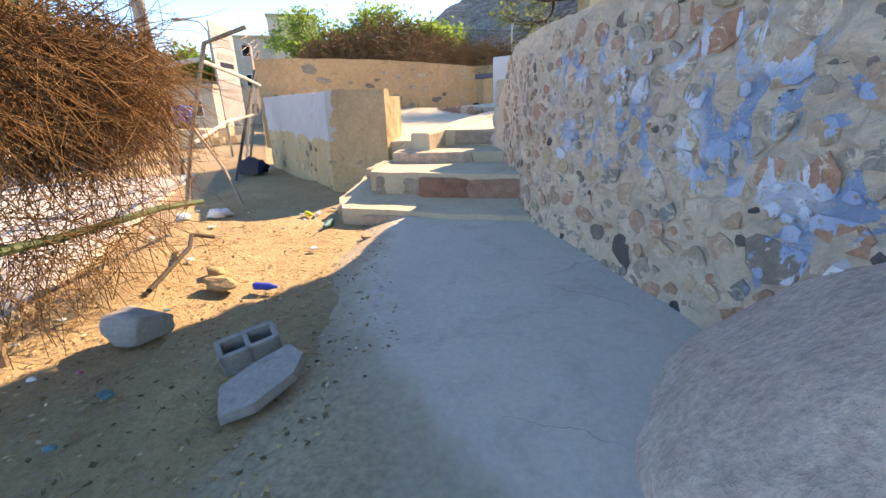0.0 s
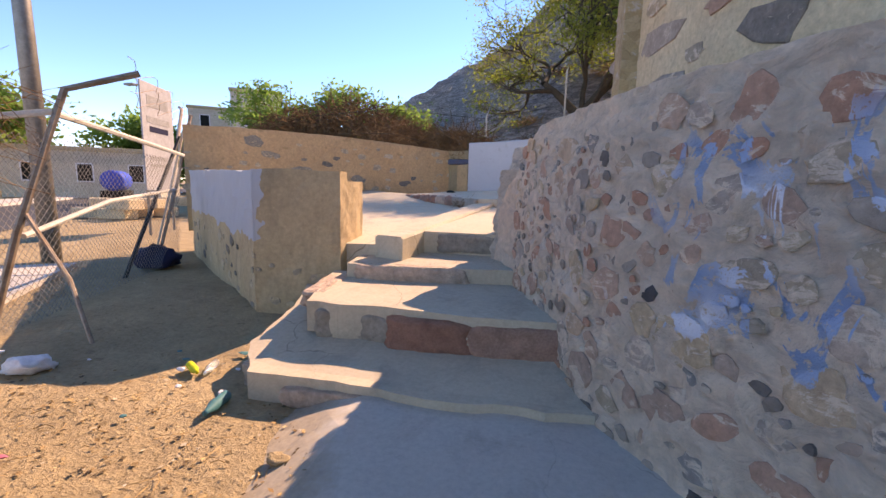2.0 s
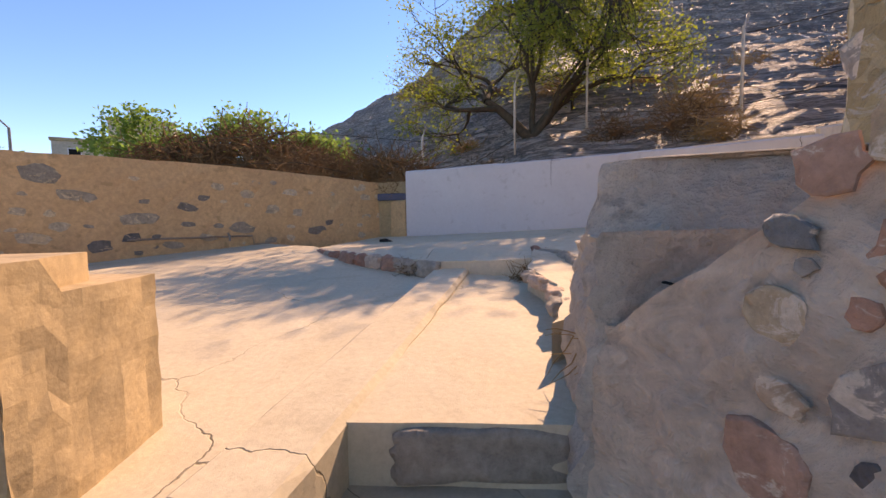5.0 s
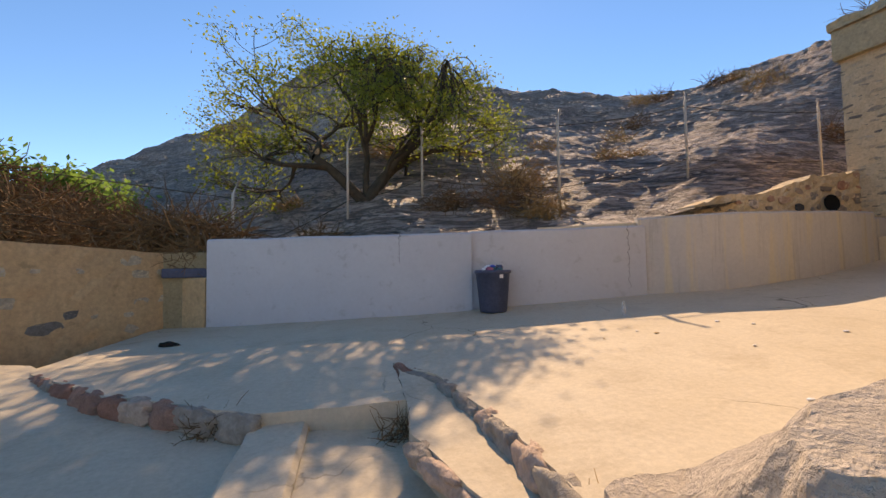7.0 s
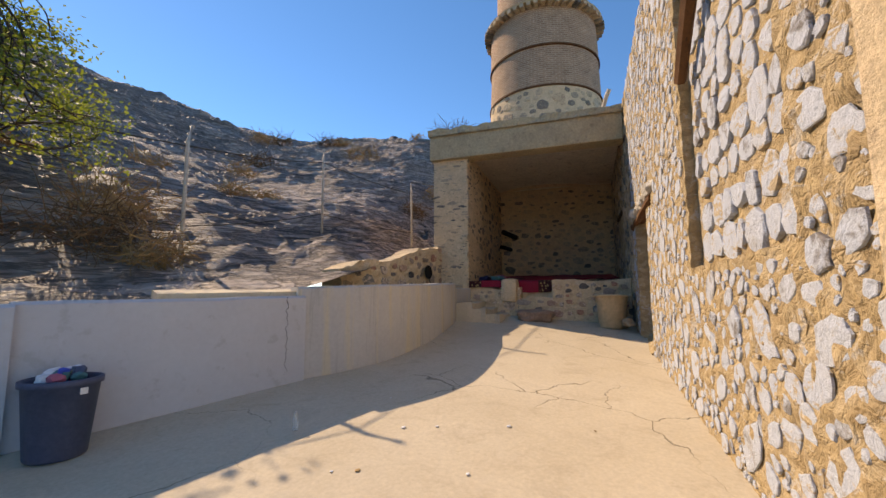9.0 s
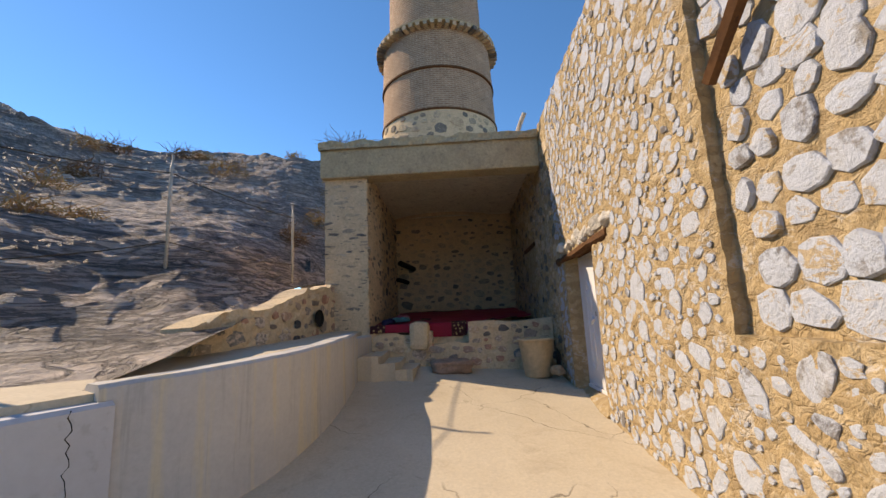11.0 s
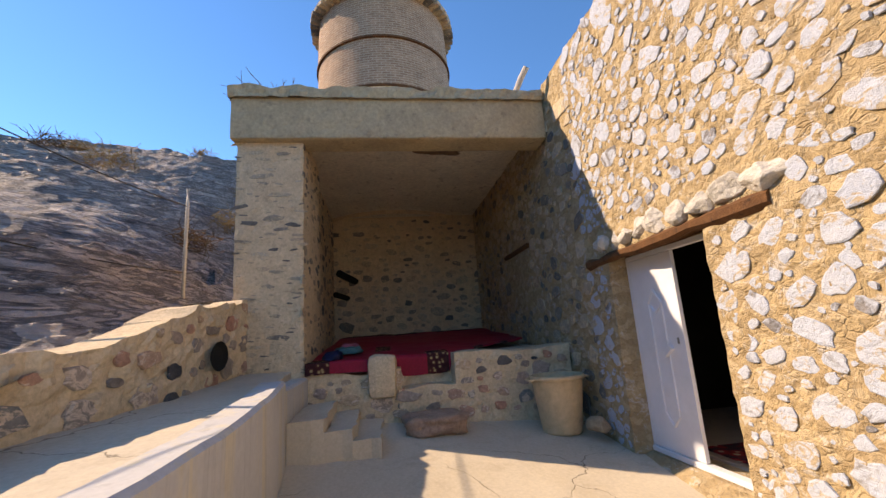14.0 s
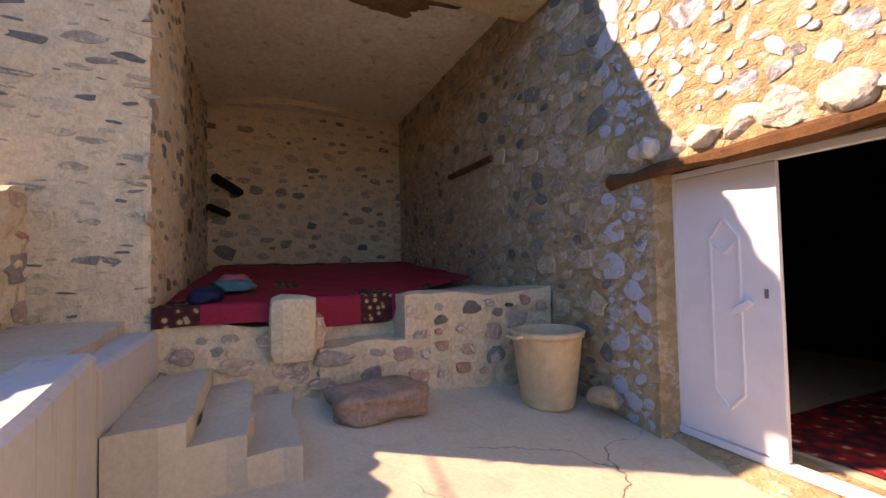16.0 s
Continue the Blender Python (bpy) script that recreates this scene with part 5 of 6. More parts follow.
cinder()
bm = bmesh.new()
pl = [(-0.28, -0.11), (-0.1, -0.17), (0.18, -0.12), (0.3, -0.02), (0.27, 0.12), (0.02, 0.12), (-0.2, 0.09)]
tp, bt = [bm.verts.new((x, y, 0.035 + wob((x, y, 0), 0.1, 0.006))) for x, y in pl], [bm.verts.new((x * 1.03, y * 1.03, -0.03)) for x, y in pl]
bm.faces.new(tp)
bm.faces.new(bt[::-1])
for k in range(len(pl)):
    bm.faces.new((tp[k], bt[k], bt[(k + 1) % len(pl)], tp[(k + 1) % len(pl)]))
bmesh.ops.recalc_face_normals(bm, faces=bm.faces)
ob = solid("concrete_slab", bm, rubble_mat, "flat broken grey concrete slab leaning on the block", "slab")
ob.matrix_basis = pose(-1.16, 1.66, 0.06, 12, -10, 62) @ Matrix.Diagonal((0.72, 0.72, 0.9, 1))
bm = bmesh.new()
lumpy(bm, 0.17, 4, 0.35, 71, (1.15, 0.75, 0.9), 0.5)
solid("rock", bm, rubble_mat, "angular grey-tan rock by the fence foot", "rock", at=(-2.22, 1.86, 0.07), rz=20, smooth=True)
for k, (x, y, r) in enumerate(((-2.35, 2.55, 0.13), (-2.62, 2.75, 0.08), (-1.9, 3.9, 0.06))):
    bm = bmesh.new()
    lumpy(bm, r, 3, 0.6, 80 + k, (1.2, 0.8, 0.5), 0.5)
    solid("rock", bm, dirt_mat, "small loose stone on the earth", "rock", at=(x, y, r * 0.25), smooth=True)

# granite and rough stones facing the steps
red_granite = stone_mat("red_granite", [(0, (0.36, 0.17, 0.12)), (1, (0.42, 0.24, 0.18))], False, 60).m
pale_stone = stone_mat("pale_pink_stone", [(0, (0.55, 0.40, 0.31)), (1, (0.5, 0.37, 0.29))]).m
grey_stone = stone_mat("grey_step_stone", [(0, (0.33, 0.28, 0.23)), (1, (0.38, 0.33, 0.27))]).m
for x, y, z, sx, sy, sz, mat, lab, rz in (
        (-1.47, 5.075, 0.325, 0.31, 0.2, 0.13, red_granite, "reddish granite block in the step's face", 4), (-0.86, 5.12, 0.325, 0.33, 0.2, 0.135, red_granite, "reddish granite block in the step's face", 5),
        (-1.95, 5.09, 0.33, 0.2, 0.14, 0.11, grey_stone, "grey rough stone in the step's face", -4), (-2.24, 5.08, 0.33, 0.15, 0.15, 0.12, grey_stone, "grey rough stone at the step's corner", 20),
        (-2.56, 5.5, 0.45, 0.1, 0.42, 0.075, pale_stone, "flat rough pink stone along the step's edge", 9),
        (-2.22, 5.82, 0.56, 0.2, 0.12, 0.09, pale_stone, "rough pinkish stone in the step's face", 5), (-1.72, 5.88, 0.57, 0.34, 0.12, 0.085, pale_stone, "pale rough stone in the step's face", 8),
        (-1.3, 6.0, 0.56, 0.2, 0.1, 0.08, grey_stone, "grey rough stone in the step's face", 8), (-1.5, 6.54, 0.8, 0.34, 0.1, 0.1, grey_stone, "grey rough stone below the walkway", 4),
        (-1.95, 4.46, 0.05, 0.3, 0.1, 0.07, pale_stone, "broken pale stone at the lowest step", 3), (-2.62, 4.72, 0.06, 0.1, 0.22, 0.1, grey_stone, "broken grey stone at the lowest step", 15)):
    bm = bmesh.new()
    rough_block(bm, sx, sy * 0.8, sz, x * 7 + y, 0.16, 8.0)
    solid("step_stone", bm, mat, lab, "stone", group="stones facing the steps", at=(x, y + 0.03, z - 0.02), rz=rz, smooth=True)

# broken stone edges of the terrace ledges
for line, z0, lab in (([(-0.93, 9.58), (-0.74, 9.15), (-0.72, 8.4), (-0.75, 7.9), (-0.82, 7.4)], 1.22, "ledge"), ([(-1.13, 8.36), (-1.07, 8.09), (-1.03, 7.8), (-1.1, 7.3)], 1.08, "ledge"), ([(-3.7, 10.8), (-2.9, 9.83), (-1.95, 9.12)], 1.14, "ledge")):
    L = length(line)
    rs = random.Random(int(z0 * 100))
    u = 0.08
    while u < L:
        p, d = along(line, u)
        bm = bmesh.new()
        w = rs.uniform(0.09, 0.2)
        rough_block(bm, w, 0.06, 0.085 if z0 != 1.08 else 0.045, u * 9 + z0, 0.34, 3.5)
        zz = (terr(p.x, p.y) - 0.085) if z0 != 1.08 else 1.13 + 0.062 * (p.y - 7.3) - 0.05
        solid("ledge_stone", bm, rs.choice([grey_stone, grey_stone, red_granite, pale_stone]), "rough stone under the broken concrete edge", "stone", group="stones under the broken edges", at=(p.x, p.y, zz), rz=math.degrees(math.atan2(d.y, d.x)), smooth=True)
        u += 1.8 * w

# ---- the chimney-like tower behind the shelter ----
def tower():
    t = thing("tower", "tall round brick tower on a rubble stone base behind the shelter", "tower", (15.05, 9.0, 6.2))
    n = 72

    def ring_wall(name, r0, z0, r1, z1, mat, label, rows=10):
        bm = bmesh.new()
        uv = bm.loops.layers.uv.new("UVMap")
        rings = []
        for j in range(rows + 1):
            k = j / rows
            r, z = r0 + (r1 - r0) * k, z0 + (z1 - z0) * k
            rings.append([bm.verts.new(((r + 0.012 * noise.noise(Vector((q * 0.3, z, 0)))) * math.cos(2 * math.pi * q / n), (r + 0.012 * noise.noise(Vector((q * 0.3, z, 3)))) * math.sin(2 * math.pi * q / n), z)) for q in range(n)])
        for j in range(rows):
            for q in range(n):
                f = bm.faces.new((rings[j][q], rings[j][(q + 1) % n], rings[j + 1][(q + 1) % n], rings[j + 1][q]))
                for lp, (qq, jj) in zip(f.loops, ((q, j), (q + 1, j), (q + 1, j + 1), (q, j + 1))):
                    lp[uv].uv = (qq / n * 2 * math.pi * 2.1, (z0 + (z1 - z0) * jj / rows))
        return part(name, bm, mat, t, label)

    base = ring_wall("stone_base", 2.16, 0.0, 2.12, 3.62, shade_mortar, "rubble stone base of the tower")
    pl = pack(2 * math.pi * 2.14, 0.7, 3.5, [(0.34, 300), (0.24, 700), (0.16, 1200)], 5)
    ms = stone_meshes("tower_stone", dark_stone, 5, 8, 0.3)

    def where(u, v):
        a = u / 2.14 + math.pi / 2
        nn = Vector((math.cos(a), math.sin(a), 0))
        return nn * (2.155 - 0.011 * v) + Vector((0, 0, v)), Vector((-nn.y, nn.x, 0)), nn

    set_stones(base, pl, where, ms, dark_stone_isl, lambda u, v: 0.3 < u < 6.2, 3, most=150, depth=0.09)
    ring_wall("brick_drum", 2.12, 3.66, 2.06, 5.15, brick_mat, "lower courses of small tan bricks", 12)
    ring_wall("brick_drum", 2.09, 5.19, 2.03, 6.75, brick_mat, "upper courses of small tan bricks", 12)
    ring_wall("brick_drum", 1.80, 6.75, 1.74, 9.6, brick_mat, "narrower brick drum above the corbel", 12)
    for z, r in ((3.6, 2.15), (5.14, 2.11)):
        bm = bmesh.new()
        lathe(bm, [(r - 0.05, z), (r + 0.012, z), (r + 0.012, z + 0.06), (r - 0.05, z + 0.06)], n)
        part("band", bm, wood_mat, t, "thin dark band round the tower")
    rs = random.Random(2)
    for i in range(56):
        a = 2 * math.pi * i / 56
        bm = bmesh.new()
        box(bm, 1.7, 2.3 + rs.uniform(-0.05, 0.06), -0.07, 0.07, 6.62 + rs.uniform(-0.02, 0.02), 6.76, 0.0, Matrix.Rotation(a, 4, "Z"))
        part("corbel", bm, dark_stone, t)
    bm = bmesh.new()
    lathe(bm, [(1.7, 6.77), (2.28, 6.77), (2.3, 6.83), (2.05, 6.9), (1.7, 6.92)], n)
    part("corbel_course", bm, beam_concrete, t, "projecting ledge of mortar and slabs")


tower()


# ---- plants ----
def leaves(bm, centre, spread, count, size, rs, squash=0.8):
    for _ in range(count):
        p = Vector((rs.gauss(0, 1), rs.gauss(0, 1), rs.gauss(0, squash))) * spread + centre
        d = Vector((rs.gauss(0, 1), rs.gauss(0, 1), rs.gauss(0, 0.6))).normalized()
        s = d.orthogonal().normalized()
        s = (s + d.cross(s) * rs.uniform(-2, 2)).normalized()
        l = size * rs.uniform(0.6, 1.4)
        w = l * 0.28
        vs = [bm.verts.new(q) for q in (p, p + d * l * 0.5 + s * w, p + d * l, p + d * l * 0.5 - s * w)]
        bm.faces.new(vs)


def tree(at, scale, seed, leaf, label, stems, depth=5, nleaf=9, leaf_size=0.075, spread=0.2, top=99.0):
    rs = random.Random(seed)
    t = thing("tree", label, "tree", at)
    wood, tips = bmesh.new(), []

    def grow(p, d, l, r, k):
        if p.z - 0.83 * p.y > top - 0.3:
            return
        pts, q, dd = [p], p.copy(), d.copy()
        for _ in range(4):
            dd = (dd + Vector((rs.gauss(0, 0.16), rs.gauss(0, 0.16), rs.gauss(0.02, 0.1) - (0.45 if q.z - 0.83 * q.y > top - 0.9 else 0)))).normalized()
            if q.z - 0.83 * q.y > top - 0.3 and dd.z > 0:
                dd.z *= -0.3
                dd.normalize()
            q = q + dd * l / 4
            pts.append(q.copy())
        tube(wood, pts, [r * (1 - 0.1 * i) for i in range(5)], 7 if k < 2 else 4, cap=False)
        if k >= depth - 2:
            tips.extend((pts[2], pts[3], pts[4]) if k == depth else (pts[4],))
        if k < depth:
            for b in range(rs.choice((2, 3, 3)) if k else 3):
                nd = (dd + Vector((rs.gauss(0, 0.6), rs.gauss(0, 0.6), rs.gauss(0.12, 0.35)))).normalized()
                grow(pts[rs.choice((2, 3, 4))] if b else pts[4], nd, l * rs.uniform(0.62, 0.88), r * rs.uniform(0.5, 0.68), k + 1)

    for d, l, r in stems:
        grow(Vector((0, 0, -0.15)), Vector(d).normalized(), l * scale, r * scale, 0)
    part("trunk", wood, bark_mat, t, "dark forking trunk and limbs", smooth=True)
    bm = bmesh.new()
    for p in tips:
        if p.z - 0.83 * p.y > top or rs.random() < 0.3:
            continue
        leaves(bm, p, spread * scale, nleaf, leaf_size, rs)
    part("crown", bm, leaf, t, "open feathery green crown")
    return t


tree((0.0, 16.4, on_hill(0.0, 16.4)), 1.0, 11, leaf_mat, "sprawling thorn tree with sparse feathery green leaves", [((-0.75, 0.35, 1.0), 1.7, 0.15), ((0.55, 0.3, 1.0), 1.9, 0.17), ((-0.05, 0.6, 1), 1.7, 0.1), ((0.9, 0.2, 0.9), 1.6, 0.08)], 6, 6, 0.08, 0.2, 8.15 - on_hill(0.0, 16.4))


def twigs(bm, centre, radii, count, length_, r, rs, droop=0.0, shell=0.0):
    for _ in range(count):
        d = Vector((rs.gauss(0, 1), rs.gauss(0, 1), rs.gauss(0, 1))).normalized()
        k = rs.uniform(shell, 1) ** 0.5
        p = Vector(centre) + Vector((d.x * radii[0], d.y * radii[1], d.z * radii[2])) * k
        w = Vector((rs.gauss(0, 1), rs.gauss(0, 1), rs.gauss(0, 0.7) - droop)).normalized()
        pts = [p]
        l = length_ * rs.uniform(0.5, 1.5)
        for _ in range(3):
            w = (w + Vector((rs.gauss(0, 0.35), rs.gauss(0, 0.35), rs.gauss(-droop * 0.5, 0.3)))).normalized()
            pts.append(pts[-1] + w * l / 3)
        tube(bm, pts, [r, r * 0.9, r * 0.7, r * 0.4], 3, cap=False)


def dry_bush(name, at, radii, count, length_, r, seed, mat, label, cat="bush", droop=0.0, shell=0.0):
    rs = random.Random(seed)
    bm = bmesh.new()
    twigs(bm, (0, 0, radii[2] * 0.75), radii, count, length_, r, rs, droop, shell)
    return solid(name, bm, mat, label, cat, at=at)


# brown bushes and the green tree behind the ochre wall
for k, (x, y, rx, ry, rz_, n) in enumerate(((-13.2, 21.5, 2.8, 2.2, 1.9, 2600), (-10.3, 21.5, 2.6, 2.2, 2.1, 2600), (-7.8, 20.5, 2.0, 1.8, 1.5, 1500))):
    dry_bush("dry_bush", (x, y, 1.7), (rx, ry, rz_), n, 0.8, 0.022, 60 + k, twig_mat, "dense dry brown bush behind the wall", "bush", 0.0, 0.25)
for k, (x, y, rx, n) in enumerate(((-4.6, 16.0, 0.9, 420), (-6.0, 16.6, 1.1, 420), (-3.6, 14.6, 0.6, 260), (-2.9, 13.9, 0.5, 200))):
    dry_bush("dry_bush", (x, y, max(1.4, on_hill(x, y) - 0.1)), (rx, rx, rx * 0.7), n, 0.6, 0.012, 70 + k, twig_mat, "tangle of bare brown branches", "bush")
for k, (x, y) in enumerate(((-16.2, 25.0), (-12.8, 25.5), (-10.4, 24.6))):
    tree((x, y, 0.5), 0.72, 30 + k, far_leaf_mat, "leafy green tree rising behind the dry bushes", [((0.2, 0, 1), 3.0, 0.14), ((-0.4, 0.2, 1), 3.0, 0.12)], 5, 14, 0.22, 0.4)
# dry scrub on the rock
rs_hill = random.Random(5)
for k in range(34):
    a, r = radians(rs_hill.uniform(18, 104)), rs_hill.uniform(8, 36)
    x, y = r * math.cos(a), 8 + r * math.sin(a)
    if y < 12.8 or (x > 7.5 and y < 13):
        continue
    s = rs_hill.uniform(0.22, 0.45) * (1 + r / 30)
    dry_bush("scrub", (x, y, on_hill(x, y) - 0.05), (s * 1.4, s * 1.4, s * 0.6), 130, s * 0.9, 0.008 + r * 0.0004, 300 + k, straw_mat if k % 3 else twig_mat, "tuft of dry orange scrub on the rock", "scrub")
for k, (x, y, s) in enumerate(((2.6, 14.2, 0.7), (3.1, 13.6, 0.5), (1.6, 15.0, 0.6), (3.4, 15.0, 0.8), (-1.2, 14.6, 0.5))):
    dry_bush("scrub", (x, y, on_hill(x, y) - 0.05), (s, s, s * 0.6), 260, s * 0.8, 0.008, 400 + k, straw_mat if k % 2 else twig_mat, "bushy dry scrub at the rock's foot", "scrub")
dry_bush("scrub", (9.2, 10.9, 6.62), (0.5, 0.4, 0.3), 260, 0.4, 0.008, 420, twig_mat, "dry weeds growing on the roof edge", "scrub")
for k, (x, y) in enumerate(((-2.15, 9.25), (-1.1, 8.75), (-0.72, 7.45), (-1.05, 6.75))):
    dry_bush("scrub", (x, y, terr(x, y) - 0.22), (0.14, 0.1, 0.1), 110, 0.16, 0.003, 430 + k, twig_mat if k < 2 else straw_mat, "dry weeds in the crack of the concrete", "scrub")

# ---- wire fence with posts on the rock ----
POSTS = [(-2.77, 15.3, 1.6), (-0.5, 16.0, 1.75), (1.25, 15.9, 1.7), (3.5, 13.6, 1.85), (7.1, 13.6, 1.8), (10.6, 12.8, 1.75)]
for k, (x, y, h) in enumerate(POSTS):
    z = on_hill(x, y)
    p = thing("fence_post", "thin pale steel fence post with bent top, set in the rock", "fence post", (x, y, z), group="posts on the rock")
    bm = bmesh.new()
    tube(bm, [(0, 0, -0.2), (0.0, 0, h), (0.10, 0.05, h + 0.28)], 0.03, 7)
    part("shaft", bm, pale_post, p, smooth=True)
for k, f in enumerate((0.25, 0.95)):
    pts = []
    for (x0, y0, h0), (x1, y1, h1) in zip(POSTS, POSTS[1:]):
        z0, z1 = on_hill(x0, y0), on_hill(x1, y1)
        pts += [(x0 + (x1 - x0) * i / 6, y0 + (y1 - y0) * i / 6, z0 + h0 * f + (z1 + h1 * f - z0 - h0 * f) * i / 6 - 0.06 * (1 - (i / 3 - 1) ** 2)) for i in range(6)]
    pts = [(-9.0, 16.0, 2.9 + 0.9 * f), (-6.0, 15.6, 2.8 + 1.1 * f)] + pts + [(10.6, 12.8, on_hill(10.6, 12.8) + 1.75 * f)]
    bm = bmesh.new()
    tube(bm, pts, 0.009, 5)
    solid("cable", bm, bark_mat, "dark cable strung along the fence posts", "cable", smooth=True)

# ---- old fence, sign, poles and street beyond ----
def link_mesh(bm, a, b, h, lean, pitch=0.085, r=0.0022, sag=0.05, seed=0.0, z0=0.02):
    """Chain-link wires between two plan points, slumped and bulging."""
    a, b = Vector((*a, z0)), Vector((*b, z0))
    d = b - a
    L = d.length
    d.normalize()
    n = Vector((d.y, -d.x, 0))

    def at(s, z):
        k = noise.noise(Vector((s * 0.8 + seed, z * 1.1, seed)))
        return a + d * (s + 0.06 * noise.noise(Vector((s * 1.3, z * 1.3, seed + 4)))) + n * (lean * z / h + sag * 2 * k) + Vector((0, 0, z * (1 - 0.06 * (0.5 + k))))

    for sgn in (1, -1):
        s0 = -h if sgn > 0 else 0.0
        while s0 < L + (0 if sgn > 0 else h):
            pts = []
            m = max(3, int(h / 0.12))
            for i in range(m + 1):
                z = h * i / m
                s = s0 + sgn * z
                if -0.01 <= s <= L + 0.01:
                    pts.append(at(s, z))
            if len(pts) > 1:
                tube(bm, pts, r, 3, cap=False)
            s0 += pitch


def fence():
    f = thing("wire_fence", "sagging rusty chain-link fence with leaning posts and bent rails", "fence")
    panels = (((-1.9, -0.6), (-2.7, 1.5), 1.75, 0.0), ((-2.7, 1.5), (-3.75, 3.0), 1.7, 0.0), ((-3.75, 3.0), (-5.1, 4.55), 1.65, 0.1), ((-5.1, 4.55), (-6.7, 7.9), 1.75, 0.1))
    for k, (a, b, h, lean) in enumerate(panels):
        bm = bmesh.new()
        link_mesh(bm, a, b, h, lean, 0.1 if k < 3 else 0.075, 0.0026, 0.06, 3.0 * k)
        part("wire_mesh", bm, galv_mat if k == 3 else steel_mat, f, "rusty diamond wire mesh")
    for pts, r, mat, lab in (
            ([(-5.12, 4.53, -0.1), (-4.98, 4.75, 0.9), (-4.78, 5.08, 2.1), (-4.45, 5.5, 2.32)], 0.03, steel_mat, "rusty leaning angle post with bent arm"),
            ([(-4.95, 4.8, 1.05), (-4.6, 4.85, 0.5), (-4.25, 4.75, -0.05)], 0.018, steel_mat, "rusty brace"),
            ([(-2.72, 1.45, -0.1), (-2.75, 1.5, 1.8)], 0.03, steel_mat, "rusty post"),
            ([(-6.45, 6.75, -0.05), (-6.75, 7.6, 1.1), (-7.0, 8.35, 2.1)], 0.03, black_steel, "black leaning pole"),
            ([(-7.6, 8.3, -0.05), (-7.55, 8.75, 1.3), (-7.5, 9.1, 2.6)], 0.03, steel_mat, "rusty leaning post"),
            ([(-8.0, 8.6, -0.05), (-7.9, 9.0, 1.4), (-7.8, 9.2, 2.3)], 0.025, pale_post, "pale thin post")):
        bm = bmesh.new()
        tube(bm, pts, r, 7)
        part("post", bm, mat, f, lab)
    for pts, r, mat, lab in (
            ([(-9.5, 3.6, 1.55), (-6.2, 4.5, 1.72), (-4.85, 5.0, 1.9), (-5.8, 6.7, 1.82), (-6.8, 8.2, 1.78)], 0.03, pale_post, "pale top rail"),
            ([(-5.0, 4.8, 0.85), (-5.6, 6.0, 1.1), (-6.9, 8.1, 1.2)], 0.025, pale_post, "bent middle rail"),
            ([(-2.5, 0.9, 0.62), (-2.95, 2.0, 0.5), (-3.7, 3.2, 0.38), (-4.0, 3.9, 0.28)], 0.03, plain("green_black_rail", (0.06, 0.10, 0.05)), "green and black rail"),
            ([(-2.75, 2.3, 0.03), (-3.1, 2.95, 0.12), (-3.5, 3.3, 0.1), (-3.45, 3.5, 0.02)], 0.02, black_steel, "bent black rod on the earth"),
            ([(-7.0, 8.3, 2.05), (-7.9, 9.3, 2.75), (-9.0, 10.3, 3.0)], 0.03, steel_mat, "rusty bent arm")):
        bm = bmesh.new()
        tube(bm, pts, r, 7)
        part("rail", bm, mat, f, lab)
    rs = random.Random(77)
    bm = bmesh.new()
    for k in range(3):
        a = Vector((-4.5, 5.4, 2.1 + 0.15 * k))
        b = Vector((-7.4, 9.0, 2.4 + 0.12 * k))
        pts = [a.lerp(b, i / 30) + Vector((0.05 * math.cos(i * 0.9), 0.05 * math.sin(i * 0.9), 0.05 * math.sin(i * 0.9 + 1))) for i in range(31)]
        tube(bm, pts, 0.003, 4, cap=False)
    part("barbed_wire", bm, steel_mat, f, "loose coils of barbed wire")


fence()
for x, y, z, rx, ry, rz_, n, l, mat in ((-3.25, 2.35, 1.45, 0.55, 0.85, 0.62, 2600, 0.55, twig_mat), (-2.75, 1.5, 1.6, 0.45, 0.6, 0.5, 1300, 0.5, twig_mat), (-3.9, 3.2, 1.5, 0.4, 0.5, 0.35, 500, 0.5, straw_mat), (-3.6, 2.8, 1.75, 0.6, 0.7, 0.3, 700, 0.45, twig_mat), (-3.0, 1.9, 0.5, 0.3, 0.9, 0.4, 380, 0.6, twig_mat), (-6.8, 4.5, 1.85, 0.7, 0.4, 0.3, 150, 0.4, straw_mat), (-5.4, 4.6, 1.95, 0.5, 0.4, 0.25, 160, 0.45, twig_mat)):
    rs = random.Random(int(1000 * abs(x)))
    bm = bmesh.new()
    twigs(bm, (0, 0, 0), (rx, ry, rz_), int(n * 1.05), l, 0.0035, rs, 0.35, 0.0)
    solid("dry_vine", bm, mat, "tangle of dry brown vines hanging on the fence", "vine", at=(x, y, z))


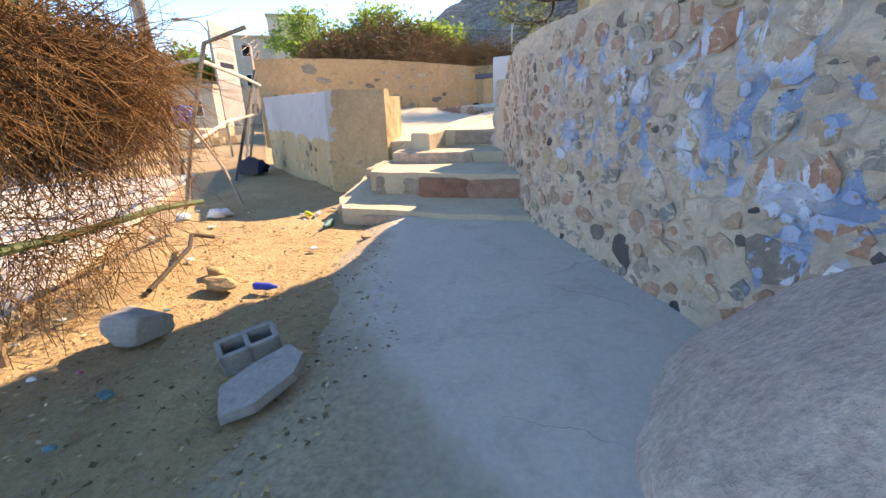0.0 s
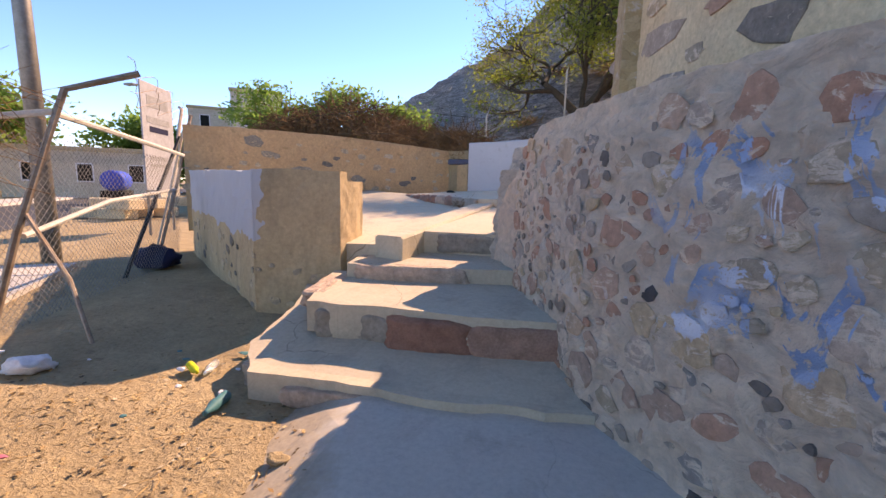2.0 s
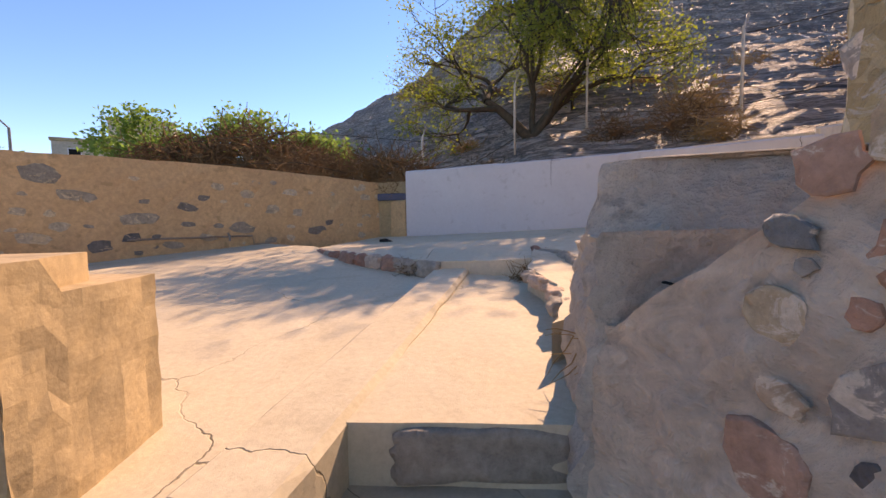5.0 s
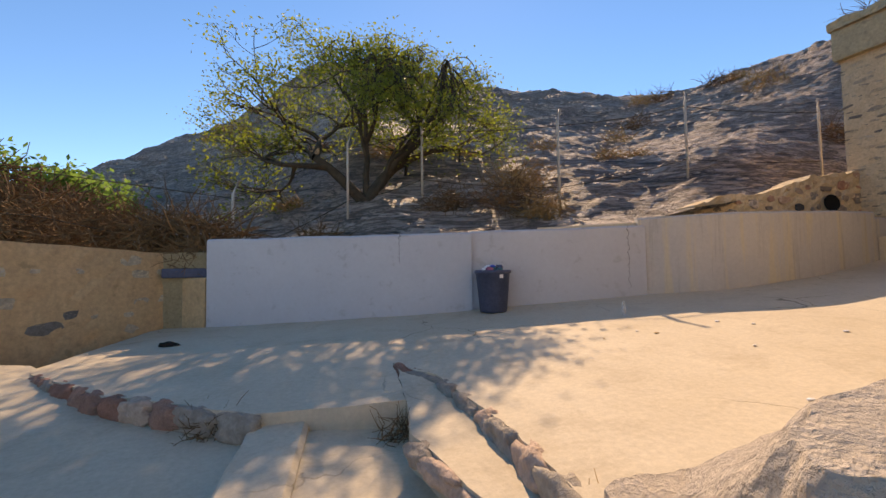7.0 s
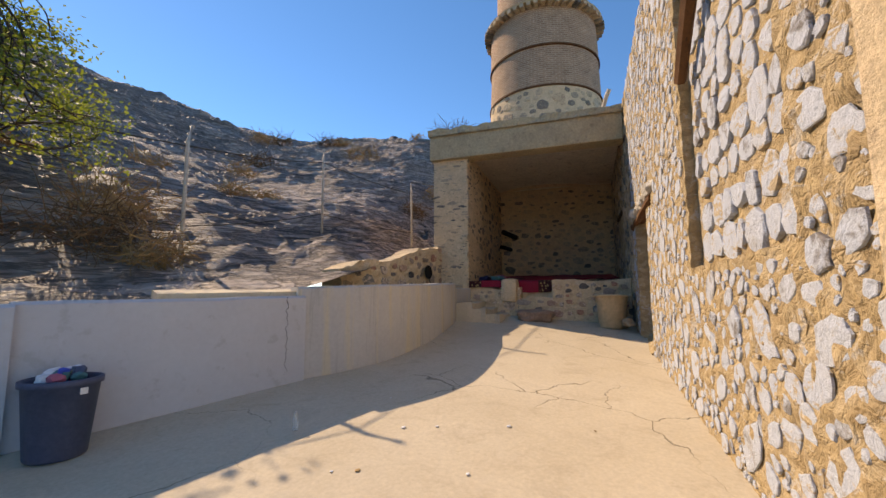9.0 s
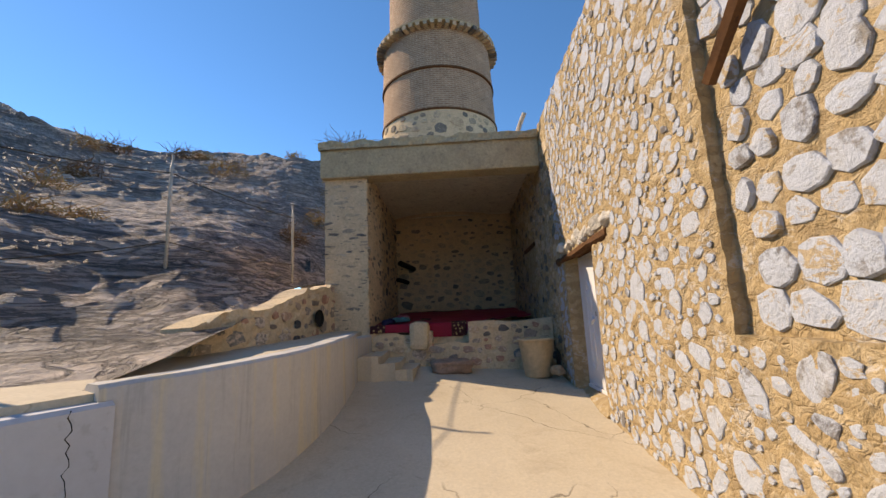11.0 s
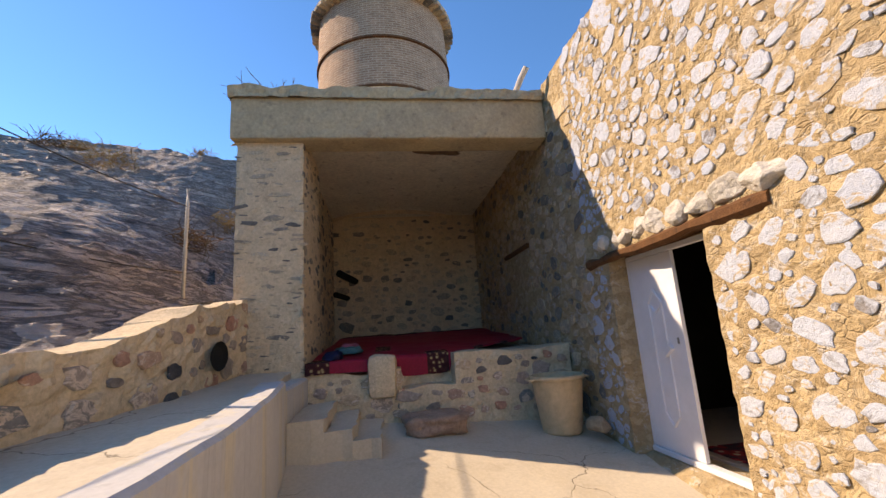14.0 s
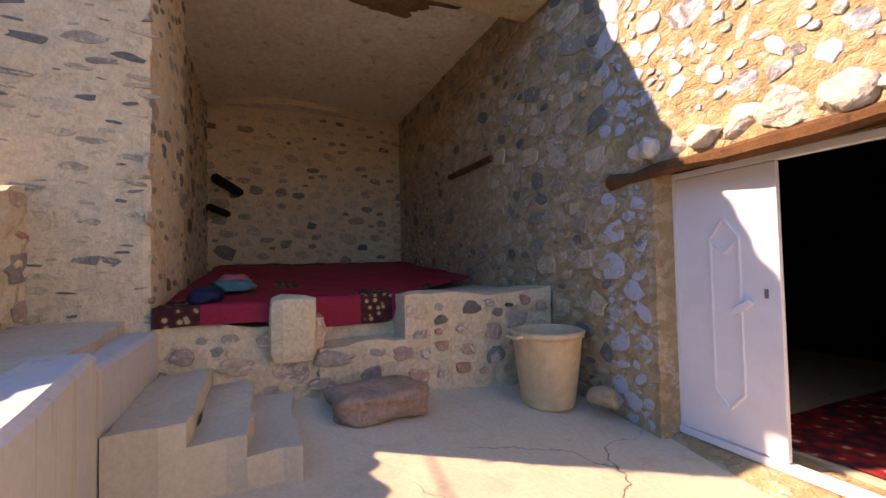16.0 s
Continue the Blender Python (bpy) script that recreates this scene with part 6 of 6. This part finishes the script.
def sign():
    s = thing("sign_board", "weathered white sign board on steel legs beyond the fence", "sign", (-10.75, 11.3, 0.0), 112)
    bm = bmesh.new()
    box(bm, -0.75, 0.75, -0.02, 0.02, 1.1, 3.75, 0.01)
    part("board", bm, plain("faded_sign_paint", (0.42, 0.42, 0.44)), s)
    for z, w, h, mat in ((3.3, 0.5, 0.28, rubble_mat), (2.85, 0.55, 0.16, rubble_mat), (2.62, 0.45, 0.14, navy_cloth), (1.9, 0.5, 0.10, rubble_mat), (1.72, 0.5, 0.08, rubble_mat)):
        bm = bmesh.new()
        box(bm, -w, w, 0.021, 0.026, z - h / 2, z + h / 2)
        box(bm, -w, w, -0.026, -0.021, z - h / 2, z + h / 2)
        part("printed_bar", bm, mat, s)
    for x in (-0.6, 0.6):
        bm = bmesh.new()
        tube(bm, [(x, 0.05, -0.1), (x, 0.05, 3.7)], 0.035, 7)
        part("leg", bm, galv_mat, s)


sign()
bm = bmesh.new()
tube(bm, [(0, 0, -0.1), (-0.05, 0, 4), (-0.1, 0, 8.5)], [0.14, 0.115, 0.09], 14)
solid("utility_pole", bm, galv_mat, "tall plain grey steel utility pole by the road", "pole", at=(-8.6, 7.25, 0), smooth=True)
lamp = thing("street_lamp", "slender street lamp with a curved arm", "street lamp", (-32, 31, 0))
bm = bmesh.new()
tube(bm, [(0, 0, 0), (0, 0, 8), (-0.5, -0.3, 8.7), (-1.6, -1.0, 8.9)], [0.12, 0.08, 0.06, 0.05], 8)
part("mast", bm, galv_mat, lamp)
bm = bmesh.new()
box(bm, -2.4, -1.5, -1.35, -0.85, 8.82, 8.98, 0.04)
part("lamp_head", bm, rubble_mat, lamp)


def house(at, rz, size, label, floors=2, seed=1):
    h = thing("house", label, "house", at, rz)
    w, d, t = size
    bm = bmesh.new()
    box(bm, -w / 2, w / 2, -d / 2, d / 2, 0, t, 0.02)
    wl = part("wall", bm, cream_house, h)
    bm = bmesh.new()
    box(bm, -w / 2 - 0.12, w / 2 + 0.12, -d / 2 - 0.12, d / 2 + 0.12, t, t + 0.3, 0.03)
    part("roof", bm, beam_concrete, h)
    for fl in range(floors):
        for k in range(max(1, int(w / 3))):
            x = -w / 2 + 1.6 + 3 * k
            z = 1.1 + fl * 3.1
            if x > w / 2 - 1 or z + 1.4 > t:
                continue
            for side in (-1, 1):
                bm = bmesh.new()
                box(bm, x - 0.5, x + 0.5, side * d / 2 - 0.03, side * d / 2 + 0.03, z, z + 1.3)
                win = part("window", bm, white_paint, h)
                bm = bmesh.new()
                box(bm, x - 0.42, x + 0.42, side * d / 2 - 0.04, side * d / 2 + 0.04, z + 0.08, z + 1.22)
                part("pane", bm, black_mat, win, "dark window pane")


house((-38.5, 45.5, 0), 35, (7, 7, 9.2), "pale cream two-storey house beyond the bushes", 3)
house((-33.5, 44.5, 0), 35, (5, 6, 10.8), "cream house with a taller stair tower", 3)
house((-34, 27, 0), 35, (9, 6, 3.2), "low tan house across the road", 1)
house((-60, 36, 0), 40, (16, 8, 4.0), "row of low tan shops across the road", 1)
house((-75, 22, 0), 40, (18, 9, 5.0), "row of low tan shops across the road", 1)


def car(at, rz, mat, label):
    c = thing("car", label, "car", at, rz, group="cars parked along the road")
    prof = [(-2.2, 0.35), (-2.25, 0.8), (-2.1, 1.0), (-1.85, 1.6), (-1.5, 1.72), (0.3, 1.70), (1.05, 1.08), (2.05, 0.95), (2.25, 0.7), (2.2, 0.35)]
    bm = bmesh.new()
    l, r = [bm.verts.new((x, -0.88 if z < 1.1 else -0.72, z)) for x, z in prof], [bm.verts.new((x, 0.88 if z < 1.1 else 0.72, z)) for x, z in prof]
    bm.faces.new(l)
    bm.faces.new(r[::-1])
    for k in range(len(prof)):
        bm.faces.new((l[k], r[k], r[(k + 1) % len(prof)], l[(k + 1) % len(prof)]))
    bmesh.ops.recalc_face_normals(bm, faces=bm.faces)
    part("body", bm, mat, c)
    for s in (-1, 1):
        bm = bmesh.new()
        vs = [bm.verts.new((x, s * (0.84 if z < 1.2 else 0.74), z)) for x, z in ((-1.8, 1.12), (-1.65, 1.58), (0.25, 1.58), (0.85, 1.12))]
        bm.faces.new(vs)
        part("side_window", bm, black_mat, c, "dark side window")
        for x in (-1.4, 1.4):
            bm = bmesh.new()
            lathe(bm, [(0.0, -0.11), (0.3, -0.11), (0.34, -0.06), (0.34, 0.06), (0.3, 0.11), (0.0, 0.11)], 18)
            bmesh.ops.transform(bm, verts=bm.verts, matrix=pose(x, s * 0.8, 0.34, 90, 0, 0))
            w = part("wheel", bm, black_mat, c)
            bm = bmesh.new()
            lathe(bm, [(0.0, -0.125), (0.2, -0.12), (0.2, 0.12), (0.0, 0.125)], 14)
            bmesh.ops.transform(bm, verts=bm.verts, matrix=pose(x, s * 0.8, 0.34, 90, 0, 0))
            part("rim", bm, galv_mat, w)
    bm = bmesh.new()
    vs = [bm.verts.new(q) for q in ((-2.02, -0.66, 1.12), (-2.02, 0.66, 1.12), (-1.86, 0.6, 1.56), (-1.86, -0.6, 1.56))]
    bm.faces.new(vs)
    part("rear_window", bm, black_mat, c, "dark rear window")


for k, (x, y, mt, lab) in enumerate(((-40.0, 23.5, white_paint, "white off-road car parked by the road"), (-45.0, 31.0, white_paint, "white estate car further along the road"), (-37.0, 27.5, black_mat, "dark pickup behind the white car"))):
    car((x, y, 0.0), 130, mt, lab)
tank = thing("water_tank", "blue cylindrical water tank on a low trailer", "water tank", (-23.5, 20.0, 0.0), 40)
tank.scale = (0.75, 0.75, 0.75)
bm = bmesh.new()
lathe(bm, [(0.0, -1.3), (0.6, -1.28), (0.72, -1.15), (0.72, 1.15), (0.6, 1.28), (0.0, 1.3)], 24)
bmesh.ops.transform(bm, verts=bm.verts, matrix=pose(0, 0, 1.7, 90, 0, 0))
part("drum", bm, blue_plastic, tank, smooth=True)
bm = bmesh.new()
box(bm, -0.7, 0.7, -1.4, 1.4, 0.7, 1.0, 0.03)
for y in (-0.8, 0.8):
    box(bm, -0.8, 0.8, y - 0.3, y + 0.3, 0.0, 0.7, 0.1)
part("trailer", bm, black_mat, tank)
rs = random.Random(31)
for k in range(10):
    bm = bmesh.new()
    box(bm, -0.5, 0.5, -0.3, 0.3, 0, 0.35, 0.05)
    solid("concrete_block", bm, shade_mortar, "tan concrete block in the pile beside the road", "concrete block", group="pile of blocks by the road", at=(-15.5 + rs.uniform(-0.8, 0.8), 14.6 + rs.uniform(-1.5, 1.5), 0.34 * (k // 5)), rz=rs.uniform(0, 90))
for k, (x, y, s) in enumerate(((-40, 14, 1.5), (-48, 26, 1.6), (-30, 5, 1.3), (-55, 8, 1.7), (-44, 38, 1.3))):
    tree((x, y, 0.0), s, 50 + k, far_leaf_mat, "dusty green roadside tree in the distance", [((0.1, 0, 1), 2.2, 0.14), ((-0.3, 0.2, 1), 2.2, 0.12)], 4, 30, 0.5, 0.6)

# pipe and tap on the ochre wall
pipe = thing("water_pipe", "rusty water pipe with a tap on the ochre wall", "pipe")
wd = Vector((4.2, 4.35, 0)).normalized()
wn = Vector((wd.y, -wd.x, 0))
w0 = Vector((-7.45, 8.85, 0)) + wn * 0.04
bm = bmesh.new()
tube(bm, [w0 + wd * 2.0 + Vector((0, 0, 1.37)), w0 + wd * 3.55 + Vector((0, 0, 1.37)), w0 + wd * 3.57 + Vector((0, 0, 1.24)), w0 + wd * 3.8 + Vector((0, 0, 1.24))], 0.013, 7)
part("run", bm, steel_mat, pipe)
bm = bmesh.new()
tube(bm, [w0 + wd * 3.2 + wn * 0.02 + Vector((0, 0, 1.42)), w0 + wd * 3.2 + wn * 0.09 + Vector((0, 0, 1.38)), w0 + wd * 3.2 + wn * 0.1 + Vector((0, 0, 1.31))], 0.016, 7)
part("tap", bm, galv_mat, pipe, "small metal tap")

# planter tray in the gap of the parapets
bm = bmesh.new()
box(bm, -3.35, -2.75, 12.95, 13.2, 1.95, 2.08, 0.02)
solid("planter_tray", bm, bin_dark, "dark plastic tray with dry plants on the low wall", "tray")
dry_bush("scrub", (-3.05, 13.1, 2.05), (0.3, 0.15, 0.22), 150, 0.25, 0.005, 455, twig_mat, "dry plant in the tray", "plant")

# drain hole in the low wall, its inner shade painted as a black dish
bm = bmesh.new()
lathe(bm, [(0.0, 0.0), (0.13, 0.0), (0.16, 0.012), (0.19, 0.03)], 20)
bmesh.ops.transform(bm, verts=bm.verts, matrix=pose(7.41, 11.03, 3.09, 90, 0, 0) @ Matrix.Diagonal((1.25, 0.8, 1, 1)))
bmesh.ops.recalc_face_normals(bm, faces=bm.faces)
solid("drain_hole", bm, black_mat, "round drain hole in the low wall, its inner shade a black dish", "hole", "structure")

# soot-dark beam ends in the shelter's corner
bm = bmesh.new()
tube(bm, [(13.6, 10.0, 4.62), (12.9, 10.35, 4.75)], 0.09, 7)
tube(bm, [(13.6, 10.2, 4.2), (13.0, 10.45, 4.25)], 0.07, 7)
solid("beam_stub", bm, black_mat, "charred wooden beam ends in the shelter corner", "beam")

# walled-up window in the shelter
bm = bmesh.new()
box(bm, 9.55, 10.66, FACE_Y - 0.02, FACE_Y + 0.014, 3.62, 4.5, 0.01)
nich = solid("walled_window", bm, yellow_mortar, "walled-up window with a wooden lintel", "window", "structure")
bm = bmesh.new()
tube(bm, [(9.45, FACE_Y + 0.02, 4.55), (10.8, FACE_Y + 0.02, 4.56)], 0.045, 6)
part("window_lintel", bm, wood_mat, nich, "dark wooden lintel")

# groove beam above the filled-in recess
bm = bmesh.new()
tube(bm, [(2.75, FACE_Y + 0.02, 4.42), (2.2, FACE_Y + 0.03, 4.85), (1.4, FACE_Y + 0.0, 5.3)], [0.05, 0.06, 0.05], 6)
solid("old_beam", bm, wood_mat, "old slanting timber set in the wall", "beam", "structure")

# ---- litter on the earth ----
rs = random.Random(8)
bm = bmesh.new()
for _ in range(10000):
    x, y = rs.uniform(-6.4, -0.6), rs.uniform(-0.3, 6.9)
    if x > -0.7 - max(0, (y - 2.2)) * 0.6 or (y > 4.4 and x > -2.95) or y > 5.6 - 0.8 * (x + 3.6):
        continue
    p = Vector((x, y, max(0.0 + wob((x, y, 0), 0.9, 0.03) + wob((x, y, 5), 0.25, 0.012) - 0.02, path_top(x, y) + 0.004)))
    d = Vector((rs.gauss(0, 1), rs.gauss(0, 1), rs.uniform(0.0, 0.4))).normalized() * rs.uniform(0.012, 0.04)
    s = Vector((-d.y, d.x, rs.uniform(-0.004, 0.004))) * rs.uniform(0.15, 0.5)
    bm.faces.new([bm.verts.new(q) for q in (p, p + d * 0.5 + s, p + d, p + d * 0.5 - s)])
tagged(solid("leaf_litter", bm, stone_mat("dry_leaf_litter", [(0, (0.62, 0.45, 0.24)), (0.35, (0.36, 0.22, 0.1)), (0.65, (0.12, 0.08, 0.05)), (0.85, (0.22, 0.15, 0.08)), (1, (0.7, 0.6, 0.46))], True).m, "scatter of dry leaves and chips on the earth", "leaf litter"), kind="stuff")
bm = bmesh.new()
for _ in range(500):
    x, y = rs.uniform(-4.6, -0.75), rs.uniform(0.2, 4.2)
    if x > -0.75 - max(0, (y - 2.0)) * 0.6:
        continue
    a, l = rs.uniform(0, 6.3), rs.uniform(0.04, 0.16)
    z = wob((x, y, 0), 0.9, 0.03) - 0.015
    tube(bm, [(x, y, z), (x + l * 0.5 * math.cos(a), y + l * 0.5 * math.sin(a), z + 0.012), (x + l * math.cos(a + 0.3), y + l * math.sin(a + 0.3), z + 0.004)], 0.0022, 3, cap=False)
tagged(solid("twig_litter", bm, straw_mat, "dry sticks and straw strewn on the earth", "twig litter"), kind="stuff")
for k in range(44):
    x, y = rs.uniform(-4.8, -1.3), rs.uniform(0.8, 5.2)
    if x > -1.2 - max(0, (y - 2.2)) * 0.6:
        continue
    bm = bmesh.new()
    lumpy(bm, rs.uniform(0.02, 0.05), 1, 0.8, 500 + k, (1.2, 0.8, 0.35))
    solid("litter_scrap", bm, rs.choice([white_rag, white_rag, white_rag, teal_cloth, pink_cloth]), "small scrap of plastic litter on the earth", "litter", group="scraps of litter", at=(x, y, 0.01))
for k in range(14):
    x, y = rs.uniform(-0.5, 2.6), rs.uniform(7.3, 9.6)
    bm = bmesh.new()
    lumpy(bm, rs.uniform(0.012, 0.03), 1, 0.8, 560 + k, (1.2, 0.8, 0.3))
    solid("litter_scrap", bm, rs.choice([white_rag, straw_mat]), "small pale scrap on the terrace floor", "litter", group="scraps on the terrace", at=(x, y, terr(x, y) + 0.006))

# ---- rubble set in the walls ----
white_ms = stone_meshes("stone", white_stone, 14, 12, 0.30, 0.78)
mixed_ms = stone_meshes("stone", mixed_stone, 14, 12, 0.30, 0.8)
dark_ms = stone_meshes("stone", dark_stone, 9, 9, 0.26, 0.8)


def flat_face(y):
    return lambda u, v: (Vector((u, y + 0.002, v)), Vector((-1, 0, 0)), Vector((0, 1, 0)))


def keep_long(u, v, s):
    if DOOR[0] - 0.02 - s * 0.6 < u < DOOR[1] + 0.02 + s * 0.6 and v < 4.2 + s * 0.5:
        return False
    if 4.8 < u < 7.5 and 3.8 - s * 0.5 < v < 4.2 + s * 0.5:
        return False
    if RECESS[0] - 0.05 - s * 0.6 < u < RECESS[1] + 0.08 + s * 0.6 and RECESS[2] - 0.05 - s * 0.5 < v < RECESS[3] + 0.05 + s * 0.5:
        return False
    if 9.4 < u < 10.8 and 3.5 < v < 4.7:
        return False
    return v > terr(u, 6.8) + s * 0.4


pl = pack(8.4, 1.4, 6.7, [(0.42, 8), (0.27, 110), (0.19, 900), (0.135, 3500), (0.09, 7000), (0.055, 7000)], 21, lambda u, v, s: u < 7.5 and keep_long(u, v, s), 1.3, 0.93)
set_stones(wall_long, pl, flat_face(FACE_Y), white_ms, white_stone_isl, lambda u, v: 1.0 < u < 7.2 and v < 5.2, 22, 1.3, 0.036, 300, 50)
pl = pack(13.4, 1.8, 6.3, [(0.3, 120), (0.22, 700), (0.15, 2600), (0.1, 3500)], 23, lambda u, v, s: u > 7.5 and keep_long(u, v, s), 1.35, 1.02)
set_stones(wall_long, pl, flat_face(FACE_Y), dark_ms, dark_stone_isl, lambda u, v: False, 24, 1.35, 0.08, 0)
# squared blocks in the filled recess
rs = random.Random(15)
blocks = []
v = RECESS[2] + 0.14
while v < RECESS[3] - 0.1:
    h = rs.uniform(0.17, 0.25)
    u = RECESS[0] + rs.uniform(0.02, 0.15)
    while u < RECESS[1] - 0.12:
        w = rs.uniform(0.17, 0.3)
        blocks.append((u + w / 2, v, 1.3 * min(w / 1.12, h)))
        u += w + 0.015
    v += h + 0.01
sq_ms = stone_meshes("stone", white_stone, 6, 8, 0.26, 0.86)
set_stones(wall_long, np.array([b for b in blocks if b[0] < RECESS[1] - 0.1]), flat_face(FACE_Y - 0.09), sq_ms, white_stone_isl, lambda u, v: True, 16, 1.12, 0.12, 120, 8)


def ret_face(u, v):
    p, d = along(RET, u)
    n = Vector((d.y, -d.x, 0))
    q = p - n * 0.03 * (v + 0.2) + Vector((0, 0, v))
    return q + n * 0.002, d, n


pl = pack(8.6, 0.0, 1.72, [(0.2, 220), (0.16, 1300), (0.11, 3500), (0.07, 3500), (0.045, 2000)], 31, lambda u, v, s: v > 0.03 + s * 0.3 and u > 0.5 and ((u > 3.6 and v < 1.0) or (u * 71.7 + v * 39.3) % 1.0 < 0.4), 1.25, 0.88)
set_stones(wall_lower, pl, ret_face, mixed_ms, mixed_stone_isl, lambda u, v: u < 6.5, 32, 1.25, 0.028, 300, 40)


def line_face(line, amp, batter=0.0):
    def f(u, v):
        p, d = along(line, u)
        n = Vector((d.y, -d.x, 0))
        q = p + Vector((0, 0, v))
        return q + n * 0.001, d, n
    return f


pl = pack(length(WEST) * 0.75, 1.8, 6.6, [(0.26, 200), (0.18, 900), (0.12, 1500)], 41, None, 2.2, 1.1)
set_stones(wall_west, pl, line_face(WEST, 0.015), mixed_ms, dark_stone_isl, lambda u, v: v < 3.2 and u < 3.5, 42, 2.2, 0.06, 120, 8)
for wall, line, zr, sizes, asp, most, depth, seed in (
        (wall_pier, [(SX, 11.2), (SX, SY)], (2.0, 5.95), [(0.075, 20), (0.05, 50), (0.03, 90), (0.018, 120)], 4.2, 160, 0.028, 51),
        (wall_pier, [(SX, SY), (9.7, SY)], (2.9, 5.95), [(0.14, 30), (0.09, 70), (0.06, 100)], 2.0, 100, 0.05, 52),
        (wall_shelter_left, [(9.7, 10.55), (SB, 10.55)], (2.9, 6.2), [(0.24, 120), (0.16, 700), (0.1, 1000)], 1.4, 0, 0.08, 53),
        (wall_shelter_back, [(SB, 10.7), (SB, FACE_Y)], (2.9, 4.7), [(0.24, 200), (0.17, 900), (0.1, 1200)], 1.5, 120, 0.09, 54),
        (wall_shelter_back, [(SB, 10.7), (SB, FACE_Y)], (4.7, 6.2), [(0.16, 60), (0.1, 160)], 1.9, 0, 0.05, 55),
        (wall_hole, LOWW, (2.7, 3.7), [(0.26, 60), (0.16, 260), (0.1, 300)], 1.5, 60, 0.08, 56),
        (platform_wall, [(8.28, 8.42), (8.3, 6.82)], (2.15, 2.82), [(0.2, 60), (0.13, 260), (0.08, 300)], 1.35, 60, 0.09, 57),
        (platform_wall, [(8.3, 10.33), (8.3, 9.12)], (2.2, 2.66), [(0.2, 60), (0.13, 200), (0.08, 260)], 1.35, 60, 0.09, 58),
        (platform_wall, [(8.27, 9.16), (8.27, 8.40)], (2.15, 2.45), [(0.17, 40), (0.1, 120)], 1.5, 30, 0.09, 59),
        (wall_upper, [(-7.45, 8.85), (-3.25, 13.2)], (1.05, 2.2), [(0.22, 16), (0.14, 50), (0.08, 60)], 1.7, 120, 0.022, 60),
        (wall_block, [(-7.4, 8.9), (-3.52, 5.8)], (0.05, 0.7), [(0.18, 20), (0.1, 40)], 1.3, 60, 0.05, 61),
        (wall_block, [(-3.53, 5.8), (-2.72, 6.07)], (0.05, 0.55), [(0.12, 5), (0.07, 8)], 1.3, 30, 0.04, 62)):
    pl = pack(length(line), *zr, sizes, seed, (lambda u, v, s: v + 0.55 * s < 2.98 + 0.21 * u) if wall is wall_hole else None, asp, 1.12)
    if len(pl):
        set_stones(wall, pl, line_face(line, 0.015), mixed_ms if 55 < seed < 60 else dark_ms, dark_stone_isl, lambda u, v: True, seed, asp, depth, most, 10)
